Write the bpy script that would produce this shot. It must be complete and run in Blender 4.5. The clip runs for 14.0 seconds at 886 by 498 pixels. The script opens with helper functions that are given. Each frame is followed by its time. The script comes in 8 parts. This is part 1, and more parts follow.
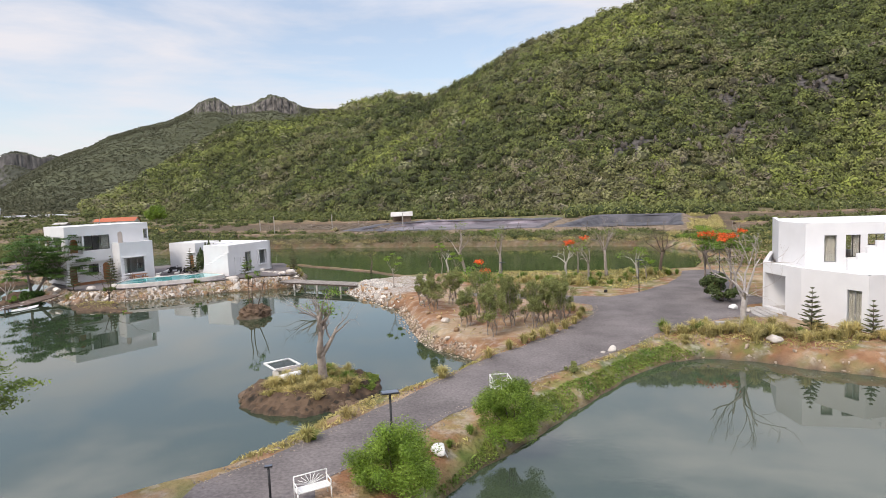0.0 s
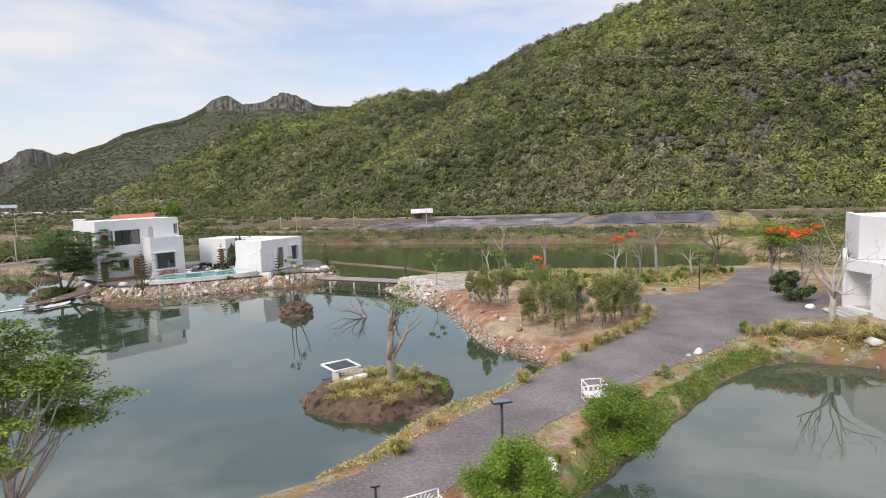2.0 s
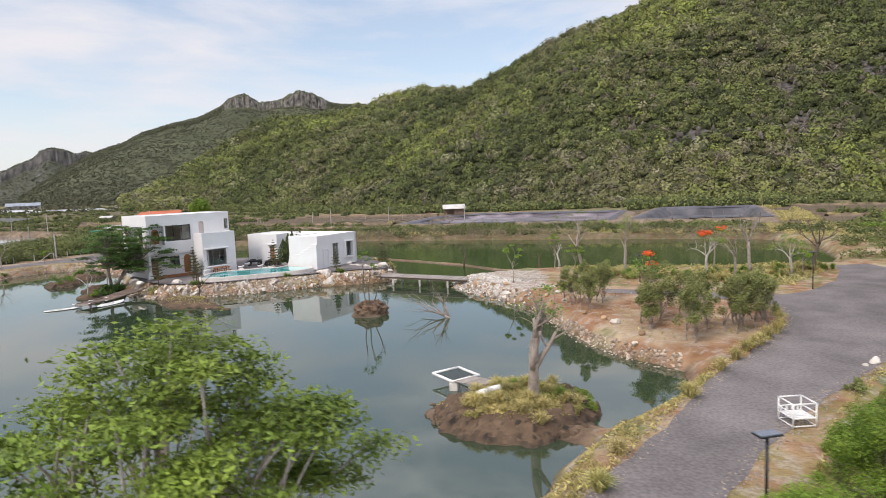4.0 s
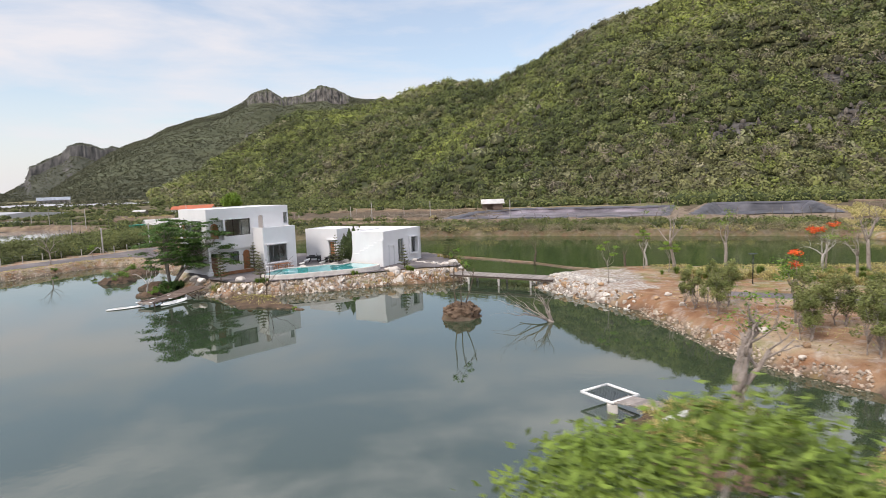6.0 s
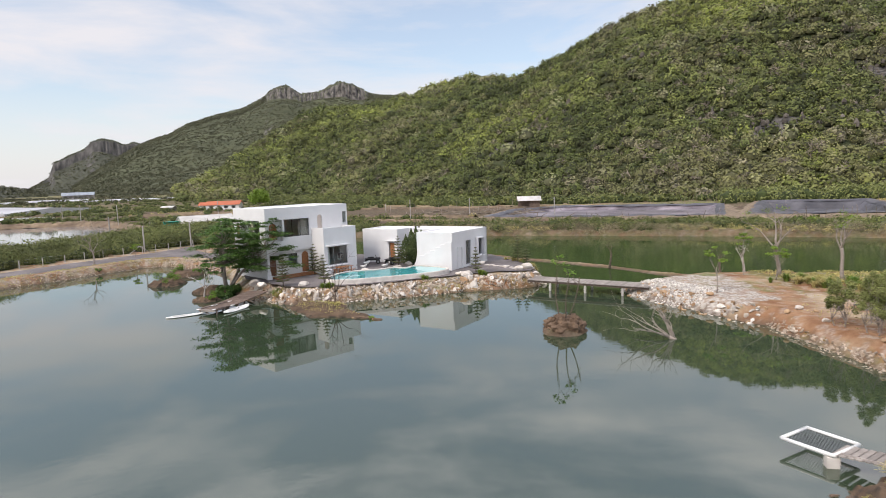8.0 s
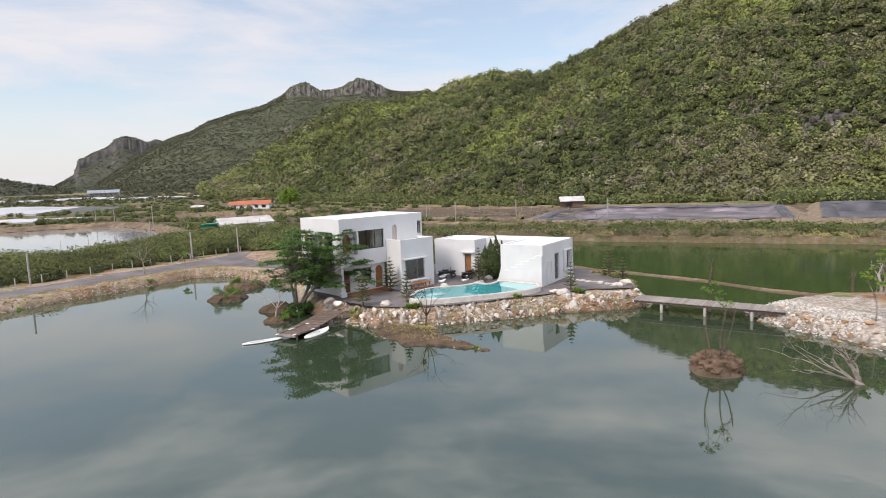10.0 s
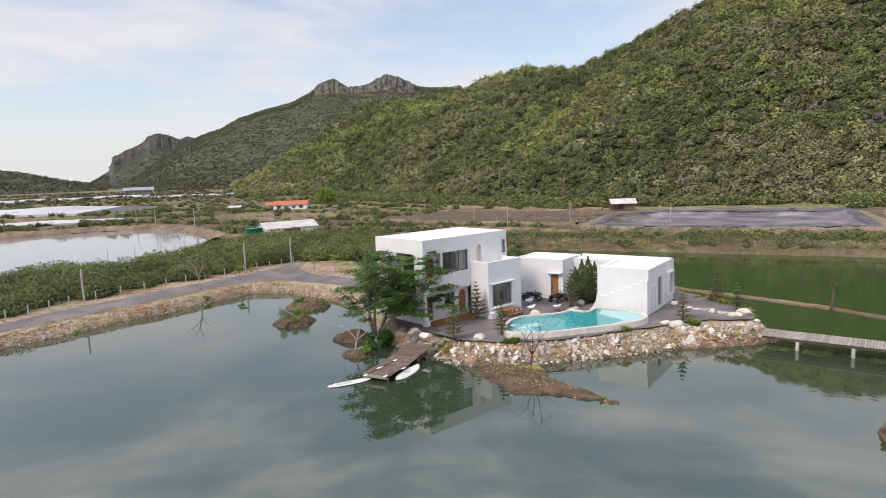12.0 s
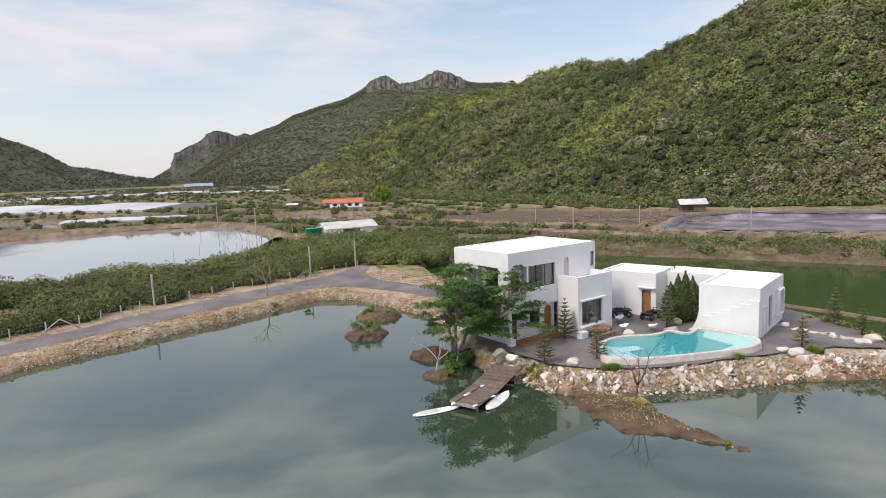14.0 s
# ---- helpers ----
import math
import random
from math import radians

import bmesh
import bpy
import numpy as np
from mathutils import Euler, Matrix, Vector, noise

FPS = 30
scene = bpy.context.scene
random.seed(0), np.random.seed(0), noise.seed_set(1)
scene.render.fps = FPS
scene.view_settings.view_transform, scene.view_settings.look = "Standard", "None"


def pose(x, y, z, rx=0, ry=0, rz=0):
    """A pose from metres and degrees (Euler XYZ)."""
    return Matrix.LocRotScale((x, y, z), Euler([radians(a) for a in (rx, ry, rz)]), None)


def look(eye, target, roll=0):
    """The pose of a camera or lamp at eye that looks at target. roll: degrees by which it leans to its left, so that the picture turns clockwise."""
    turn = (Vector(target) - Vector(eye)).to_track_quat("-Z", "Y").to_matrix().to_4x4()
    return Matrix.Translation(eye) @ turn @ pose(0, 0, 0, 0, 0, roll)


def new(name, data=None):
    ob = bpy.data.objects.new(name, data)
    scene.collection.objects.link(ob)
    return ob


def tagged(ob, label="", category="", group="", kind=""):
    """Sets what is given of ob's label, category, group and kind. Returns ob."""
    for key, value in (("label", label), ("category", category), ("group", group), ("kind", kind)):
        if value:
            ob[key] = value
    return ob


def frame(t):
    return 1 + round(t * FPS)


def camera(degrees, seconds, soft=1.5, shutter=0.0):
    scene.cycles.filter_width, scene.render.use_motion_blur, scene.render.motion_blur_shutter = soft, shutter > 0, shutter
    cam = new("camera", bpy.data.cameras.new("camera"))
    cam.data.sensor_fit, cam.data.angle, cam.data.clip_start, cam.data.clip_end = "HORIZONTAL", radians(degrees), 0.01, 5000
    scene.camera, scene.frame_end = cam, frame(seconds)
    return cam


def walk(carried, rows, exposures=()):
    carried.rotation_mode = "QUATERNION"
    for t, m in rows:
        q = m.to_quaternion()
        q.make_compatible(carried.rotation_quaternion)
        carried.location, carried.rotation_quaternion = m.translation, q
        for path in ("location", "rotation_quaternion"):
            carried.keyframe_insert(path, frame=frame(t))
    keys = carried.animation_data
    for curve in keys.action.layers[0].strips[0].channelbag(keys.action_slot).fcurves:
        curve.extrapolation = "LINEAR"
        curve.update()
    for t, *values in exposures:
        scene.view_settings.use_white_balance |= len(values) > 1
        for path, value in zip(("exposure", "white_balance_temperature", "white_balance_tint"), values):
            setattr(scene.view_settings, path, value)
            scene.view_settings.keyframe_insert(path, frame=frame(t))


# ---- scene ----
cam = camera(72.5, 14.0, soft=0.55, shutter=0.45)

PATH = [
    (0, (-1.472, -0.574, 11.424), (-1.693, 1.404, 11.233), -2.2),
    (0.5, (-2.416, -0.049, 11.343), (-2.644, 1.928, 11.151), -2.2),
    (1, (-3.371, 0.47, 11.222), (-3.608, 2.446, 11.03), -2.1),
    (1.5, (-4.325, 0.983, 11.183), (-4.571, 2.958, 10.988), -2.1),
    (2, (-5.386, 1.529, 11.075), (-5.641, 3.503, 10.879), -2.1),
    (2.5, (-6.649, 2.13, 10.977), (-6.914, 4.102, 10.778), -2.1),
    (3, (-8.195, 2.949, 10.896), (-8.47, 4.919, 10.695), -2.1),
    (3.5, (-10.141, 3.934, 10.803), (-10.429, 5.903, 10.601), -2.2),
    (6, (-18.921, 8.394, 10.633), (-19.288, 10.348, 10.416), -2.2),
    (6.5, (-20.574, 9.234, 10.67), (-20.955, 11.185, 10.452), -2.1),
    (7, (-22.255, 10.092, 10.743), (-22.647, 12.041, 10.522), -2.1),
    (7.5, (-23.938, 11.061, 10.861), (-24.344, 13.006, 10.636), -2.1),
    (10, (-33.806, 16.438, 12.363), (-34.282, 18.365, 12.125), -2.2),
    (10.5, (-35.665, 17.622, 12.798), (-36.159, 19.545, 12.558), -2.2),
    (11, (-37.537, 18.735, 13.333), (-38.046, 20.654, 13.09), -2.2),
    (11.5, (-39.366, 19.752, 13.858), (-39.89, 21.666, 13.613), -2.3),
    (12, (-40.825, 20.763, 14.325), (-41.384, 22.667, 14.077), -2.3),
    (12.5, (-42.023, 21.576, 14.641), (-42.631, 23.465, 14.39), -2.3),
    (13, (-42.992, 22.178, 14.895), (-43.639, 24.054, 14.64), -2.3),
    (13.5, (-43.905, 22.859, 15.113), (-44.585, 24.722, 14.858), -2.4),
    (14, (-44.744, 23.521, 15.358), (-45.456, 25.372, 15.103), -2.3),
]
walk(cam, [(t, look(eye, aim, lean)) for t, eye, aim, lean in PATH], exposures=[(0, 0.17, 6500, 13), (8, 0.17, 6500, 13), (14, 0.10, 6500, 13)])

# ---- light ----
SUN_ELEV, SUN_AZ = 48.0, 215.0        # degrees; azimuth clockwise from +y
world = bpy.data.worlds.new("world")
scene.world = world
world.use_nodes = True
wt = world.node_tree
wt.nodes.clear()


def wnode(kind, **values):
    n = wt.nodes.new(kind)
    for k, v in values.items():
        n.inputs[k].default_value = v
    return n


sky = wt.nodes.new("ShaderNodeTexSky")
sky.sky_type, sky.sun_disc = "NISHITA", False
sky.sun_elevation, sky.sun_rotation = radians(SUN_ELEV), radians(SUN_AZ)
sky.air_density, sky.dust_density, sky.ozone_density = 1.0, 1.2, 1.0
coord = wt.nodes.new("ShaderNodeTexCoord")
squash = wt.nodes.new("ShaderNodeMapping")
squash.inputs["Scale"].default_value = (1.3, 1.3, 5.5)
squash.inputs["Location"].default_value = (0.35, 0.1, 0.0)
wt.links.new(coord.outputs["Generated"], squash.inputs["Vector"])
puffs = wnode("ShaderNodeTexNoise", Scale=2.1, Detail=7.0, Roughness=0.55, Distortion=0.25)
wt.links.new(squash.outputs["Vector"], puffs.inputs["Vector"])
ramp = wt.nodes.new("ShaderNodeValToRGB")
ramp.color_ramp.elements[0].position, ramp.color_ramp.elements[0].color = 0.38, (0.30, 0.30, 0.30, 1)
ramp.color_ramp.elements[1].position, ramp.color_ramp.elements[1].color = 0.62, (0.95, 0.95, 0.95, 1)
wt.links.new(puffs.outputs["Fac"], ramp.inputs["Fac"])
# more veil towards the horizon
sep = wt.nodes.new("ShaderNodeSeparateXYZ")
wt.links.new(coord.outputs["Generated"], sep.inputs["Vector"])
veil = wt.nodes.new("ShaderNodeMapRange")
veil.inputs["From Min"].default_value, veil.inputs["From Max"].default_value = -0.02, 0.24
veil.inputs["To Min"].default_value, veil.inputs["To Max"].default_value = 0.95, 0.0
wt.links.new(sep.outputs["Z"], veil.inputs["Value"])
most = wt.nodes.new("ShaderNodeMath")
most.operation = "MAXIMUM"
wt.links.new(ramp.outputs["Color"], most.inputs[0])
wt.links.new(veil.outputs["Result"], most.inputs[1])
dim = wt.nodes.new("ShaderNodeVectorMath")
dim.operation = "MULTIPLY"
dim.inputs[1].default_value = (0.160, 0.166, 0.160)
wt.links.new(sky.outputs["Color"], dim.inputs[0])
blend = wt.nodes.new("ShaderNodeMix")
blend.data_type = "RGBA"
blend.inputs["B"].default_value = (0.765, 0.755, 0.775, 1)
wt.links.new(most.outputs["Value"], blend.inputs["Factor"])
wt.links.new(dim.outputs["Vector"], blend.inputs["A"])
back = wt.nodes.new("ShaderNodeBackground")
back.inputs["Strength"].default_value = 1.0
high = wt.nodes.new("ShaderNodeMapRange")
high.inputs["From Min"].default_value, high.inputs["From Max"].default_value = 0.27, 0.52
high.inputs["To Min"].default_value = 1.0
lit = wt.nodes.new("ShaderNodeMapRange")      # high clouds are brighter than the blue between them
lit.inputs["From Min"].default_value, lit.inputs["From Max"].default_value = 0.42, 0.64
lit.inputs["To Min"].default_value, lit.inputs["To Max"].default_value = 1.3, 2.1
wt.links.new(puffs.outputs["Fac"], lit.inputs["Value"])
wt.links.new(lit.outputs["Result"], high.inputs["To Max"])
wt.links.new(sep.outputs["Z"], high.inputs["Value"])
wt.links.new(high.outputs["Result"], back.inputs["Strength"])
wt.links.new(blend.outputs["Result"], back.inputs["Color"])
wt.links.new(back.outputs["Background"], wt.nodes.new("ShaderNodeOutputWorld").inputs["Surface"])

sun_data = bpy.data.lights.new("sun", "SUN")
sun_data.energy, sun_data.angle, sun_data.color = 2.25, radians(14), (1.0, 0.91, 0.79)
sun = new("sun", sun_data)
_a, _e = radians(SUN_AZ), radians(SUN_ELEV)
sun.matrix_world = look((math.sin(_a) * math.cos(_e) * 80, math.cos(_a) * math.cos(_e) * 80, math.sin(_e) * 80), (0, 0, 0))


# ---- materials ----
def material(name, c1, c2, scale=4.0, rough=0.85, metal=0.0, bump=0.3, grain=40.0, big=0.25, big_scale=0.3, island=0.0, obj=0.0, trans=0.0, spec=0.35):
    """A surface with a fine grain and broad stains between two colours; island / obj: how far separate pieces differ."""
    m = bpy.data.materials.new(name)
    m.use_nodes = True
    nt = m.node_tree
    p = nt.nodes["Principled BSDF"]
    geo = nt.nodes.new("ShaderNodeNewGeometry")

    def noise_at(s, detail):
        n = nt.nodes.new("ShaderNodeTexNoise")
        n.inputs["Scale"].default_value, n.inputs["Detail"].default_value = s, detail
        nt.links.new(geo.outputs["Position"], n.inputs["Vector"])
        return n.outputs["Fac"]

    def rng(fac, lo, hi, a, b):
        r = nt.nodes.new("ShaderNodeMapRange")
        for k, v in (("From Min", lo), ("From Max", hi), ("To Min", a), ("To Max", b)):
            r.inputs[k].default_value = v
        nt.links.new(fac, r.inputs["Value"])
        return r.outputs["Result"]

    fac = rng(noise_at(scale, 6.0), 0.3, 0.7, 0.0, 1.0)
    mix = nt.nodes.new("ShaderNodeMix")
    mix.data_type = "RGBA"
    mix.inputs["A"].default_value, mix.inputs["B"].default_value = (*c1, 1), (*c2, 1)
    nt.links.new(fac, mix.inputs["Factor"])
    value = rng(noise_at(big_scale, 3.0), 0.3, 0.7, 1 - big, 1 + big)
    if island or obj:
        if island:
            src, amount = geo.outputs["Random Per Island"], island
        else:
            info = nt.nodes.new("ShaderNodeObjectInfo")
            src, amount = info.outputs["Random"], obj
        v2 = rng(src, 0.0, 1.0, 1 - amount, 1 + amount)
        mul = nt.nodes.new("ShaderNodeMath")
        mul.operation = "MULTIPLY"
        nt.links.new(value, mul.inputs[0])
        nt.links.new(v2, mul.inputs[1])
        value = mul.outputs["Value"]
    hsv = nt.nodes.new("ShaderNodeHueSaturation")
    nt.links.new(mix.outputs["Result"], hsv.inputs["Color"])
    nt.links.new(value, hsv.inputs["Value"])
    nt.links.new(hsv.outputs["Color"], p.inputs["Base Color"])
    p.inputs["Roughness"].default_value, p.inputs["Metallic"].default_value = rough, metal
    p.inputs["Specular IOR Level"].default_value = spec
    if bump:
        b = nt.nodes.new("ShaderNodeBump")
        b.inputs["Strength"].default_value, b.inputs["Distance"].default_value = bump, 0.6 / grain
        nt.links.new(noise_at(grain, 4.0), b.inputs["Height"])
        nt.links.new(b.outputs["Normal"], p.inputs["Normal"])
    if trans:
        out = nt.nodes["Material Output"]
        tr = nt.nodes.new("ShaderNodeBsdfTranslucent")
        nt.links.new(hsv.outputs["Color"], tr.inputs["Color"])
        sh = nt.nodes.new("ShaderNodeMixShader")
        sh.inputs["Fac"].default_value = trans
        nt.links.new(p.outputs["BSDF"], sh.inputs[1])
        nt.links.new(tr.outputs["BSDF"], sh.inputs[2])
        nt.links.new(sh.outputs["Shader"], out.inputs["Surface"])
    return m


STUCCO = material("white_stucco", (0.72, 0.715, 0.72), (0.67, 0.665, 0.67), 0.8, 0.9, bump=0.15, grain=30, big=0.03, big_scale=0.25)
ROOFTOP = material("white_roof_coat", (0.78, 0.775, 0.77), (0.70, 0.695, 0.69), 0.6, 0.8, bump=0.1, grain=20, big=0.04)
GRAVEL = material("grey_gravel", (0.115, 0.101, 0.101), (0.190, 0.170, 0.166), 7.0, 0.95, bump=0.6, grain=24, big=0.28, big_scale=0.33)
STONE = material("pale_quarry_stone", (0.64, 0.60, 0.56), (0.42, 0.36, 0.30), 1.6, 0.9, bump=0.5, grain=9, big=0.1, obj=0.3)
STONE_MIX = material("mixed_quarry_stone", (0.48, 0.41, 0.34), (0.28, 0.20, 0.135), 1.6, 0.9, bump=0.5, grain=9, big=0.1, island=0.4)
ROCK_DARK = material("dark_wet_rock", (0.06, 0.045, 0.035), (0.17, 0.115, 0.075), 1.5, 0.75, bump=0.8, grain=6, big=0.3)
CLAY = material("brown_clay", (0.15, 0.11, 0.075), (0.27, 0.21, 0.145), 1.3, 0.9, bump=0.7, grain=7, big=0.2)
BARK = material("grey_bark", (0.22, 0.18, 0.155), (0.36, 0.31, 0.275), 4.0, 0.9, bump=0.8, grain=16, big=0.15)
BARK_PALE = material("bleached_wood", (0.50, 0.46, 0.43), (0.34, 0.30, 0.28), 4.0, 0.9, bump=0.6, grain=16, big=0.12)
BARK_DARK = material("dark_bark", (0.075, 0.055, 0.045), (0.16, 0.12, 0.09), 4.0, 0.9, bump=0.8, grain=16, big=0.15)
LEAF_TREE = material("green_leaves", (0.085, 0.165, 0.022), (0.18, 0.28, 0.042), 1.2, 0.6, bump=0, big=0.2, island=0.45, trans=0.25)
LEAF_LIME = material("bright_green_leaves", (0.13, 0.22, 0.026), (0.25, 0.35, 0.05), 1.5, 0.5, bump=0, big=0.2, island=0.45, trans=0.38)
LEAF_RAIN = material("rain_tree_leaves", (0.115, 0.180, 0.026), (0.225, 0.300, 0.048), 0.9, 0.6, bump=0, big=0.25, big_scale=0.5, island=0.4, trans=0.22)
LEAF_DARK = material("dark_green_leaves", (0.045, 0.100, 0.020), (0.11, 0.19, 0.040), 1.2, 0.6, bump=0, big=0.2, island=0.4, trans=0.2)
LEAF_GREY = material("olive_grey_leaves", (0.135, 0.165, 0.048), (0.250, 0.262, 0.092), 1.5, 0.7, bump=0, big=0.2, island=0.4, trans=0.2)
LEAF_PINE = material("araucaria_needles", (0.070, 0.088, 0.036), (0.15, 0.145, 0.062), 2.0, 0.7, bump=0, big=0.2, island=0.3, trans=0.1)
LEAF_CYPRESS = material("cypress_leaves", (0.040, 0.062, 0.018), (0.085, 0.110, 0.034), 2.0, 0.7, bump=0, big=0.2, island=0.4, trans=0.15)
LEAF_RED = material("red_blossom", (0.70, 0.075, 0.02), (0.80, 0.17, 0.03), 2.0, 0.6, bump=0, big=0.1, island=0.25, trans=0.25)
GRASS_DRY = material("straw_grass", (0.55, 0.45, 0.20), (0.36, 0.34, 0.12), 0.5, 0.8, bump=0, big=0.2, big_scale=0.6, island=0.4, trans=0.25)
GRASS_GREEN = material("green_grass", (0.12, 0.21, 0.035), (0.24, 0.29, 0.06), 0.8, 0.7, bump=0, big=0.25, big_scale=0.5, island=0.4, trans=0.25)
REED = material("dry_reeds", (0.155, 0.132, 0.082), (0.30, 0.262, 0.160), 0.6, 0.85, bump=0, big=0.25, big_scale=0.2, island=0.35, trans=0.1)
SCRUB = material("thorn_scrub_leaves", (0.086, 0.106, 0.030), (0.172, 0.184, 0.060), 0.5, 0.7, bump=0, big=0.3, big_scale=0.12, island=0.35, trans=0.15)
# dark green for bush cores: the shade inside the scrub, as colour
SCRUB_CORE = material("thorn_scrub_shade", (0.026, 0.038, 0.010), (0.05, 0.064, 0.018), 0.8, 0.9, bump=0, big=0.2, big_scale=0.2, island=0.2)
def tinted_leaves(name, spread):
    """Foliage whose species tone the mesh carries as "tint", darkened as shade for cores; every leaf clump differs a
    little.
    """
    m = material(name, (0.1, 0.1, 0.1), (0.1, 0.1, 0.1), 0.4, 0.8, bump=0, big=0.14, big_scale=0.03, island=spread)
    nt = m.node_tree
    att = nt.nodes.new("ShaderNodeAttribute")
    att.attribute_name = "tint"
    hsv = nt.nodes["Principled BSDF"].inputs["Base Color"].links[0].from_node
    nt.links.new(att.outputs["Color"], hsv.inputs["Color"])
    return m


HILL_LEAF = tinted_leaves("hill_forest_leaves", 0.11)
# for crown cores; their darkened tint paints the shade between leaf clumps
HILL_CORE = tinted_leaves("hill_leaf_shade", 0.12)
HILL_ROCK = material("weathered_limestone", (0.045, 0.039, 0.034), (0.150, 0.130, 0.112), 0.5, 0.95, bump=0.8, grain=1.5, big=0.35, big_scale=0.12, island=0.35)
HILL_LEAF_FAR = material("far_forest_leaves", (0.066, 0.070, 0.040), (0.090, 0.091, 0.050), 0.03, 0.8, bump=0, big=0.22, big_scale=0.006, island=0.15)
DEADWOOD = material("grey_dead_twigs", (0.24, 0.20, 0.16), (0.15, 0.125, 0.095), 2.0, 0.9, bump=0, big=0.2, island=0.3)
PLANK = material("weathered_plank", (0.20, 0.15, 0.12), (0.12, 0.085, 0.07), 3.0, 0.8, bump=0.4, grain=25, big=0.1, obj=0.25)
PLANK_GREY = material("grey_plank", (0.34, 0.30, 0.27), (0.24, 0.21, 0.19), 3.0, 0.85, bump=0.4, grain=25, big=0.1, obj=0.2)
TEAK = material("orange_teak", (0.36, 0.16, 0.065), (0.25, 0.10, 0.04), 6.0, 0.55, bump=0.2, grain=40, big=0.08)
DOORWOOD = material("brown_door_wood", (0.20, 0.085, 0.04), (0.13, 0.055, 0.03), 6.0, 0.5, bump=0.2, grain=40, big=0.08)
WHITE = material("white_paint", (0.80, 0.80, 0.78), (0.72, 0.71, 0.69), 3.0, 0.45, bump=0.05, grain=60, big=0.04)
BLACK = material("black_metal", (0.018, 0.018, 0.020), (0.035, 0.035, 0.038), 6.0, 0.45, bump=0.05, grain=60, big=0.1)
ALU = material("grey_aluminium", (0.32, 0.33, 0.34), (0.26, 0.27, 0.28), 6.0, 0.4, metal=0.6, bump=0.03, grain=80, big=0.05)
PANEL = material("solar_cells", (0.10, 0.12, 0.16), (0.14, 0.16, 0.20), 8.0, 0.25, bump=0, big=0.1, spec=0.6)
CURTAIN = material("beige_curtain", (0.40, 0.37, 0.33), (0.30, 0.275, 0.25), 1.2, 0.9, bump=0.2, grain=20, big=0.1)
CURTAIN_WHITE = material("white_curtain", (0.66, 0.65, 0.62), (0.52, 0.51, 0.49), 1.2, 0.9, bump=0.2, grain=20, big=0.1)
ARCHFILL = material("pale_niche_plaster", (0.60, 0.52, 0.46), (0.54, 0.46, 0.40), 1.5, 0.9, bump=0.1, grain=30, big=0.05)
CONCRETE = material("grey_concrete", (0.42, 0.40, 0.38), (0.32, 0.30, 0.28), 2.0, 0.9, bump=0.3, grain=20, big=0.12)
POOLWALL = material("stained_pool_render", (0.62, 0.58, 0.54), (0.46, 0.42, 0.385), 2.2, 0.8, bump=0.2, grain=18, big=0.1, big_scale=0.8)
POOLTILE = material("turquoise_pool_tile", (0.035, 0.27, 0.30), (0.06, 0.35, 0.38), 3.0, 0.35, bump=0.05, grain=12, big=0.06)
POOLTILE_PALE = material("pale_pool_tile", (0.36, 0.56, 0.58), (0.44, 0.62, 0.63), 3.0, 0.35, bump=0.05, grain=12, big=0.05)
REDROOF = material("orange_roof_sheet", (0.48, 0.14, 0.065), (0.40, 0.115, 0.055), 0.8, 0.6, bump=0.1, grain=8, big=0.1)
TIN = material("weathered_tin", (0.55, 0.53, 0.50), (0.42, 0.40, 0.38), 0.7, 0.6, bump=0.1, grain=8, big=0.15)
GREENSHEET = material("green_tarpaulin", (0.03, 0.33, 0.24), (0.02, 0.25, 0.19), 1.0, 0.6, bump=0.1, grain=8, big=0.1)
LINER = material("black_pond_liner", (0.045, 0.045, 0.055), (0.13, 0.125, 0.14), 0.25, 0.5, bump=0.3, grain=1.5, big=0.35, big_scale=0.07)
LINER_PINK = material("faded_pond_liner", (0.085, 0.070, 0.082), (0.27, 0.23, 0.255), 0.22, 0.32, bump=0.5, grain=1.2, big=0.45, big_scale=0.09)
SHEET = material("white_shade_sheet", (0.52, 0.52, 0.545), (0.40, 0.40, 0.425), 0.05, 0.7, bump=0.1, grain=2, big=0.1, big_scale=0.02)
RUBBER = material("black_rubber", (0.02, 0.02, 0.02), (0.035, 0.035, 0.035), 6.0, 0.7, bump=0.05, grain=50, big=0.1)


def glass_material():
    m = bpy.data.materials.new("window_glass")
    m.use_nodes = True
    p = m.node_tree.nodes["Principled BSDF"]
    p.inputs["Base Color"].default_value = (0.9, 0.94, 0.93, 1)
    p.inputs["Roughness"].default_value = 0.03
    p.inputs["IOR"].default_value = 1.45
    p.inputs["Transmission Weight"].default_value = 1.0
    return m


GLASS = glass_material()


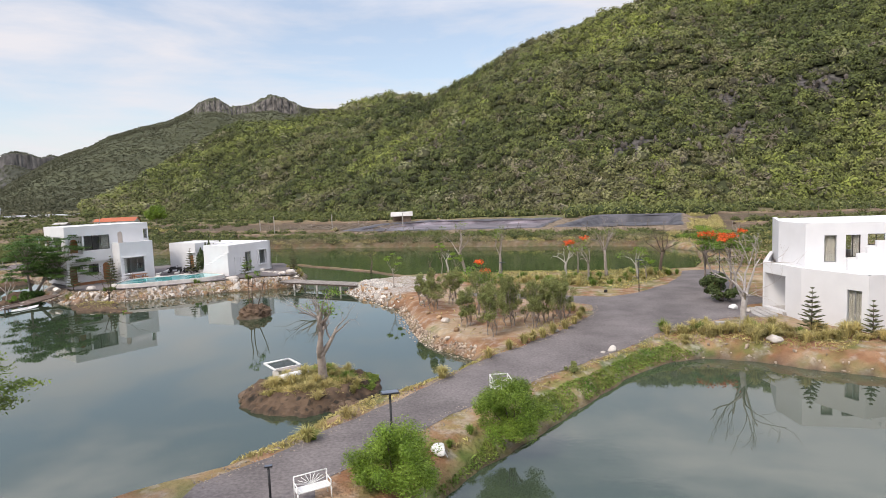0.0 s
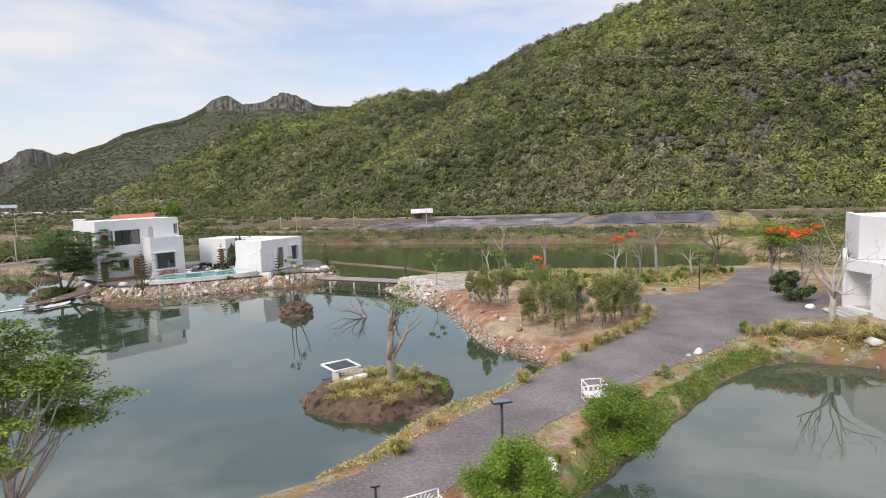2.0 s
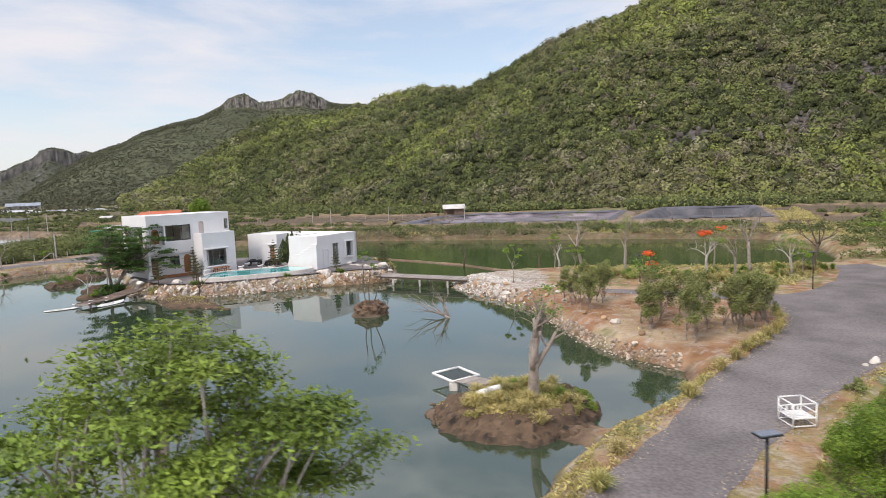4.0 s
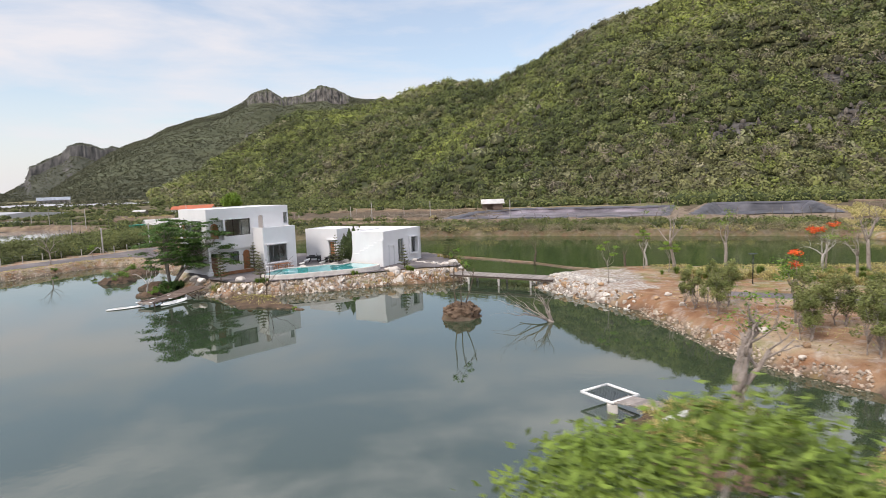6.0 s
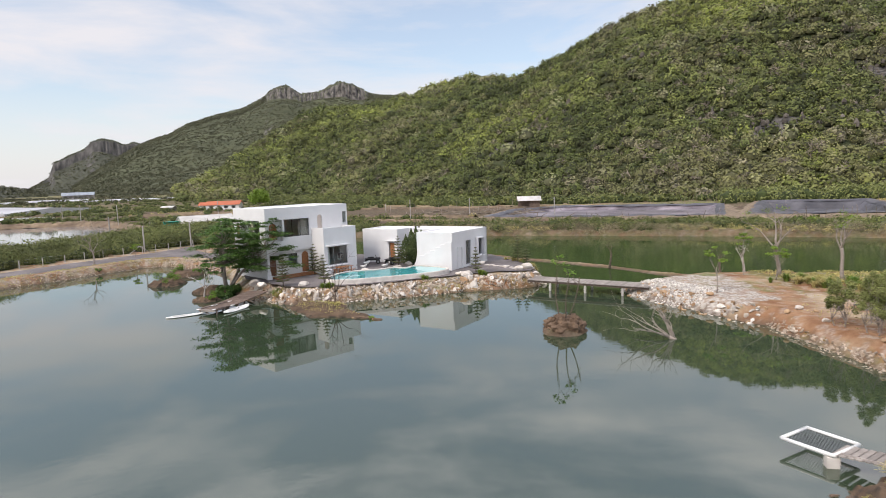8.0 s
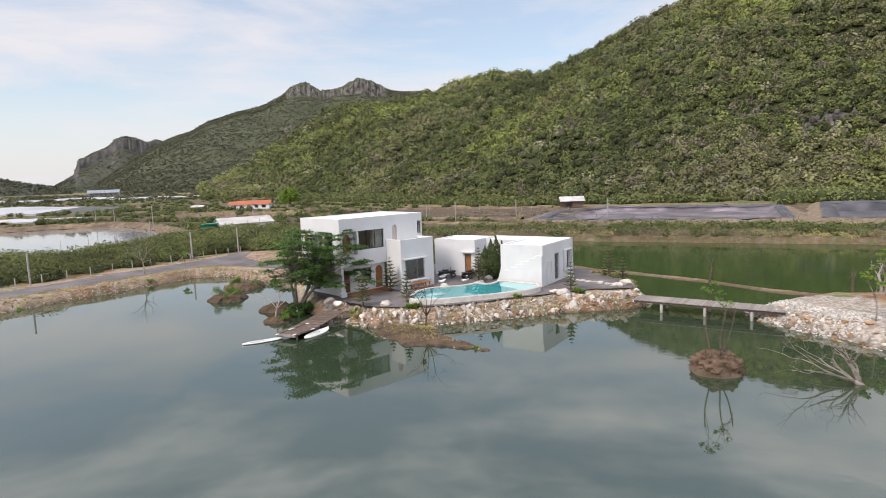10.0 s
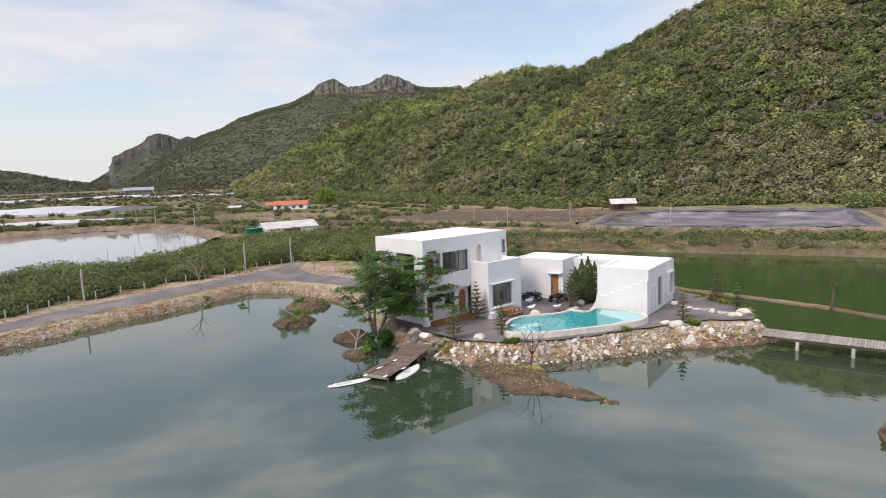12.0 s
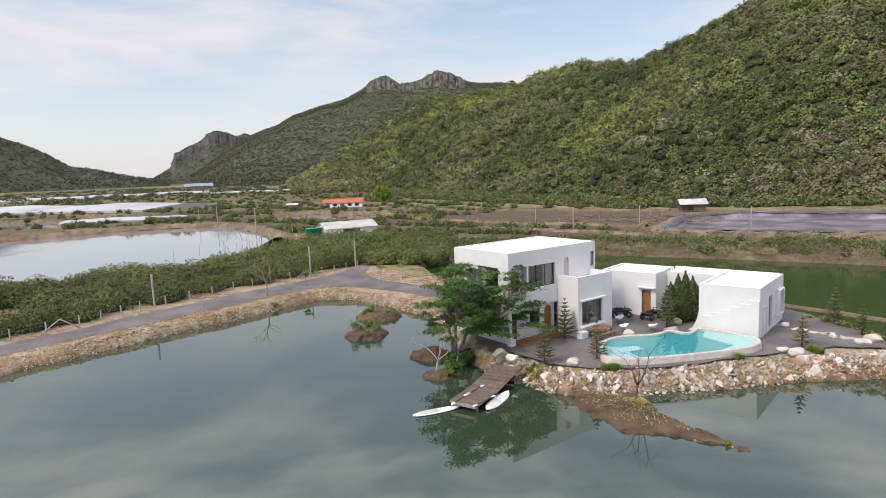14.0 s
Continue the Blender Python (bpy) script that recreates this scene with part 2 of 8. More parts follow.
def water_material(name, deep, bump, scale, rough=0.02, ior=1.45):
    m = bpy.data.materials.new(name)
    m.use_nodes = True
    nt = m.node_tree
    p = nt.nodes["Principled BSDF"]
    geo = nt.nodes.new("ShaderNodeNewGeometry")
    silt = nt.nodes.new("ShaderNodeTexNoise")
    silt.inputs["Scale"].default_value, silt.inputs["Detail"].default_value = 0.05, 3
    nt.links.new(geo.outputs["Position"], silt.inputs["Vector"])
    mix = nt.nodes.new("ShaderNodeMix")
    mix.data_type = "RGBA"
    mix.inputs["A"].default_value = (*deep, 1)
    mix.inputs["B"].default_value = (*[c * 1.25 for c in deep], 1)
    nt.links.new(silt.outputs["Fac"], mix.inputs["Factor"])
    nt.links.new(mix.outputs["Result"], p.inputs["Base Color"])
    p.inputs["Roughness"].default_value, p.inputs["IOR"].default_value = rough, ior
    wave = nt.nodes.new("ShaderNodeTexNoise")
    wave.inputs["Scale"].default_value, wave.inputs["Detail"].default_value = scale, 3
    nt.links.new(geo.outputs["Position"], wave.inputs["Vector"])
    patch = nt.nodes.new("ShaderNodeTexNoise")
    patch.inputs["Scale"].default_value = 0.06
    nt.links.new(geo.outputs["Position"], patch.inputs["Vector"])
    mr = nt.nodes.new("ShaderNodeMapRange")
    mr.inputs["From Min"].default_value, mr.inputs["From Max"].default_value = 0.53, 0.60
    mr.inputs["To Min"].default_value, mr.inputs["To Max"].default_value = bump * 0.5, bump * 7.0
    nt.links.new(patch.outputs["Fac"], mr.inputs["Value"])
    b = nt.nodes.new("ShaderNodeBump")
    b.inputs["Distance"].default_value = 0.02
    nt.links.new(mr.outputs["Result"], b.inputs["Strength"])
    nt.links.new(wave.outputs["Fac"], b.inputs["Height"])
    nt.links.new(b.outputs["Normal"], p.inputs["Normal"])
    return m


WATER = water_material("pond_water", (0.030, 0.046, 0.026), 0.016, 2.0, 0.02, 2.0)
WATER_PALE = water_material("silty_pond_water", (0.042, 0.058, 0.038), 0.02, 2.0, 0.02, 1.8)
WATER_GREEN = water_material("green_pond_water", (0.026, 0.050, 0.014), 0.010, 1.2, 0.08, 1.38)
WATER_GREY = water_material("grey_pond_water", (0.20, 0.195, 0.205), 0.1, 1.2, 0.06, 1.9)


def pool_water():
    m = bpy.data.materials.new("pool_water")
    m.use_nodes = True
    p = m.node_tree.nodes["Principled BSDF"]
    p.inputs["Base Color"].default_value = (0.75, 0.95, 0.96, 1)
    p.inputs["Roughness"].default_value, p.inputs["IOR"].default_value = 0.02, 1.33
    p.inputs["Transmission Weight"].default_value = 1.0
    return m


POOLWATER = pool_water()


# ---- mesh helpers ----
def obj(name, verts, faces, mat, parent=None, label="", smooth=False):
    me = bpy.data.meshes.new(name)
    me.from_pydata([tuple(v) for v in verts], [], [tuple(int(i) for i in f) for f in faces])
    if mat:
        me.materials.append(mat)
    if smooth:
        me.polygons.foreach_set("use_smooth", [True] * len(me.polygons))
    me.update()
    ob = new(name, me)
    if parent:
        ob.parent = parent
    if label:
        ob["label"] = label
    return ob


def part(name, bm, mat, parent=None, label="", smooth=False):
    me = bpy.data.meshes.new(name)
    bm.to_mesh(me)
    bm.free()
    me.materials.append(mat)
    if smooth:
        me.polygons.foreach_set("use_smooth", [True] * len(me.polygons))
    ob = new(name, me)
    if parent:
        ob.parent = parent
    if label:
        ob["label"] = label
    return ob


def empty(name, m, label="", category="", group="", kind=""):
    ob = new(name)
    ob.matrix_world = m
    return tagged(ob, label, category, group, kind)


def turn(x, y, z, deg=0):
    return Matrix.Translation((x, y, z)) @ Matrix.Rotation(radians(deg), 4, "Z")


def add_box(bm, x0, x1, y0, y1, z0, z1, bevel=0.0, m=None):
    vs = [bm.verts.new((x, y, z)) for z in (z0, z1) for y in (y0, y1) for x in (x0, x1)]
    fs = [bm.faces.new([vs[i] for i in f]) for f in ((0, 2, 3, 1), (4, 5, 7, 6), (0, 1, 5, 4), (2, 6, 7, 3), (0, 4, 6, 2), (1, 3, 7, 5))]
    if bevel:
        es = {e for f in fs for e in f.edges}
        out = bmesh.ops.bevel(bm, geom=list(es), offset=bevel, segments=2, affect="EDGES", profile=0.5)
        vs = list({v for f in out["faces"] for v in f.verts} | {v for v in vs if v.is_valid})
    if m is not None:
        bmesh.ops.transform(bm, matrix=m, verts=vs)
    return vs


def box(name, x0, x1, y0, y1, z0, z1, mat, parent=None, label="", bevel=0.0, m=None):
    bm = bmesh.new()
    add_box(bm, x0, x1, y0, y1, z0, z1, bevel, m)
    return part(name, bm, mat, parent, label)


def add_tube(bm, pts, radii, sides=7, cap=True):
    """A tapered tube along a bent line."""
    rings = []
    pts = [Vector(p) for p in pts]
    for i, (p, r) in enumerate(zip(pts, radii)):
        d = (pts[min(i + 1, len(pts) - 1)] - pts[max(i - 1, 0)])
        d = d.normalized() if d.length > 1e-6 else Vector((0, 0, 1))
        side = d.cross(Vector((0.31, 0.87, 0.38))).normalized()
        up = d.cross(side)
        rings.append([bm.verts.new(p + (side * math.cos(a) + up * math.sin(a)) * r) for a in [2 * math.pi * k / sides for k in range(sides)]])
    for a, b in zip(rings, rings[1:]):
        for k in range(sides):
            bm.faces.new((a[k], a[(k + 1) % sides], b[(k + 1) % sides], b[k]))
    if cap:
        bm.faces.new(rings[-1])
        bm.faces.new(rings[0][::-1])


def tube(name, pts, radii, mat, parent=None, label="", sides=7):
    bm = bmesh.new()
    add_tube(bm, pts, radii, sides)
    return part(name, bm, mat, parent, label, smooth=True)


def rod(name, a, b, r, mat, parent=None, label="", sides=8):
    return tube(name, [a, b], [r, r], mat, parent, label, sides)


def cards(centres, normals, sizes, rng, aspect=0.6, bend=0.15):
    """Leaf-like quads with a fold: arrays of corners and faces."""
    n = len(centres)
    d = rng.normal(size=(n, 3))
    nrm = normals / np.maximum(np.linalg.norm(normals, axis=1, keepdims=True), 1e-6)
    t = np.cross(nrm, d)
    t /= np.maximum(np.linalg.norm(t, axis=1, keepdims=True), 1e-6)
    s = np.cross(nrm, t)
    sz = np.asarray(sizes).reshape(-1, 1) * np.ones((n, 1))
    tip, side, lift = t * sz, s * sz * aspect, nrm * sz * bend
    v = np.stack([centres - tip, centres + side - lift, centres + tip, centres - side - lift], 1).reshape(-1, 3)
    f = np.arange(4 * n).reshape(n, 4)
    return v, f


def obj_np(name, v, f, mat, parent=None, label="", smooth=False):
    """A mesh of quads from arrays."""
    me = bpy.data.meshes.new(name)
    n, k = f.shape
    me.vertices.add(len(v))
    me.vertices.foreach_set("co", np.ascontiguousarray(v, dtype=np.float32).ravel())
    me.loops.add(n * k)
    me.loops.foreach_set("vertex_index", np.ascontiguousarray(f, dtype=np.int32).ravel())
    me.polygons.add(n)
    me.polygons.foreach_set("loop_start", np.arange(0, n * k, k, dtype=np.int32))
    me.polygons.foreach_set("loop_total", np.full(n, k, dtype=np.int32))
    if smooth:
        me.polygons.foreach_set("use_smooth", np.ones(n, dtype=bool))
    me.materials.append(mat)
    me.update(calc_edges=True)
    ob = new(name, me)
    if parent:
        ob.parent = parent
    if label:
        ob["label"] = label
    return ob


def value_noise(x, y, seed=0):
    """Smooth noise from -1 to 1 on arrays."""
    xi, yi = np.floor(x).astype(np.int64), np.floor(y).astype(np.int64)
    xf, yf = x - xi, y - yi

    def h(a, b):
        k = (a * 374761393 + b * 668265263 + seed * 974634777) & 0xFFFFFFFF
        k = ((k ^ (k >> 13)) * 1274126177) & 0xFFFFFFFF
        return ((k ^ (k >> 16)) & 0xFFFF) / 32767.5 - 1

    u, w = xf * xf * (3 - 2 * xf), yf * yf * (3 - 2 * yf)
    return (h(xi, yi) * (1 - u) + h(xi + 1, yi) * u) * (1 - w) + (h(xi, yi + 1) * (1 - u) + h(xi + 1, yi + 1) * u) * w


def fbm(x, y, octaves=4, seed=0):
    s, a, t = 0.0, 1.0, 0.0
    for k in range(octaves):
        s = s + a * value_noise(x * 2 ** k, y * 2 ** k, seed + k)
        t += a
        a *= 0.5
    return s / t


def inside_dist(px, py, poly):
    """Signed distance to a polygon's edge on arrays: positive outside."""
    d = np.full(px.shape, 1e9)
    ins = np.zeros(px.shape, bool)
    n = len(poly)
    for i in range(n):
        (ax, ay), (bx, by) = poly[i], poly[(i + 1) % n]
        ex, ey = bx - ax, by - ay
        t = np.clip(((px - ax) * ex + (py - ay) * ey) / (ex * ex + ey * ey), 0, 1)
        d = np.minimum(d, np.hypot(px - ax - t * ex, py - ay - t * ey))
        if by != ay:
            ins ^= ((ay > py) != (by > py)) & (px < (bx - ax) * (py - ay) / (by - ay) + ax)
    return np.where(ins, -d, d)


def line_dist(px, py, line):
    d = np.full(px.shape, 1e9)
    for (ax, ay), (bx, by) in zip(line, line[1:]):
        ex, ey = bx - ax, by - ay
        t = np.clip(((px - ax) * ex + (py - ay) * ey) / (ex * ex + ey * ey), 0, 1)
        d = np.minimum(d, np.hypot(px - ax - t * ex, py - ay - t * ey))
    return d


# ---- the plan ----
POND_MAIN = [(-20.9, 68.3), (-18.2, 65), (-15.5, 60.8), (-12.4, 57.3), (-10.6, 51), (-8.5, 44.8), (-6.3, 41.6), (-4.0, 39.2), (-4.3, 36.6), (-5.6, 34.4), (-8, 31.6),
             (-9.4, 29.9), (-11, 27.3), (-12.2, 24.4), (-13.6, 22.2), (-16.0, 20.4), (-18.6, 18.0), (-21.4, 15.2), (-23.4, 11), (-24, 5), (-26, -10), (-95, -10), (-99, 40),
             (-97.5, 52), (-96.5, 57), (-95.2, 61), (-92.6, 68.3), (-90.0, 75.4), (-88, 82.5), (-86, 87.2), (-82.3, 88.2), (-74.6, 85.1), (-70.5, 82.6), (-67, 78.5),
             (-64.3, 74), (-62, 71), (-60.1, 68.2), (-58.2, 66.6), (-55.4, 66.6), (-53.8, 64.8), (-52.4, 63.1), (-48.9, 63.2), (-47.0, 64.5), (-44.2, 65.9), (-41.0, 67.2), (-38.9, 68.4), (-36.4, 69.7),
             (-33.2, 70.8), (-30.0, 71.9), (-29.0, 73.2)]
POND_BACK = [(-29.6, 72), (-28.6, 77), (-31, 84), (-36, 90), (-48, 92.5), (-58, 92), (-68, 96), (-77, 104), (-82, 112), (-80, 120), (-68, 127), (-55, 129), (-36, 126),
             (-12, 121), (5.7, 117.5), (25, 111.5), (29, 102), (25, 86), (20.3, 77), (8.5, 75.6), (-7.6, 77.2), (-13.3, 76.5), (-17, 74.2), (-20.3, 71), (-20.9, 67)]
POND_RIGHT = [(-4.3, 20.9), (-3.3, 22.8), (-1.8, 24.9), (-0.2, 27.1), (1.2, 29.5), (4.4, 34.1), (6.1, 36.2), (8.3, 38.3), (11, 39.3), (14.1, 38.3), (16.3, 36.6), (19.3, 35),
              (26, 32), (34, 26), (38, 10), (22, -8), (0, -12), (-8.5, -6), (-6.6, 5), (-5.8, 14.5)]
POND_WEST = [(-238, 128), (-230, 142.4), (-222, 154), (-215.4, 168.5), (-202, 179), (-187.5, 184), (-172.5, 179.5), (-153.6, 166), (-136.5, 150), (-125, 141), (-119.5, 129), (-118.5, 116), (-118.5, 104), (-119.5, 96), (-127, 88), (-133, 72), (-150, 55), (-245, 70)]
POND_FAR = [(-283, 230), (-274, 254), (-249, 235), (-257, 211)]
POND_RED = [(-194, 220), (-180, 234), (-143, 221), (-132, 208), (-139, 196), (-155, 189.6), (-171, 199)]
POND_LOW = [(-335, 201), (-307, 207), (-262, 192), (-249, 178), (-281, 168)]
POND_MID = [(-312, 224), (-290, 231), (-247, 196), (-252, 190)]
FIELD = [(-112, 186), (-58, 163), (-45, 172), (-47, 216), (-96, 240)]
SCRUB_NORTH = [(-115, 133), (-110, 143), (-93, 147), (-82, 128), (-80.5, 115), (-84.6, 108.5), (-91.5, 109), (-104, 118)]
ISLAND = [(-17.5, 32.2), (-16.4, 30.4), (-14.4, 29.3), (-12.3, 29.1), (-10.3, 29.9), (-9.3, 32.5), (-9.9, 35.0), (-11.3, 36.0), (-13.0, 36.1), (-14.8, 35.3), (-16.6, 34.0)]
SPIT = [(-50.8, 61.4), (-49.3, 59.8), (-47.7, 58.4), (-45.6, 58.0), (-44.3, 58.5), (-42.6, 58.1), (-41.0, 57.7), (-42.8, 59.2), (-44.7, 61.0), (-46.4, 63.4), (-48, 64.6), (-51.0, 63.6)]
BAR = [(-37, 97), (-33.8, 94.0), (-28, 90.3), (-22, 86), (-16.2, 80.2), (-8.4, 76)]
BASIN_GREY = [(-46, 160), (-25, 152.5), (5, 150.5), (14, 192), (-28, 203), (-42, 190)]
BASIN_BLACK = [(10, 144), (36, 140), (49, 188), (26, 194)]
TERRACE = [(-57.5, 67.9), (-55, 66.9), (-53, 65.4), (-50, 65.2), (-47, 65.8), (-43.8, 67.6), (-40, 70.2), (-36.5, 72.6), (-33.5, 74.4), (-30.2, 75), (-29.8, 77.5), (-32.5, 83),
           (-36, 88.5), (-48, 90.8), (-56, 90), (-64, 84), (-66, 79.5), (-63, 74.6), (-60, 70)]
ROAD = [(-13.2, 19.6), (-11.4, 22.0), (-9.2, 25.6), (-6.6, 29.9), (-4.4, 33.8), (-2.2, 37.2), (1.6, 42.2), (5.2, 49.2), (5.4, 52.5), (3.0, 54.8), (-1, 56.6), (-6, 58.2), (-6, 60.2), (0, 58.8),
        (5.0, 57), (7.6, 56.4), (10.4, 58.2), (14.4, 63.0), (17.2, 68.4), (18.6, 72.6), (22, 73.2), (22.6, 70), (21.0, 64), (20.0, 56), (21, 52.5), (17.6, 51.5), (17.4, 47.2), (14.8, 46.6), (12.4, 45.2), (9.6, 43.2), (5.7, 38.2), (1.6, 33.8),
        (-1.9, 29.9), (-4.6, 26.3), (-6.7, 22.9), (-8.6, 19.8), (-8.4, 13), (-9.2, 4), (-13, -8), (-18, -8), (-13.6, 4), (-13.0, 12)]
LANE = [(-101, 40), (-100.3, 52), (-98.9, 58.5), (-97.4, 63.5), (-94.6, 70.6), (-92.2, 77.4), (-90.2, 84.6), (-88.0, 90.0), (-84.4, 91.4), (-76, 89.2), (-69, 86.2), (-66.4, 89.4), (-75, 93.4),
        (-82, 96.0), (-86.5, 100), (-88.6, 106), (-91, 105.4), (-91.4, 98), (-93.6, 92), (-96.4, 84.6), (-98.6, 76.4), (-100.6, 67), (-102.6, 60), (-104, 52), (-105, 40)]
LAND_LEVEL = 1.0


def ground_height(x, y):
    """The lie of the land: ponds, banks, islets, basins and the level ground between them."""
    wob = 0.35 * fbm(x * 0.45, y * 0.45, 3, 5)
    s = np.minimum.reduce([inside_dist(x, y, p) for p in (POND_MAIN, POND_BACK, POND_RIGHT, POND_WEST, POND_FAR, POND_RED, POND_LOW, POND_MID)])
    s = s + wob * np.clip(1.2 - np.abs(s) * 0.2, 0, 1)
    level = LAND_LEVEL + 0.10 * fbm(x * 0.15, y * 0.15, 3, 9) + 0.05 * fbm(x * 1.3, y * 1.3, 2, 4)
    tr = inside_dist(x, y, TERRACE)
    level = level + (1.27 - level) * np.clip(0.5 - tr / 1.2, 0, 1)
    flat = np.minimum(inside_dist(x, y, ROAD), inside_dist(x, y, LANE))
    level = level + (1.0 - level) * np.clip(1.4 - flat / 0.8, 0, 1)
    rise = np.clip(s / 1.5, 0, 1)
    h = np.where(s > 0, level * (1 - (1 - rise) ** 1.7), np.maximum(s * 0.55, -1.6))
    isl = inside_dist(x, y, ISLAND) + 1.3 * wob
    h = np.maximum(h, np.where(isl < 0, 0.70 * np.clip((-isl - 0.4) / 2.3, 0, 1) ** 0.75 + 0.06 * fbm(x * 0.9, y * 0.9, 3, 21), -isl * 0.9))
    neck = line_dist(x, y, [(-10.4, 30.4), (-8.2, 29.3)])
    h = np.maximum(h, 0.42 - neck * 0.38)
    sp = inside_dist(x, y, SPIT) + 1.2 * wob
    h = np.maximum(h, np.where(sp < -0.4, 0.30 * np.clip((-sp - 0.4) / 1.4, 0, 1), -(sp + 0.4) * 0.5))
    for cx, cy, r, top in ((-26.4, 55.2, 1.6, 0.9), (-72.2, 73.6, 1.6, 0.4), (-74.5, 80.6, 1.9, 0.45), (-61.0, 64.6, 0.8, 0.3), (-63.5, 69.0, 1.2, 0.8)):
        d = np.hypot(x - cx, y - cy) + 1.1 * wob
        h = np.maximum(h, np.where(d < r, top * np.sqrt(np.clip(1 - d / r, 0, 1)), (r - d) * 0.6))
    bar = line_dist(x, y, BAR) + 0.8 * wob
    h = np.maximum(h, np.where(bar < 0.9, 0.22 * (1 - bar / 0.9), -(bar - 0.9) * 0.5))
    for basin, rim, floor in ((BASIN_GREY, 1.5, 0.25), (BASIN_BLACK, 1.9, -0.3)):
        b = inside_dist(x, y, basin)
        h = np.where(b < 1.5, floor - 1.2, h)
    r = np.hypot(x + 20, y - 10)
    far = np.clip((r - 160) / 200, 0, 1)
    return h + far * (0.5 * fbm(x * 0.02, y * 0.02, 3, 31))


def axis(lo, hi, step, far_lo, far_hi):
    a = list(np.arange(lo, hi + step / 2, step))
    s, p = step, a[-1]
    while p < far_hi:
        s *= 1.085
        p += s
        a.append(p)
    s, p = step, a[0]
    while p > far_lo:
        s *= 1.085
        p -= s
        a.insert(0, p)
    return np.array(a)


def ground_material():
    """Bare clay, sand, straw and green turf; the mesh tells how green or stony a place is."""
    m = bpy.data.materials.new("ground_earth")
    m.use_nodes = True
    nt = m.node_tree
    p = nt.nodes["Principled BSDF"]
    p.inputs["Roughness"].default_value, p.inputs["Specular IOR Level"].default_value = 0.95, 0.2
    geo = nt.nodes.new("ShaderNodeNewGeometry")
    att = nt.nodes.new("ShaderNodeAttribute")
    att.attribute_name = "cover"
    parts = nt.nodes.new("ShaderNodeSeparateColor")
    nt.links.new(att.outputs["Color"], parts.inputs["Color"])

    def fac(scale, detail, lo, hi):
        n = nt.nodes.new("ShaderNodeTexNoise")
        n.inputs["Scale"].default_value, n.inputs["Detail"].default_value = scale, detail
        nt.links.new(geo.outputs["Position"], n.inputs["Vector"])
        r = nt.nodes.new("ShaderNodeMapRange")
        r.inputs["From Min"].default_value, r.inputs["From Max"].default_value = lo, hi
        nt.links.new(n.outputs["Fac"], r.inputs["Value"])
        return r.outputs["Result"]

    def mix(f, a, b):
        n = nt.nodes.new("ShaderNodeMix")
        n.data_type = "RGBA"
        nt.links.new(f, n.inputs["Factor"])
        for key, c in (("A", a), ("B", b)):
            if isinstance(c, tuple):
                n.inputs[key].default_value = (*c, 1)
            else:
                nt.links.new(c, n.inputs[key])
        return n.outputs["Result"]

    def add(f, g, k):
        """f + k * (g - 0.5), clamped."""
        a = nt.nodes.new("ShaderNodeMath")
        a.operation = "MULTIPLY_ADD"
        nt.links.new(g, a.inputs[0])
        a.inputs[1].default_value, a.inputs[2].default_value = k, -k / 2
        b = nt.nodes.new("ShaderNodeMath")
        b.operation, b.use_clamp = "ADD", True
        nt.links.new(f, b.inputs[0])
        nt.links.new(a.outputs["Value"], b.inputs[1])
        return b.outputs["Value"]

    clay = mix(fac(0.7, 6, 0.35, 0.65), (0.215, 0.105, 0.054), (0.345, 0.205, 0.118))
    sand = mix(fac(2.5, 6, 0.35, 0.7), (0.47, 0.37, 0.245), (0.36, 0.285, 0.19))
    earth = mix(fac(0.22, 5, 0.47, 0.68), clay, sand)
    straw = mix(fac(3.0, 5, 0.35, 0.65), (0.36, 0.285, 0.125), (0.23, 0.20, 0.085))
    turf = mix(fac(1.6, 6, 0.35, 0.65), (0.075, 0.115, 0.028), (0.15, 0.18, 0.05))
    green = mix(fac(0.25, 4, 0.46, 0.68), turf, straw)
    broken = fac(0.55, 7, 0.38, 0.62)
    base = mix(add(parts.outputs["Red"], broken, 0.9), earth, green)
    stony = mix(fac(4.0, 4, 0.4, 0.6), (0.30, 0.25, 0.21), (0.52, 0.48, 0.43))
    base = mix(add(parts.outputs["Green"], fac(1.2, 6, 0.38, 0.62), 0.8), base, stony)
    mud = mix(fac(1.5, 5, 0.35, 0.65), (0.072, 0.050, 0.038), (0.148, 0.106, 0.077))
    base = mix(parts.outputs["Blue"], base, mud)
    nt.links.new(base, p.inputs["Base Color"])
    b = nt.nodes.new("ShaderNodeBump")
    b.inputs["Strength"].default_value, b.inputs["Distance"].default_value = 0.7, 0.12
    nt.links.new(fac(5.0, 6, 0.3, 0.7), b.inputs["Height"])
    nt.links.new(b.outputs["Normal"], p.inputs["Normal"])
    return m


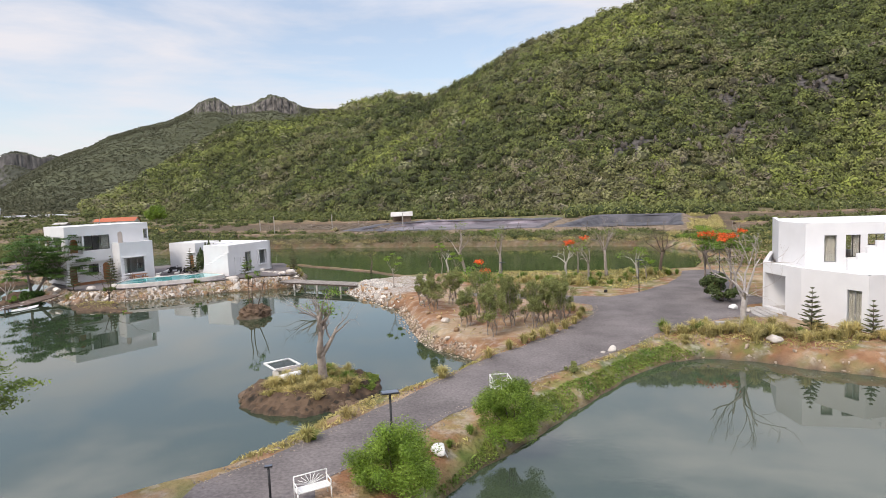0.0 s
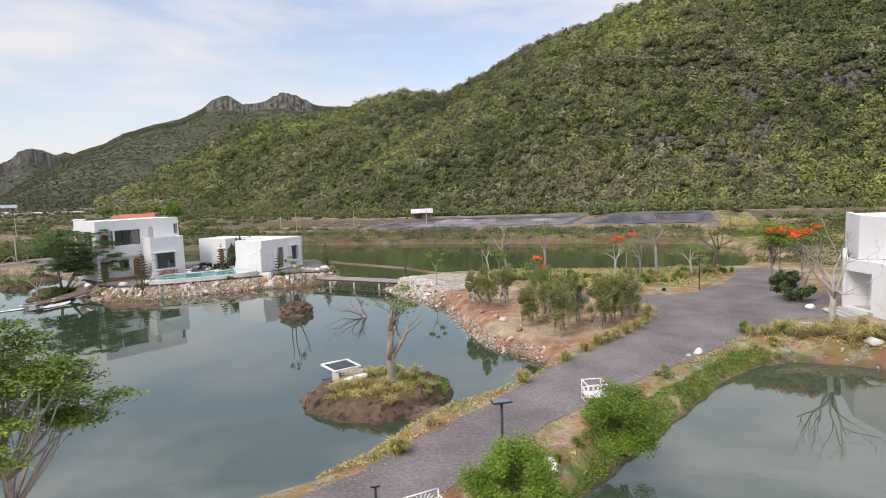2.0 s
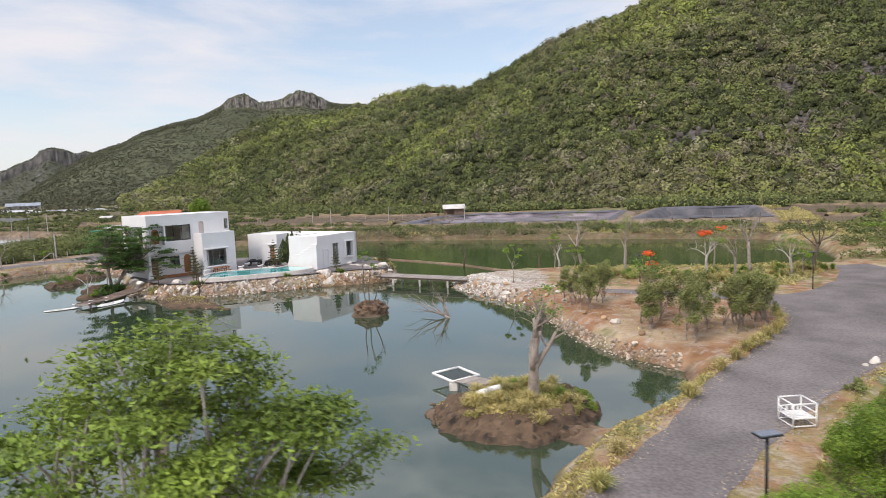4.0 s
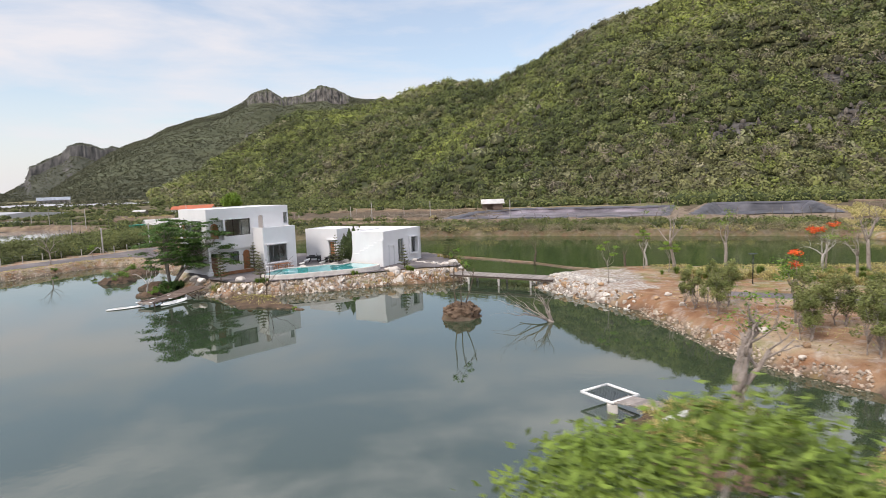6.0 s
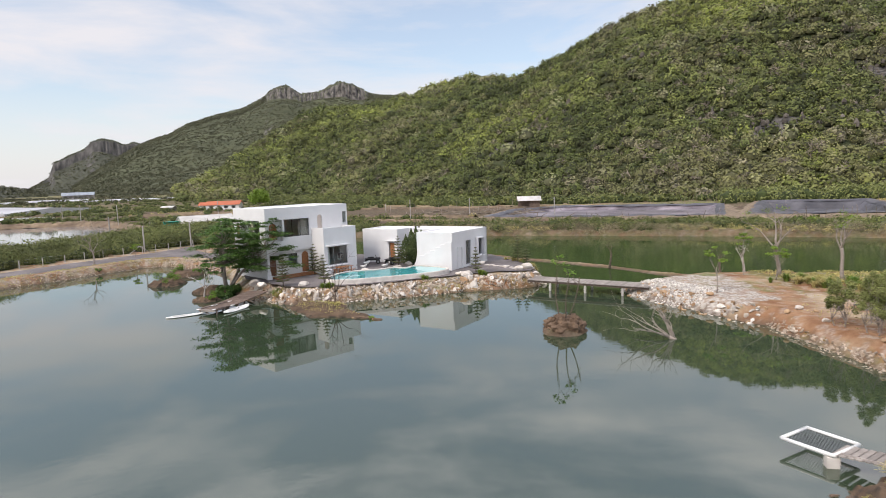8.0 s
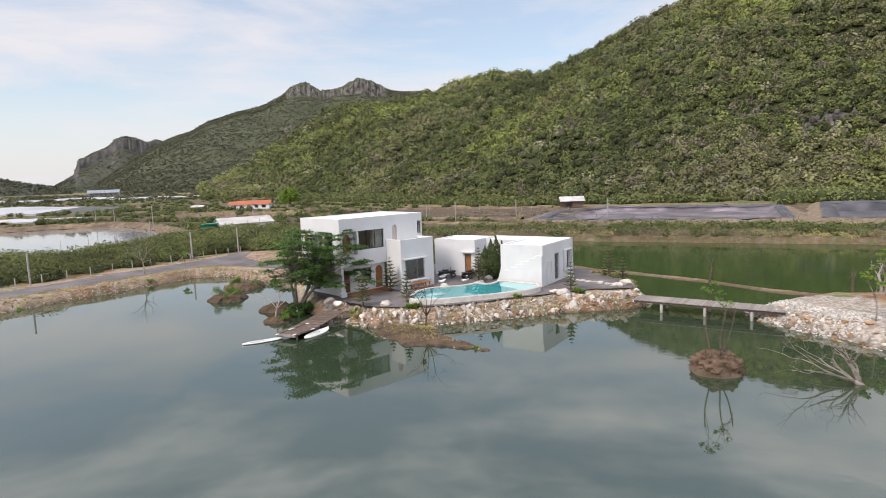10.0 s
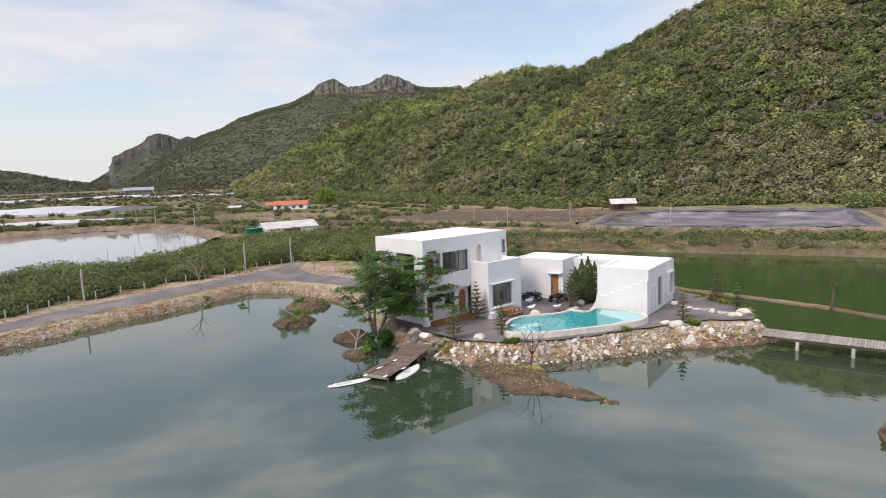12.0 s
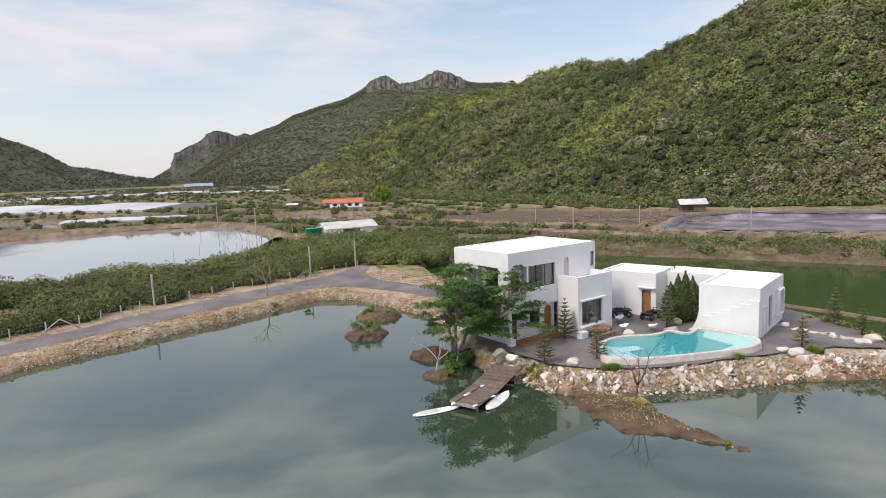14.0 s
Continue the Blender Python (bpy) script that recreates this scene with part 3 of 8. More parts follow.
def build_ground():
    ax, ay = axis(-112, 34, 0.6, -4400, 4400), axis(12, 130, 0.6, -1500, 4400)
    X, Y = np.meshgrid(ax, ay)
    Z = ground_height(X, Y)
    ny, nx = X.shape
    v = np.stack([X, Y, Z], -1).reshape(-1, 3)
    i = np.arange(nx * ny).reshape(ny, nx)
    f = np.stack([i[:-1, :-1], i[:-1, 1:], i[1:, 1:], i[1:, :-1]], -1).reshape(-1, 4)
    ob = obj_np("ground", v, f, ground_material(), smooth=True)
    x, y, z = v.T
    green = np.full(len(v), 0.30)
    right_bank = inside_dist(x, y, [(-5.5, 19), (-2.2, 26.5), (2, 33.5), (6.5, 38.3), (10, 41), (12, 38), (4, 30), (-3, 19)])
    green = np.where(right_bank < 0, 0.9, green)
    strip = inside_dist(x, y, [(-2, 62), (9, 60), (16, 68), (16, 75), (0, 76), (-8, 74)])
    green = np.where(strip < 0, 0.65, green)
    promo = inside_dist(x, y, [(-20, 67), (-12, 56), (-4, 38), (2, 42), (5, 52), (-8, 64)])
    green = np.where(promo < 0, -0.35, green)
    green = np.where(y > 100, 0.62, green)
    lane_side = inside_dist(x, y, [(-97, 50), (-88, 84), (-70, 82), (-66, 88), (-90, 108), (-106, 60)])
    green = np.where(lane_side < 1, 0.08, green)
    plain = (y > 141 - 0.12 * (x + 20)) | (np.hypot(x + 20, y - 10) > 240)
    along, across = x * 0.89 - y * 0.45, x * 0.45 + y * 0.89
    bands = fbm(along * 0.006, across * 0.035, 4, 77)
    green = np.where(plain, np.where(y > 205 - 0.2 * x, 0.95, 0.70) + 0.9 * bands, green)
    stony = np.zeros(len(v))
    villa = inside_dist(x, y, TERRACE)
    stony = np.where((villa < 2.0) & (villa > -3), 0.35, stony)
    point = inside_dist(x, y, [(-22, 72), (-22, 66), (-15, 60), (-11, 62), (-12, 72), (-17, 74)])
    stony = np.where(point < 0.5, 0.85, stony)
    stony = np.where(lane_side < 1, 0.25, stony)
    mud = np.clip(1 - (z - 0.04) / 0.22, 0, 1)
    mud = np.where(y > 135, 0.0, mud)
    mud = np.where((y > 112 - 0.1 * x) & (x < 60) & (x > -100), 0.62, mud)
    field = inside_dist(x, y, FIELD)
    mud = np.where(plain, np.clip(np.where(y > 205 - 0.2 * x, 0.46, 0.80) + 0.55 * fbm(along * 0.008 + 9, across * 0.022, 3, 78) + 0.6 * fbm(x * 0.09, y * 0.09, 4, 79), 0, 0.95), mud)
    field = np.minimum(field, inside_dist(x, y, [(54, 170), (130, 148), (150, 176), (60, 200)]))
    mud = np.where(field < 0, 0.88, mud)
    small = np.minimum.reduce([np.hypot(x - cx, y - cy) - r for cx, cy, r in ((-72.2, 73.6, 2.8), (-74.5, 80.6, 3.2), (-61.0, 64.6, 2.0), (-63.5, 69.0, 2.6), (-26.4, 55.2, 2))])
    small = np.minimum(small, inside_dist(x, y, SPIT))
    mud = np.where(small < 0.3, np.maximum(mud, 0.72), mud)
    islet = inside_dist(x, y, ISLAND)
    mud = np.where(islet < 0.4, np.maximum(mud, np.clip(0.75 - 0.35 * np.clip(-islet - 0.6, 0, 1), 0, 1)), mud)
    green = np.where(islet < -1.2, 0.35, green)
    col = np.stack([green, stony, mud, np.ones(len(v))], 1).astype(np.float32)
    a = ob.data.color_attributes.new("cover", "FLOAT_COLOR", "POINT")
    a.data.foreach_set("color", col.ravel())
    tagged(ob, "ochre clay ground with straw grass and green patches", "ground", kind="structure")
    return ob


def flat_area(name, poly, z, mat, rough_edge=0.25, step=0.45, seed=3):
    """A level sheet with a crumbling edge, laid on the ground."""
    pts = []
    n = len(poly)
    for i in range(n):
        (ax, ay), (bx, by) = poly[i], poly[(i + 1) % n]
        k = max(1, int(math.hypot(bx - ax, by - ay) / step))
        pts += [(ax + (bx - ax) * j / k, ay + (by - ay) * j / k) for j in range(k)]
    p = np.array(pts)
    nx = fbm(p[:, 0] * 0.8, p[:, 1] * 0.8, 3, seed) * rough_edge * 1.6
    ny = fbm(p[:, 0] * 0.8 + 50, p[:, 1] * 0.8, 3, seed + 7) * rough_edge * 1.6
    bm = bmesh.new()
    vs = [bm.verts.new((x + a, y + b, z)) for (x, y), a, b in zip(pts, nx, ny)]
    es = [bm.edges.new((vs[i], vs[(i + 1) % len(vs)])) for i in range(len(vs))]
    bmesh.ops.triangle_fill(bm, edges=es, use_beauty=True)
    for f in bm.faces:
        if f.normal.z < 0:
            f.normal_flip()
    return part(name, bm, mat)


build_ground()
tagged(flat_area("road", ROAD, 1.02, GRAVEL, 0.14), "dark grey gravel causeway road with pale worn patches", "road", kind="structure")
tagged(flat_area("road_west", LANE, 1.025, GRAVEL, 0.2), "dark grey gravel lane along the fence", "road", kind="structure")
tagged(flat_area("terrace", TERRACE, 1.30, GRAVEL, 0.2), "dark grey gravel terrace round the white villa", "terrace", kind="structure")


def water_sheet(name, x0, x1, y0, y1, mat, label):
    ob = obj(name, [(x0, y0, 0), (x1, y0, 0), (x1, y1, 0), (x0, y1, 0)], [(0, 1, 2, 3)], mat)
    return tagged(ob, label, "water", kind="structure")


water_sheet("water", -114, 60, -40, 134, WATER, "still grey-green pond water mirroring the sky")
_c = (-27.0, 100.0)
_ring = [(_c[0] + (x - _c[0]) * 1.07, _c[1] + (y - _c[1]) * 1.07) for x, y in POND_BACK[1:-2]]
bm = bmesh.new()
_v = [bm.verts.new((x, y, 0.004)) for x, y in [(-31.6, 72.9)] + _ring + [(-16.5, 67.2)]]
bmesh.ops.triangle_fill(bm, edges=[bm.edges.new((_v[i], _v[(i + 1) % len(_v)])) for i in range(len(_v))], use_beauty=True)
for _f in bm.faces:
    if _f.normal.z < 0:
        _f.normal_flip()
tagged(part("water_back", bm, WATER_GREEN), "still green water of the back pond", "water", kind="structure")
bm = bmesh.new()
_v = [bm.verts.new((14 + (x - 14) * 1.06, 15 + (y - 15) * 1.05, 0.004)) for x, y in POND_RIGHT]
bmesh.ops.triangle_fill(bm, edges=[bm.edges.new((_v[i], _v[(i + 1) % len(_v)])) for i in range(len(_v))], use_beauty=True)
for _f in bm.faces:
    if _f.normal.z < 0:
        _f.normal_flip()
tagged(part("water_roadside", bm, WATER_PALE), "still silty grey-green pond water beside the road", "water", kind="structure")
water_sheet("water_west", -340, -114.004, 40, 260, WATER_GREY, "pale grey fish pond water")


# ---- hills ----
RIDGE_NEAR = [(40, 470, 95), (29.4, 480, 128), (23, 500, 143), (19.3, 520, 146), (15, 520, 152), (11.8, 520, 154.5), (9.9, 520, 150), (5.5, 510, 135), (1.3, 500, 121.5), (-2.8, 570, 115.5), (-7.1, 660, 109), (-10.8, 760, 130),
              (-14.4, 820, 126), (-18.6, 800, 107), (-21.6, 780, 100), (-24.5, 760, 98), (-26.4, 740, 84), (-30.2, 700, 51), (-33.4, 650, 25), (-36.8, 600, 8)]
RIDGE_MID = [(a, 3360, h) for a, h in ((-43.5, 40), (-41.3, 130), (-39, 215), (-37.5, 258), (-36.1, 284), (-34.6, 336), (-32, 386), (-30.2, 411), (-28.5, 456), (-27.4, 502), (-26.7, 520), (-26.2, 522), (-25.6, 505), (-24.85, 480),
                                       (-23.3, 492), (-22.2, 520), (-21.4, 544), (-20.9, 538), (-19.9, 513), (-18.7, 482), (-15.7, 468), (-13.4, 456))]
RIDGE_FAR = [(a, 4200, h) for a, h in ((-47.5, 20), (-46.5, 35), (-45.0, 100), (-44.6, 184), (-43.4, 230), (-42.4, 262), (-41.8, 313), (-41.1, 324), (-40.5, 318), (-40.0, 306), (-39.4, 290), (-38.8, 304), (-38.2, 288), (-36.5, 215), (-34, 185))]
RIDGE_LEFT = [(a, 2990, h) for a, h in ((-75, 296), (-65, 319), (-60, 290), (-57, 225), (-54.6, 174), (-53.7, 145), (-52.35, 96), (-50.5, 80), (-48.6, 53), (-46.5, 32), (-45.3, 8))]
FOOT_NEAR = [(40, 330), (29.7, 285), (15, 236), (5.2, 232), (-5.4, 240), (-16, 335), (-30.5, 560), (-36.8, 560)]
ORIGIN = (-1.5, -0.6)


ROCK_SPOTS = ((-54, 366, 15), (-32, 372, 9), (52, 280, 9), (68, 284, 10), (104, 292, 10), (118, 300, 8), (-1, 309, 5), (30, 300, 9), (120, 335, 13), (150, 325, 12), (20, 385, 11), (85, 300, 8))


def bare_rock(x, y):
    """How bare the hill is, from 0 to 1: ragged limestone faces among the trees."""
    r = np.zeros(np.shape(x))
    for cx, cy, w in ROCK_SPOTS:
        d = np.hypot((x - cx) / 1.5, y - cy) / w + 0.55 * fbm(x * 0.11, y * 0.11, 3, 55)
        r = np.maximum(r, np.clip((1.05 - d) * 3, 0, 1))
    return r


def hill(name, ridge, foot, mat, label, na, nr, rough, seed, power=1.0, cliff=None):
    az = np.radians(np.linspace(ridge[0][0], ridge[-1][0], na))
    key = np.radians([r[0] for r in ridge])
    o = np.argsort(key)
    key = key[o]
    dr = np.interp(az, key, np.array([r[1] for r in ridge])[o])
    hr = np.interp(az, key, np.array([r[2] for r in ridge], float)[o])
    fk = np.radians([r[0] for r in foot])
    fo = np.argsort(fk)
    df = np.interp(az, fk[fo], np.array([r[1] for r in foot])[fo])
    rows = np.linspace(0, 1, nr)
    if cliff:
        rows = np.concatenate([np.linspace(0, 0.885, nr), np.linspace(0.889, 0.945, nr // 2), np.linspace(0.95, 1, 12)])
    s = np.concatenate([rows, 1 + np.linspace(0.06, 0.8, nr // 4)])
    A, S = np.meshgrid(az, s, indexing="ij")
    D = df[:, None] + (dr - df)[:, None] * S
    if cliff:            # buttresses and clefts down the rock face
        face = np.clip((S - 0.86) * 30, 0, 1) * np.clip((0.99 - S) * 30, 0, 1)
        D = D + face * cliff[3] * (np.abs(fbm(np.degrees(A) * 3.4, S * 6, 4, seed + 5)) - 0.25)
    X, Y = ORIGIN[0] + np.sin(A) * D, ORIGIN[1] + np.cos(A) * D
    prof = np.where(S <= 1, np.clip(S, 0, 1) ** power, np.clip(1 - (S - 1) / 0.75, -0.1, 1) ** 1.0)
    if cliff:
        lo, hi, drop = cliff[:3]
        deg = np.degrees(A)
        here = np.clip((deg - lo) / 1.0, 0, 1) * np.clip((hi - deg) / 1.0, 0, 1)
        drop = drop * (0.55 + 0.45 * np.exp(-((deg - lo * 0.25 - hi * 0.75) / 1.6) ** 2) + 0.25 * np.exp(-((deg - lo * 0.8 - hi * 0.2) / 1.2) ** 2))
        cap = 0.035
        ledge = np.where(S < 0.90, S / 0.90 * (1 - drop - cap), np.where(S < 0.93, 1 - drop - cap + (S - 0.90) / 0.03 * drop, 1 - cap + (S - 0.93) / 0.07 * cap))
        prof = np.where(S <= 1, prof * (1 - here) + ledge * here, prof)
    k = 1.0 / (dr - df).mean()
    gully = fbm(X * k * 5, Y * k * 5, 5, seed)
    amp = rough * hr[:, None] * np.clip(np.sin(np.clip(S * 1.12, 0, 1) * math.pi), 0, 1) ** 0.7
    fine = rough * 0.10 * hr[:, None] * fbm(X * k * 28, Y * k * 28, 3, seed + 9) * np.clip(S * 3, 0, 1)
    Z = hr[:, None] * prof + amp * gully + fine
    if cliff:
        Z = Z + here * np.clip((S - 0.86) * 12, 0, 1) * hr[:, None] * 0.030 * fbm(X * 0.03, Y * 0.02, 5, seed + 3)
    Z = np.where(S <= 0.001, -1.0, Z)
    n0, n1 = X.shape
    v = np.stack([X, Y, Z], -1).reshape(-1, 3)
    i = np.arange(n0 * n1).reshape(n0, n1)
    f = np.stack([i[:-1, :-1], i[1:, :-1], i[1:, 1:], i[:-1, 1:]], -1).reshape(-1, 4)
    if ridge[0][0] > ridge[-1][0]:
        f = f[:, ::-1]
    ob = obj_np(name, v, f, mat, smooth=True)
    rock = bare_rock(v[:, 0], v[:, 1])
    at = ob.data.color_attributes.new("rock", "FLOAT_COLOR", "POINT")
    at.data.foreach_set("color", np.stack([rock, rock, rock, np.ones(len(v))], 1).astype(np.float32).ravel())
    tagged(ob, label, "hill", kind="structure")
    return X, Y, Z, S


def hill_material(name, g1, g2, rock1, rock2, scale, steep):
    """Scrub green on the slopes, bare limestone where it is steep."""
    m = material(name, g1, g2, scale, 0.95, bump=0.8, grain=scale * 4, big=0.25, big_scale=scale * 0.12)
    nt = m.node_tree
    p = nt.nodes["Principled BSDF"]
    green = p.inputs["Base Color"].links[0].from_socket
    geo = nt.nodes.new("ShaderNodeNewGeometry")
    xyz = nt.nodes.new("ShaderNodeSeparateXYZ")
    nt.links.new(geo.outputs["True Normal"], xyz.inputs["Vector"])
    n = nt.nodes.new("ShaderNodeTexNoise")
    n.inputs["Scale"].default_value, n.inputs["Detail"].default_value = scale * 0.5, 5
    nt.links.new(geo.outputs["Position"], n.inputs["Vector"])
    a = nt.nodes.new("ShaderNodeMath")
    a.operation = "MULTIPLY_ADD"
    nt.links.new(n.outputs["Fac"], a.inputs[0])
    a.inputs[1].default_value = -0.25
    nt.links.new(xyz.outputs["Z"], a.inputs[2])
    r = nt.nodes.new("ShaderNodeMapRange")
    r.inputs["From Min"].default_value, r.inputs["From Max"].default_value = steep, steep - 0.12
    nt.links.new(a.outputs["Value"], r.inputs["Value"])
    tall = nt.nodes.new("ShaderNodeMapping")          # limestone weathers in upright streaks
    tall.inputs["Scale"].default_value = (1.0, 1.0, 0.22)
    nt.links.new(geo.outputs["Position"], tall.inputs["Vector"])
    streak = nt.nodes.new("ShaderNodeTexNoise")
    streak.inputs["Scale"].default_value, streak.inputs["Detail"].default_value = scale * 1.6, 6
    nt.links.new(tall.outputs["Vector"], streak.inputs["Vector"])
    wide = nt.nodes.new("ShaderNodeMapRange")
    wide.inputs["From Min"].default_value, wide.inputs["From Max"].default_value = 0.36, 0.66
    nt.links.new(streak.outputs["Fac"], wide.inputs["Value"])
    rock = nt.nodes.new("ShaderNodeMix")
    rock.data_type = "RGBA"
    rock.inputs["A"].default_value, rock.inputs["B"].default_value = (*rock1, 1), (*rock2, 1)
    nt.links.new(wide.outputs["Result"], rock.inputs["Factor"])
    mix = nt.nodes.new("ShaderNodeMix")
    mix.data_type = "RGBA"
    bare = nt.nodes.new("ShaderNodeAttribute")
    bare.attribute_name = "rock"
    top = nt.nodes.new("ShaderNodeMath")
    top.operation = "MAXIMUM"
    nt.links.new(r.outputs["Result"], top.inputs[0])
    nt.links.new(bare.outputs["Fac"], top.inputs[1])
    nt.links.new(top.outputs["Value"], mix.inputs["Factor"])
    nt.links.new(green, mix.inputs["A"])
    nt.links.new(rock.outputs["Result"], mix.inputs["B"])
    nt.links.new(mix.outputs["Result"], p.inputs["Base Color"])
    return m


ISLET_CLAY = hill_material("eroded_clay", (0.070, 0.045, 0.029), (0.150, 0.100, 0.063), (0.026, 0.022, 0.017), (0.12, 0.082, 0.056), 1.3, 0.58)
HILL_NEAR = hill_material("hill_near_cover", (0.030, 0.040, 0.014), (0.062, 0.066, 0.028), (0.035, 0.033, 0.032), (0.15, 0.138, 0.132), 0.25, 0.50)
HILL_MID = hill_material("hill_mid_cover", (0.058, 0.066, 0.034), (0.084, 0.090, 0.047), (0.030, 0.028, 0.026), (0.20, 0.182, 0.165), 0.03, 0.66)
HILL_FAR = hill_material("hill_far_cover", (0.048, 0.052, 0.038), (0.078, 0.080, 0.058), (0.040, 0.040, 0.039), (0.16, 0.15, 0.142), 0.02, 0.62)
near_hill = hill("hill", RIDGE_NEAR, FOOT_NEAR, HILL_NEAR, "steep limestone hill covered with green scrub forest", 260, 90, 0.10, 11)
mid_hill = hill("hill_middle", RIDGE_MID, [(-43.5, 1500), (-13.4, 1300)], HILL_MID, "distant green ridge with twin rocky summits", 520, 110, 0.13, 41, 1.15, (-28.4, -18.4, 0.16, 45))
far_hill = hill("hill_far", RIDGE_FAR, [(-47.5, 3700), (-34, 3500)], HILL_FAR, "far grey-green rocky knoll", 240, 60, 0.12, 61, 0.75, (-46, -37, 0.30, 12))
left_hill = hill("hill_left", RIDGE_LEFT, [(-75, 2500), (-45.3, 2600)], HILL_FAR, "far hazy hill beyond the plain", 90, 40, 0.12, 71)


def give_tint(ob, tint, per):
    """Store one species tone for every crown of a joined forest, darkened for the cores."""
    a = ob.data.color_attributes.new("tint", "FLOAT_COLOR", "POINT")
    col = np.repeat(np.column_stack([tint, np.ones(len(tint))]), per, axis=0).astype(np.float32)
    a.data.foreach_set("color", col.ravel())


def crowns(name, xyz, radius, mat, label, seed, squash=0.85, level=1, smooth=True, tint=None):
    """Countless crowns seen from afar, each an uneven lump of foliage."""
    rng = np.random.default_rng(seed)
    bm = bmesh.new()
    bmesh.ops.create_icosphere(bm, subdivisions=level, radius=1)
    bmesh.ops.delete(bm, geom=[v for v in bm.verts if v.co.z < -0.45], context="VERTS")
    bv = np.array([v.co[:] for v in bm.verts])
    bf = np.array([[v.index for v in f.verts] for f in bm.faces])
    bm.free()
    n, k = len(xyz), len(bv)
    a = rng.uniform(0, 6.283, n)
    rot = np.stack([np.stack([np.cos(a), -np.sin(a), 0 * a], 1), np.stack([np.sin(a), np.cos(a), 0 * a], 1), np.stack([0 * a, 0 * a, 1 + 0 * a], 1)], 1)
    shape = bv[None] * rng.uniform(0.72, 1.22, (n, k, 1)) * rng.uniform(0.8, 1.25, (n, 1, 3)) * np.array([1, 1, squash])
    v = np.einsum("nij,nkj->nki", rot, shape) * radius[:, None, None] + xyz[:, None, :] + np.array([0, 0, 0.35]) * radius[:, None, None]
    f = (bf[None] + (np.arange(n) * k)[:, None, None]).reshape(-1, 3)
    ob = tagged(obj_np(name, v.reshape(-1, 3), f, mat, smooth=smooth), label, "forest" if smooth else "rock", kind="stuff")
    if tint is not None:
        give_tint(ob, tint, k)
    return ob


def grove(name, xyz, radius, per, size, mat, label, seed, squash=0.8, aspect=0.8, tint=None, jitter=0.45):
    """Countless crowns, each a loose shell of leaf clumps."""
    rng = np.random.default_rng(seed)
    n = len(xyz)
    d = rng.normal(size=(n, per, 3))
    d[..., 2] = np.abs(d[..., 2]) * 1.0 - 0.15
    d /= np.linalg.norm(d, axis=2, keepdims=True)
    r = radius.reshape(-1, 1, 1)
    lump = 0.75 + 0.4 * rng.random((n, per, 1))
    c = xyz[:, None, :] + d * r * lump * np.array([1, 1, squash])
    c[..., 2] += (radius * 0.35)[:, None]
    nrm = d + rng.normal(size=d.shape) * jitter
    v, f = cards(c.reshape(-1, 3), nrm.reshape(-1, 3), np.repeat(radius * size, per) * rng.uniform(0.7, 1.3, n * per), rng, aspect, 0.2)
    ob = tagged(obj_np(name, v, f, mat), label, "forest", kind="stuff")
    if tint is not None:
        give_tint(ob, tint, 4 * per)
    return ob


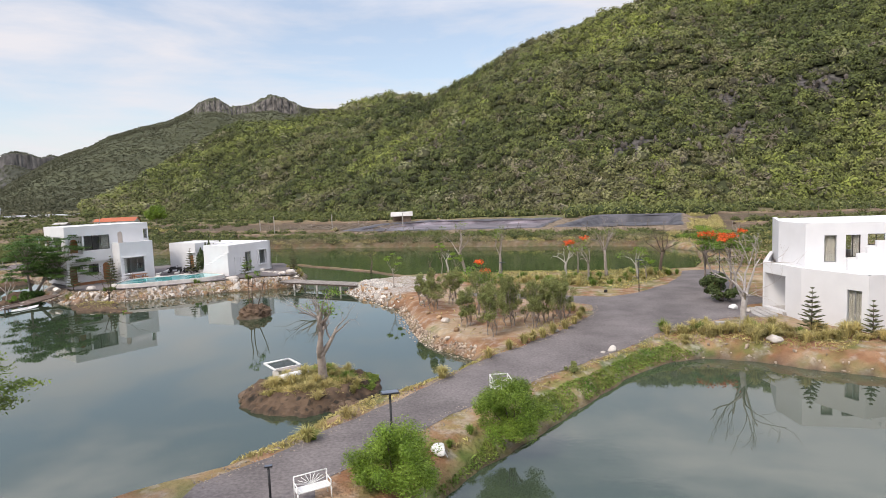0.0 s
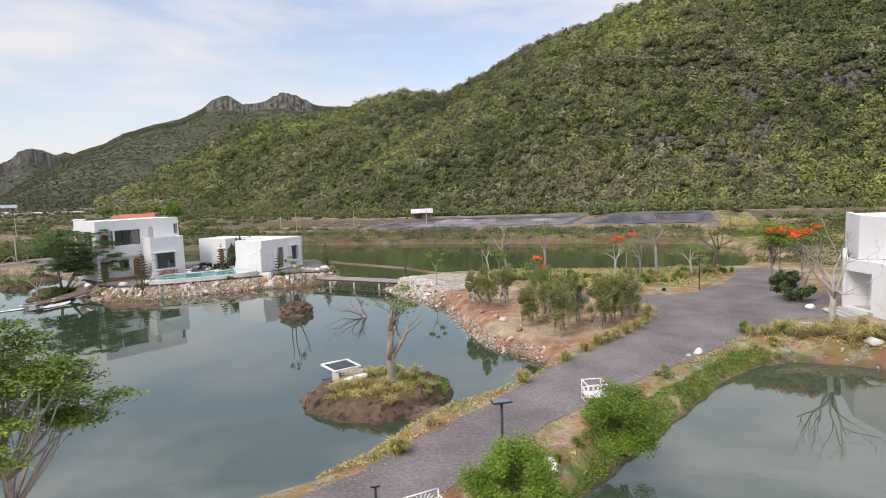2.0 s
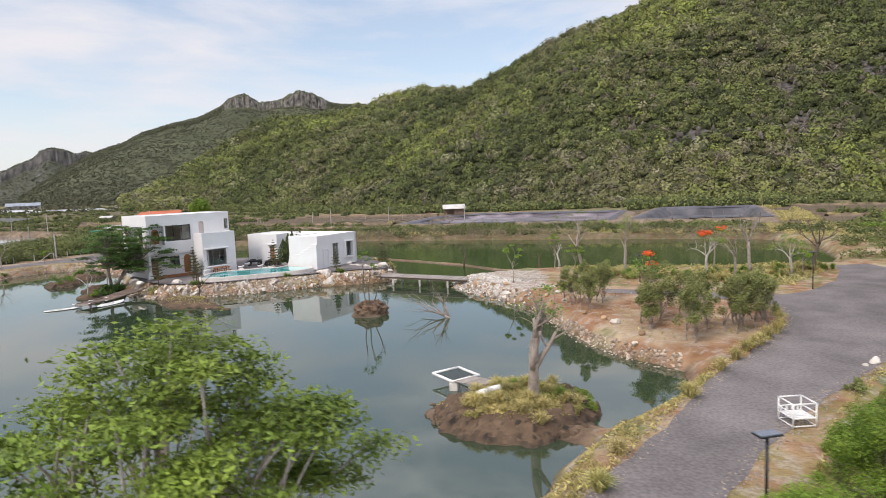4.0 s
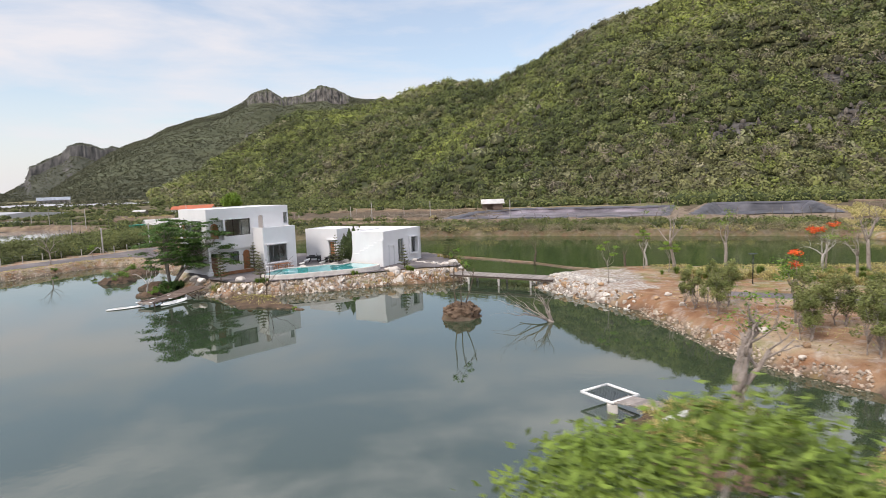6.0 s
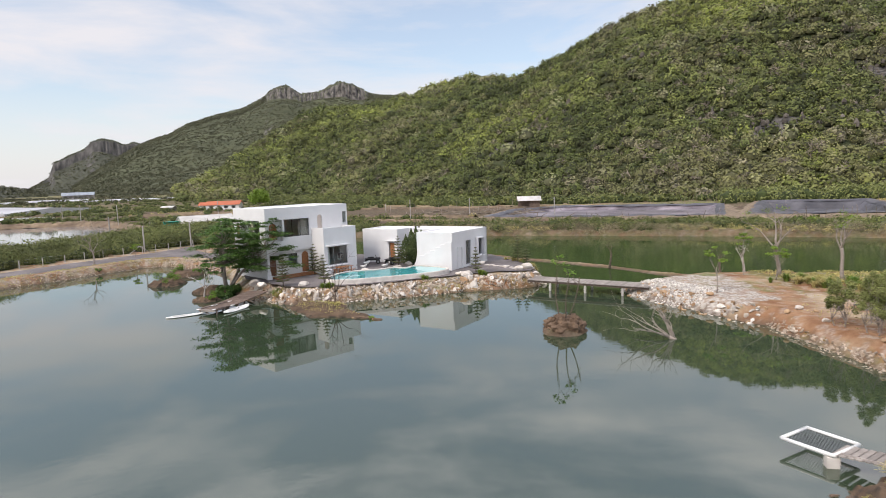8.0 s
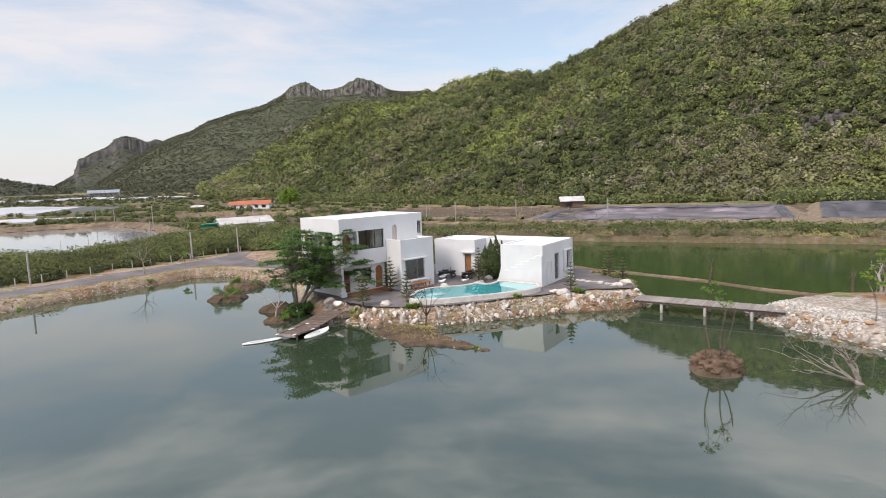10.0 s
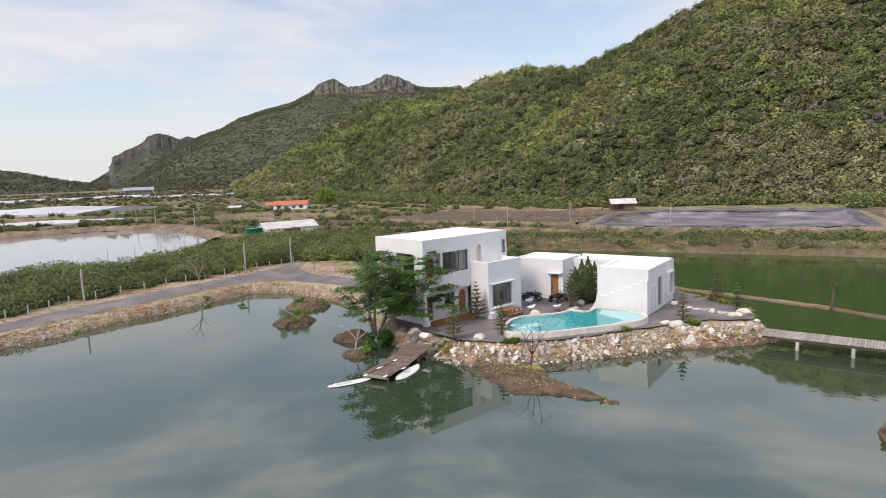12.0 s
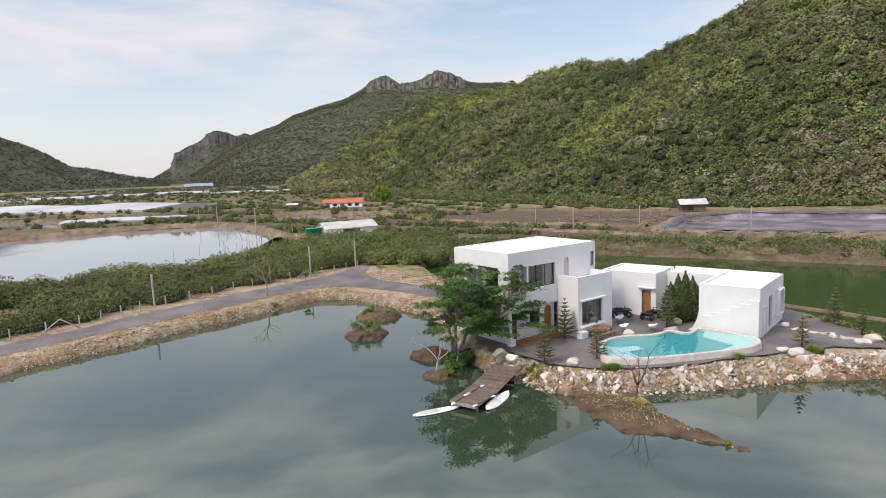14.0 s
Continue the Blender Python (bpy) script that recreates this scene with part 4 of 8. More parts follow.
def hill_forest():
    """Scrub forest over the near hill: thousands of separate round crowns in patches of differing greens."""
    X, Y, Z, S = near_hill
    rng = np.random.default_rng(5)
    n0, n1 = X.shape
    want = 21000
    a, b = rng.random(want) * (n0 - 1.001), rng.random(want) ** 1.1 * (n1 - 1.001)
    i, j = a.astype(int), b.astype(int)
    fa, fb = a - i, b - j

    def at(M):
        return M[i, j] * (1 - fa) * (1 - fb) + M[i + 1, j] * fa * (1 - fb) + M[i, j + 1] * (1 - fa) * fb + M[i + 1, j + 1] * fa * fb

    s = at(S)
    ok = s < 1.03
    p, s = np.stack([at(X), at(Y), at(Z)], 1)[ok], s[ok]
    bare = bare_rock(p[:, 0], p[:, 1])
    q = p[bare > 0.5]
    q = q + rng.normal(size=q.shape) * np.array([2.6, 2.6, 0.5])
    crowns("hill_rock", q + np.array([0, 0, -0.3]), rng.uniform(0.4, 1.25, len(q)), HILL_ROCK, "grey weathered limestone faces among the trees", 8, 1.5, 1, False)
    ok = bare < rng.uniform(0.25, 1.5, len(p))
    p, s = p[ok], s[ok]
    n = len(p)
    far = np.hypot(p[:, 0], p[:, 1]) / 320
    rad = np.clip(np.exp(rng.normal(size=n) * 0.34), 0.45, 1.8) * 2.3 * np.clip(far, 0.8, 3) ** 0.62
    patch = fbm(p[:, 0] * 0.012, p[:, 1] * 0.012, 4, 91) + 0.35 * (s - 0.45) + rng.normal(size=n) * 0.22
    dry = fbm(p[:, 0] * 0.016 + 40, p[:, 1] * 0.016, 4, 97) + 0.30 * np.exp(-((p[:, 0] - 60) / 60) ** 2) + rng.normal(size=n) * 0.28
    deep, mid, lime = np.array([0.060, 0.078, 0.023]), np.array([0.100, 0.118, 0.036]), np.array([0.142, 0.172, 0.040])
    olive, grey = np.array([0.135, 0.130, 0.066]), np.array([0.185, 0.165, 0.125])
    t = np.clip(patch * 1.1 + 0.36, 0, 1.2)[:, None]
    tint = np.where(t < 0.5, deep + (mid - deep) * t * 2, mid + (lime - mid) * (t - 0.5) * 2)
    d = np.clip(dry * 1.6 - 0.2, 0, 0.62)[:, None]
    tint = tint * (1 - d) + np.where(rng.random((n, 1)) < 0.22, grey, olive) * d
    tint *= rng.uniform(0.78, 1.75, (n, 1)) * np.array([1.05, 1.0, 0.96])
    stand = rng.random(n) < 0.006          # pale flat-crowned trees that stand above the rest
    rad = np.where(stand, rad * 1.45, rad)
    tint = np.where(stand[:, None], np.array([0.235, 0.240, 0.120]), tint)
    # cores at 0.36 of each crown's tint: gap shade put into the colour
    crowns("hill_undergrowth", p, rad * 0.80, HILL_CORE, "crown cores tinted dark as shade between the hill forest's leaves", 6, level=0, tint=tint * 0.36)
    grove("hill_forest", p, rad, 56, 0.18, HILL_LEAF, "dense green and olive scrub forest of small round crowns", 7, 0.95, 0.66, tint, 0.24)


hill_forest()


# ---- buildings ----
def add_wall(bm, m, length, z0, z1, thick, holes=(), arches=()):
    """A wall along local x, its outer face at y = 0, with openings (u0, u1, v0, v1) through it; arches are round-headed ones."""
    every = list(holes) + list(arches)
    us = sorted({0.0, length, *[h[0] for h in every], *[h[1] for h in every]})
    vs = sorted({z0, z1, *[h[2] for h in every], *[h[3] for h in every]})
    for u0, u1 in zip(us, us[1:]):
        for v0, v1 in zip(vs, vs[1:]):
            c = ((u0 + u1) / 2, (v0 + v1) / 2)
            if any(h[0] < c[0] < h[1] and h[2] < c[1] < h[3] for h in every):
                continue
            add_box(bm, u0, u1, 0, thick, v0, v1, m=m)
    for u0, u1, v0, v1 in arches:
        r, cx = (u1 - u0) / 2, (u0 + u1) / 2
        for sgn in (-1, 1):
            arc = [(cx + sgn * r * math.sin(a), v1 - r + r * math.cos(a)) for a in [math.pi / 2 * k / 7 for k in range(8)]]
            ring = [(cx + sgn * r, v1)] + arc
            a = [bm.verts.new(m @ Vector((x, 0, z))) for x, z in ring]
            b = [bm.verts.new(m @ Vector((x, thick, z))) for x, z in ring]
            bm.faces.new(a if sgn > 0 else a[::-1])
            bm.faces.new(b[::-1] if sgn > 0 else b)
            for i in range(len(ring)):
                j = (i + 1) % len(ring)
                bm.faces.new((a[j], a[i], b[i], b[j]) if sgn > 0 else (a[i], a[j], b[j], b[i]))


def wall(parent, x, y, deg, length, z0, z1, thick=0.28, holes=(), arches=(), mat=STUCCO, name="wall"):
    bm = bmesh.new()
    add_wall(bm, turn(x, y, 0, deg), length, z0, z1, thick, holes, arches)
    bmesh.ops.remove_doubles(bm, verts=bm.verts, dist=0.0005)
    inner = {}
    for f in bm.faces:
        inner.setdefault(tuple(round(c, 3) for c in f.calc_center_median()), []).append(f)
    bmesh.ops.delete(bm, geom=[f for fs in inner.values() if len(fs) > 1 for f in fs], context="FACES")
    return part(name, bm, mat, parent)


def prism(name, poly, z0, z1, mat, parent=None, label="", bevel=0.0):
    bm = bmesh.new()
    a = [bm.verts.new((x, y, z0)) for x, y in poly]
    b = [bm.verts.new((x, y, z1)) for x, y in poly]
    bm.faces.new(a[::-1])
    bm.faces.new(b)
    for i in range(len(poly)):
        j = (i + 1) % len(poly)
        bm.faces.new((a[i], a[j], b[j], b[i]))
    bmesh.ops.recalc_face_normals(bm, faces=bm.faces)
    if bevel:
        bmesh.ops.bevel(bm, geom=list(bm.edges), offset=bevel, segments=2, affect="EDGES", profile=0.5)
    return part(name, bm, mat, parent, label)


def window(parent, x, y, deg, u0, u1, v0, v1, inset=0.12, bars=1, frame_mat=ALU, drape=None, cover=(0.0, 1.0)):
    """A window in a wall's opening: frame, panes and, where given, a drape hung behind."""
    m = turn(x, y, 0, deg)
    w = 0.05
    bm = bmesh.new()
    rects = [[(u0 + e, v0 + e), (u1 - e, v0 + e), (u1 - e, v1 - e), (u0 + e, v1 - e)] for e in (0, w)]
    lay = [[bm.verts.new(m @ Vector((px, py, pz))) for px, pz in r] for py, r in ((inset + 0.06, rects[0]), (inset, rects[0]), (inset, rects[1]), (inset + 0.06, rects[1]))]
    for i in range(4):
        j, g, h2 = (i + 1) % 4, lay[i], lay[(i + 1) % 4]
        for q in range(4):
            bm.faces.new((g[q], g[(q + 1) % 4], h2[(q + 1) % 4], h2[q]))
    win = part("window", bm, frame_mat, parent)
    step = (u1 - u0) / (bars + 1)
    for k in range(bars):
        c = u0 + step * (k + 1)
        box("mullion", c - w / 2, c + w / 2, inset, inset + 0.06, v0 + w, v1 - w, frame_mat, win, m=m)
    for k in range(bars + 1):
        pane = box("pane", u0 + step * k + w / 2, u0 + step * (k + 1) - w / 2, inset + 0.025, inset + 0.035, v0 + w, v1 - w, GLASS, win, m=m)
        pane.visible_shadow = False
    if drape:
        a, b = u0 + (u1 - u0) * cover[0], u0 + (u1 - u0) * cover[1]
        n = max(6, int((b - a) / 0.045))
        vs, fs = [], []
        for i in range(n + 1):
            px, py = a + (b - a) * i / n, inset + 0.17 + 0.025 * math.sin(i * 1.9)
            vs += [m @ Vector((px, py, v0 + 0.03)), m @ Vector((px, py, v1 - 0.02))]
        for i in range(n):
            fs.append((2 * i, 2 * i + 2, 2 * i + 3, 2 * i + 1))
        obj("curtain", vs, fs, drape, win, smooth=True)
    return win


def arch_panel(name, parent, x, y, deg, u0, u1, v0, v1, y0, y1, mat, label=""):
    """A round-headed board filling an arch."""
    m, r, cx = turn(x, y, 0, deg), (u1 - u0) / 2, (u0 + u1) / 2
    ring = [(u0, v0), (u1, v0)] + [(cx + r * math.cos(a), v1 - r + r * math.sin(a)) for a in [math.pi * k / 14 for k in range(15)]]
    bm = bmesh.new()
    a = [bm.verts.new(m @ Vector((px, y0, pz))) for px, pz in ring]
    b = [bm.verts.new(m @ Vector((px, y1, pz))) for px, pz in ring]
    bm.faces.new(a)
    bm.faces.new(b[::-1])
    for i in range(len(ring)):
        j = (i + 1) % len(ring)
        bm.faces.new((a[j], a[i], b[i], b[j]))
    return part(name, bm, mat, parent, label)


def door(parent, x, y, deg, u0, u1, v0, v1, mat=DOORWOOD, inset=0.1, lights=0):
    m = turn(x, y, 0, deg)
    bm = bmesh.new()
    add_box(bm, u0, u1, inset, inset + 0.05, v0, v1, m=m)
    n = 3
    for k in range(n):
        a, b = v0 + (v1 - v0) * (k + 0.08) / n, v0 + (v1 - v0) * (k + 0.92) / n
        add_box(bm, u0 + 0.12, u1 - 0.12, inset - 0.02, inset, a, b, bevel=0.008, m=m)
    d = part("door", bm, mat, parent)
    bm = bmesh.new()
    add_box(bm, u0 + 0.05, u0 + 0.09, inset - 0.07, inset - 0.01, v0 + 0.95, v0 + 1.15, m=m)
    part("handle", bm, BLACK, d, "black metal handle")
    return d


def stair(parent, name, x0, x1, n, z0, z1, rise, y0, y1, m=None, x_end=None):
    """A wall whose top climbs in steps, as one piece."""
    ring = [(x0, z0)]
    for k in range(n):
        ring += [(x0 + (x1 - x0) * k / n, z1 + rise * k), (x0 + (x1 - x0) * (k + 1) / n, z1 + rise * k)]
    if x_end:
        ring += [(x1, z1 + rise * n), (x_end, z1 + rise * n)]
    ring.append((x_end or x1, z0))
    bm = bmesh.new()
    m = m or Matrix()
    a = [bm.verts.new(m @ Vector((x, y0, z))) for x, z in ring]
    b = [bm.verts.new(m @ Vector((x, y1, z))) for x, z in ring]
    bm.faces.new(a)
    bm.faces.new(b[::-1])
    for i in range(len(ring)):
        j = (i + 1) % len(ring)
        bm.faces.new((a[j], a[i], b[i], b[j]))
    bmesh.ops.recalc_face_normals(bm, faces=bm.faces)
    return part(name, bm, STUCCO, parent)


def villa():
    h = empty("villa", turn(-57.5, 69.7, 0, 57), "white two-storey cubic stucco villa with arched niches and flat roof", "house")
    f, z0, z1, top = -0.7, 1.22, 4.15, 8.7
    # front: the upper storey leans out over the lower one, with a loggia at one corner
    wall(h, 2.0, f, 0, 8.4, z1, top, 0.3, holes=[(0.2, 3.3, 5.55, 7.42), (7.75, 8.25, 6.55, 7.85)], arches=[(4.35, 5.0, 5.75, 7.7)])
    window(h, 2.0, f, 0, 0.2, 3.3, 5.55, 7.42, 0.18, 2, BLACK, CURTAIN, (0.62, 1.0))
    window(h, 2.0, f, 0, 7.75, 8.25, 6.55, 7.85, 0.1, 0, ALU)
    arch_panel("niche", h, 2.0, f, 0, 4.35, 5.0, 5.75, 7.7, 0.16, 0.3, ARCHFILL, "pale pink plaster niche back")
    wall(h, 0.262, f, 0, 1.738, 7.42, top, 0.3)
    wall(h, 0.262, f, 0, 1.738, z1, 5.15, 0.3)
    wall(h, 0.262, -0.1, 0, 1.738, 5.05, 7.42, 0.25, arches=[(0.45, 1.4, 5.3, 7.05)])
    arch_panel("arched_window", h, 0.262, -0.1, 0, 0.45, 1.4, 5.3, 7.05, 0.1, 0.16, TEAK, "brown arched wooden window")
    box("soffit", 0.262, 2.0, f + 0.31, -0.1, 7.42, 7.52, STUCCO, h)
    box("balcony_floor", 0.28, 2.0, f + 0.3, -0.1, 4.95, 5.05, STUCCO, h)
    box("reveal", 2.0, 2.25, f + 0.3, 0.4, 5.05, 7.42, STUCCO, h)
    wall(h, 0.262, -0.25, 0, 5.3, z0, z1, 0.25, holes=[(0.1, 1.0, 1.5, 3.65), (2.4, 3.6, 2.4, 3.68)], arches=[(4.1, 5.0, 1.5, 3.75)])
    door(h, 0.26, -0.25, 0, 0.1, 1.0, 1.5, 3.65)
    window(h, 0.26, -0.25, 0, 2.4, 3.6, 2.4, 3.68, 0.14, 1, BLACK)
    arch_panel("arched_door", h, 0.26, -0.25, 0, 4.1, 5.0, 1.5, 3.75, 0.12, 0.18, TEAK, "brown arched wooden door")
    box("overhang", 0.3, 5.5, f + 0.02, -0.0, z1 - 0.12, z1, STUCCO, h)
    # side that faces the water
    wall(h, 0, 6.3, -90, 7.0, z0, top, 0.26, holes=[(3.15, 5.75, 5.15, 7.42), (3.0, 5.6, 2.0, 3.7)], arches=[(0.6, 1.35, 5.35, 7.2)])
    window(h, 0, 6.3, -90, 3.15, 5.75, 5.15, 7.42, 0.1, 1, ALU, CURTAIN, (0.0, 0.3))
    window(h, 0, 6.3, -90, 3.0, 5.6, 2.0, 3.7, 0.06, 2, WHITE)
    arch_panel("arched_window", h, 0, 6.3, -90, 0.6, 1.35, 5.35, 7.2, 0.1, 0.15, TEAK, "brown arched wooden window")
    box("window_hood", -0.22, -0.002, 0.55, 3.5, 3.72, 3.84, STUCCO, h, bevel=0.02)
    box("window_sill", -0.22, -0.002, 0.55, 3.5, 1.86, 1.98, STUCCO, h, bevel=0.02)
    bm = bmesh.new()
    add_box(bm, -0.35, 0.24, -1.15, -0.72, z0, 1.75, bevel=0.06)
    add_box(bm, -0.25, 0.2, -1.0, -0.71, 1.75, 2.1, bevel=0.06)
    part("buttress", bm, STUCCO, h)
    # far walls and the roof
    wall(h, 10.4, f + 0.3, 90, 6.7, z0, 7.9, 0.26, holes=[(0.3, 1.6, 6.55, 7.85)])
    wall(h, 10.4, f + 0.3, 90, 6.7, 7.9, top, 0.26)
    wall(h, 10.12, 6.3, 180, 9.84, z0, top, 0.26)
    box("roof", 0.27, 10.12, f + 0.31, 6.03, 8.45, 8.64, ROOFTOP, h)
    box("upper_floor", 0.27, 10.12, 0.0, 6.03, 4.2, 4.45, CONCRETE, h)
    # single-storey wing with a terrace on top
    wall(h, 5.5, -3.0, 0, 4.3, z0, 6.3, 0.26, holes=[(0.45, 3.05, 2.2, 4.25)])
    window(h, 5.5, -3.0, 0, 0.45, 3.05, 2.2, 4.25, 0.16, 2, ALU, CURTAIN_WHITE, (0.0, 0.16))
    box("television", 7.9, 8.6, -2.1, -2.05, 2.6, 3.3, BLACK, h)
    box("window_hood", 5.75, 8.75, -3.3, -3.003, 4.27, 4.42, STUCCO, h, bevel=0.03)
    box("window_sill", 5.75, 8.75, -3.25, -3.003, 2.03, 2.18, STUCCO, h, bevel=0.03)
    wall(h, 5.5, f - 0.02, -90, 2.02, z0, 6.3, 0.26)
    wall(h, 9.8, -2.74, 90, 2.0, z0, 6.3, 0.26)
    box("terrace_slab", 5.76, 9.54, -2.74, f - 0.02, 5.5, 5.72, ROOFTOP, h)
    bm = bmesh.new()
    add_box(bm, 5.25, 6.1, -3.55, -3.003, z0, 1.85, bevel=0.05)
    part("plinth", bm, STUCCO, h)
    # plank steps before the doors
    for k in range(3):
        bm = bmesh.new()
        add_box(bm, 0.5, 5.3, -1.75 + 0.42 * k, -1.36 + 0.42 * k, 1.3 + 0.0 * k, 1.40 + 0.05 * k, bevel=0.01)
        part("step", bm, TEAK, h, "reddish wooden plank step")
    return h


def annex():
    h = empty("annex", turn(-38.4, 75.2, 0, -20), "white single-storey cubic stucco annex beside the pool", "house")
    z0, top = 1.22, 5.34
    wall(h, -4.6, 0, 0, 4.6, z0, top, 0.3)
    stair(h, "stepped_buttress", -4.2, 0.0, 6, z0, 2.75, 0.32, -0.22, -0.003)
    wall(h, 0, 0.3, 90, 7.6, z0, top, 0.3, holes=[(2.6, 3.75, 1.5, 4.2), (5.0, 6.4, 2.3, 4.2)])
    window(h, 0, 0.3, 90, 2.6, 3.75, 1.5, 4.2, 0.16, 1, ALU, CURTAIN, (0.55, 1.0))
    window(h, 0, 0.3, 90, 5.0, 6.4, 2.3, 4.2, 0.10, 1, ALU, CURTAIN, (0.0, 0.35))
    bm = bmesh.new()
    for a, b, c, d in ((5.15, 6.85, 4.22, 4.36), (5.15, 6.85, 2.12, 2.26), (5.15, 5.28, 2.26, 4.22), (6.72, 6.85, 2.26, 4.22)):
        add_box(bm, 0.003, 0.34, a, b, c, d, bevel=0.02)
    part("window_hood", bm, STUCCO, h)
    bm = bmesh.new()
    for a, b in ((0.95, 1.05), (1.95, 2.05)):
        add_box(bm, 0.003, 0.10, a, b, z0, 3.55)
    add_box(bm, 0.003, 0.10, 0.95, 2.05, 3.55, 3.68)
    part("door_surround", bm, STUCCO, h)
    wall(h, -4.6, 5.2, -90, 4.9, z0, top, 0.3)
    wall(h, 0, 7.9, 180, 9.3, z0, top, 0.3)
    wall(h, -9.3, 5.2, 0, 4.7, z0, top - 0.12, 0.3, holes=[(2.6, 3.9, 1.5, 4.1)])
    window(h, -9.3, 5.2, 0, 2.6, 3.9, 1.5, 4.1, 0.14, 1, ALU, CURTAIN, (0.3, 1.0))
    wall(h, -9.3, 2.8, 90, 2.4, z0, top, 0.3)
    wall(h, -14.6, 2.8, 0, 5.02, z0, top, 0.3, holes=[(3.95, 4.8, 1.4, 3.75)])
    door(h, -14.0, 2.8, 0, 3.45, 4.1, 1.42, 3.68, TEAK, 0.14)
    bm = bmesh.new()
    add_box(bm, -10.95, -9.35, 2.45, 2.797, 3.92, 4.05, bevel=0.03)
    part("door_hood", bm, STUCCO, h)
    wall(h, -14.6, 7.3, -90, 4.2, z0, top, 0.3)
    wall(h, -9.302, 7.3, 180, 5.0, z0, top, 0.3)
    box("roof", -4.3, -0.3, 0.3, 7.6, 5.08, 5.24, ROOFTOP, h)
    box("roof", -9.3, -4.6, 5.5, 7.6, 4.98, 5.14, ROOFTOP, h)
    box("roof", -14.3, -9.6, 3.1, 7.0, 5.08, 5.24, ROOFTOP, h)
    # flared foot at the corner towards the yard
    bm = bmesh.new()
    pts = [(0, 0), (-1.0, 0), (-0.78, 0.12), (-0.5, 0.38), (-0.28, 0.75), (-0.12, 1.2), (0, 1.8)]
    a = [bm.verts.new((-4.603 + x, 0.0, z0 + z)) for x, z in pts]
    b = [bm.verts.new((-4.603 + x, 0.5, z0 + z)) for x, z in pts]
    bm.faces.new(a)
    bm.faces.new(b[::-1])
    for i in range(len(pts)):
        j = (i + 1) % len(pts)
        bm.faces.new((a[j], a[i], b[i], b[j]))
    part("flared_foot", bm, STUCCO, h)
    return h


def smooth_ring(poly, n=8):
    """A closed line through the corners, rounded."""
    out = []
    k = len(poly)
    for i in range(k):
        p0, p1, p2, p3 = [Vector(poly[(i + j - 1) % k]) for j in range(4)]
        for t in [q / n for q in range(n)]:
            out.append(tuple(0.5 * ((2 * p1) + (p2 - p0) * t + (2 * p0 - 5 * p1 + 4 * p2 - p3) * t * t + (3 * p1 - p0 - 3 * p2 + p3) * t ** 3)))
    return out


def inset_ring(ring, d):
    n = len(ring)
    out = []
    area = sum(ring[i][0] * ring[(i + 1) % n][1] - ring[(i + 1) % n][0] * ring[i][1] for i in range(n))
    s = 1 if area > 0 else -1
    for i in range(n):
        a, b = Vector(ring[i - 1]), Vector(ring[(i + 1) % n])
        e = (b - a).normalized()
        out.append((ring[i][0] - s * e.y * d, ring[i][1] + s * e.x * d))
    return out


def sheet(name, ring, z, mat, parent=None, label=""):
    bm = bmesh.new()
    vs = [bm.verts.new((x, y, z)) for x, y in ring]
    es = [bm.edges.new((vs[i], vs[(i + 1) % len(vs)])) for i in range(len(vs))]
    bmesh.ops.triangle_fill(bm, edges=es, use_beauty=True)
    for f in bm.faces:
        if f.normal.z < 0:
            f.normal_flip()
    return part(name, bm, mat, parent, label)


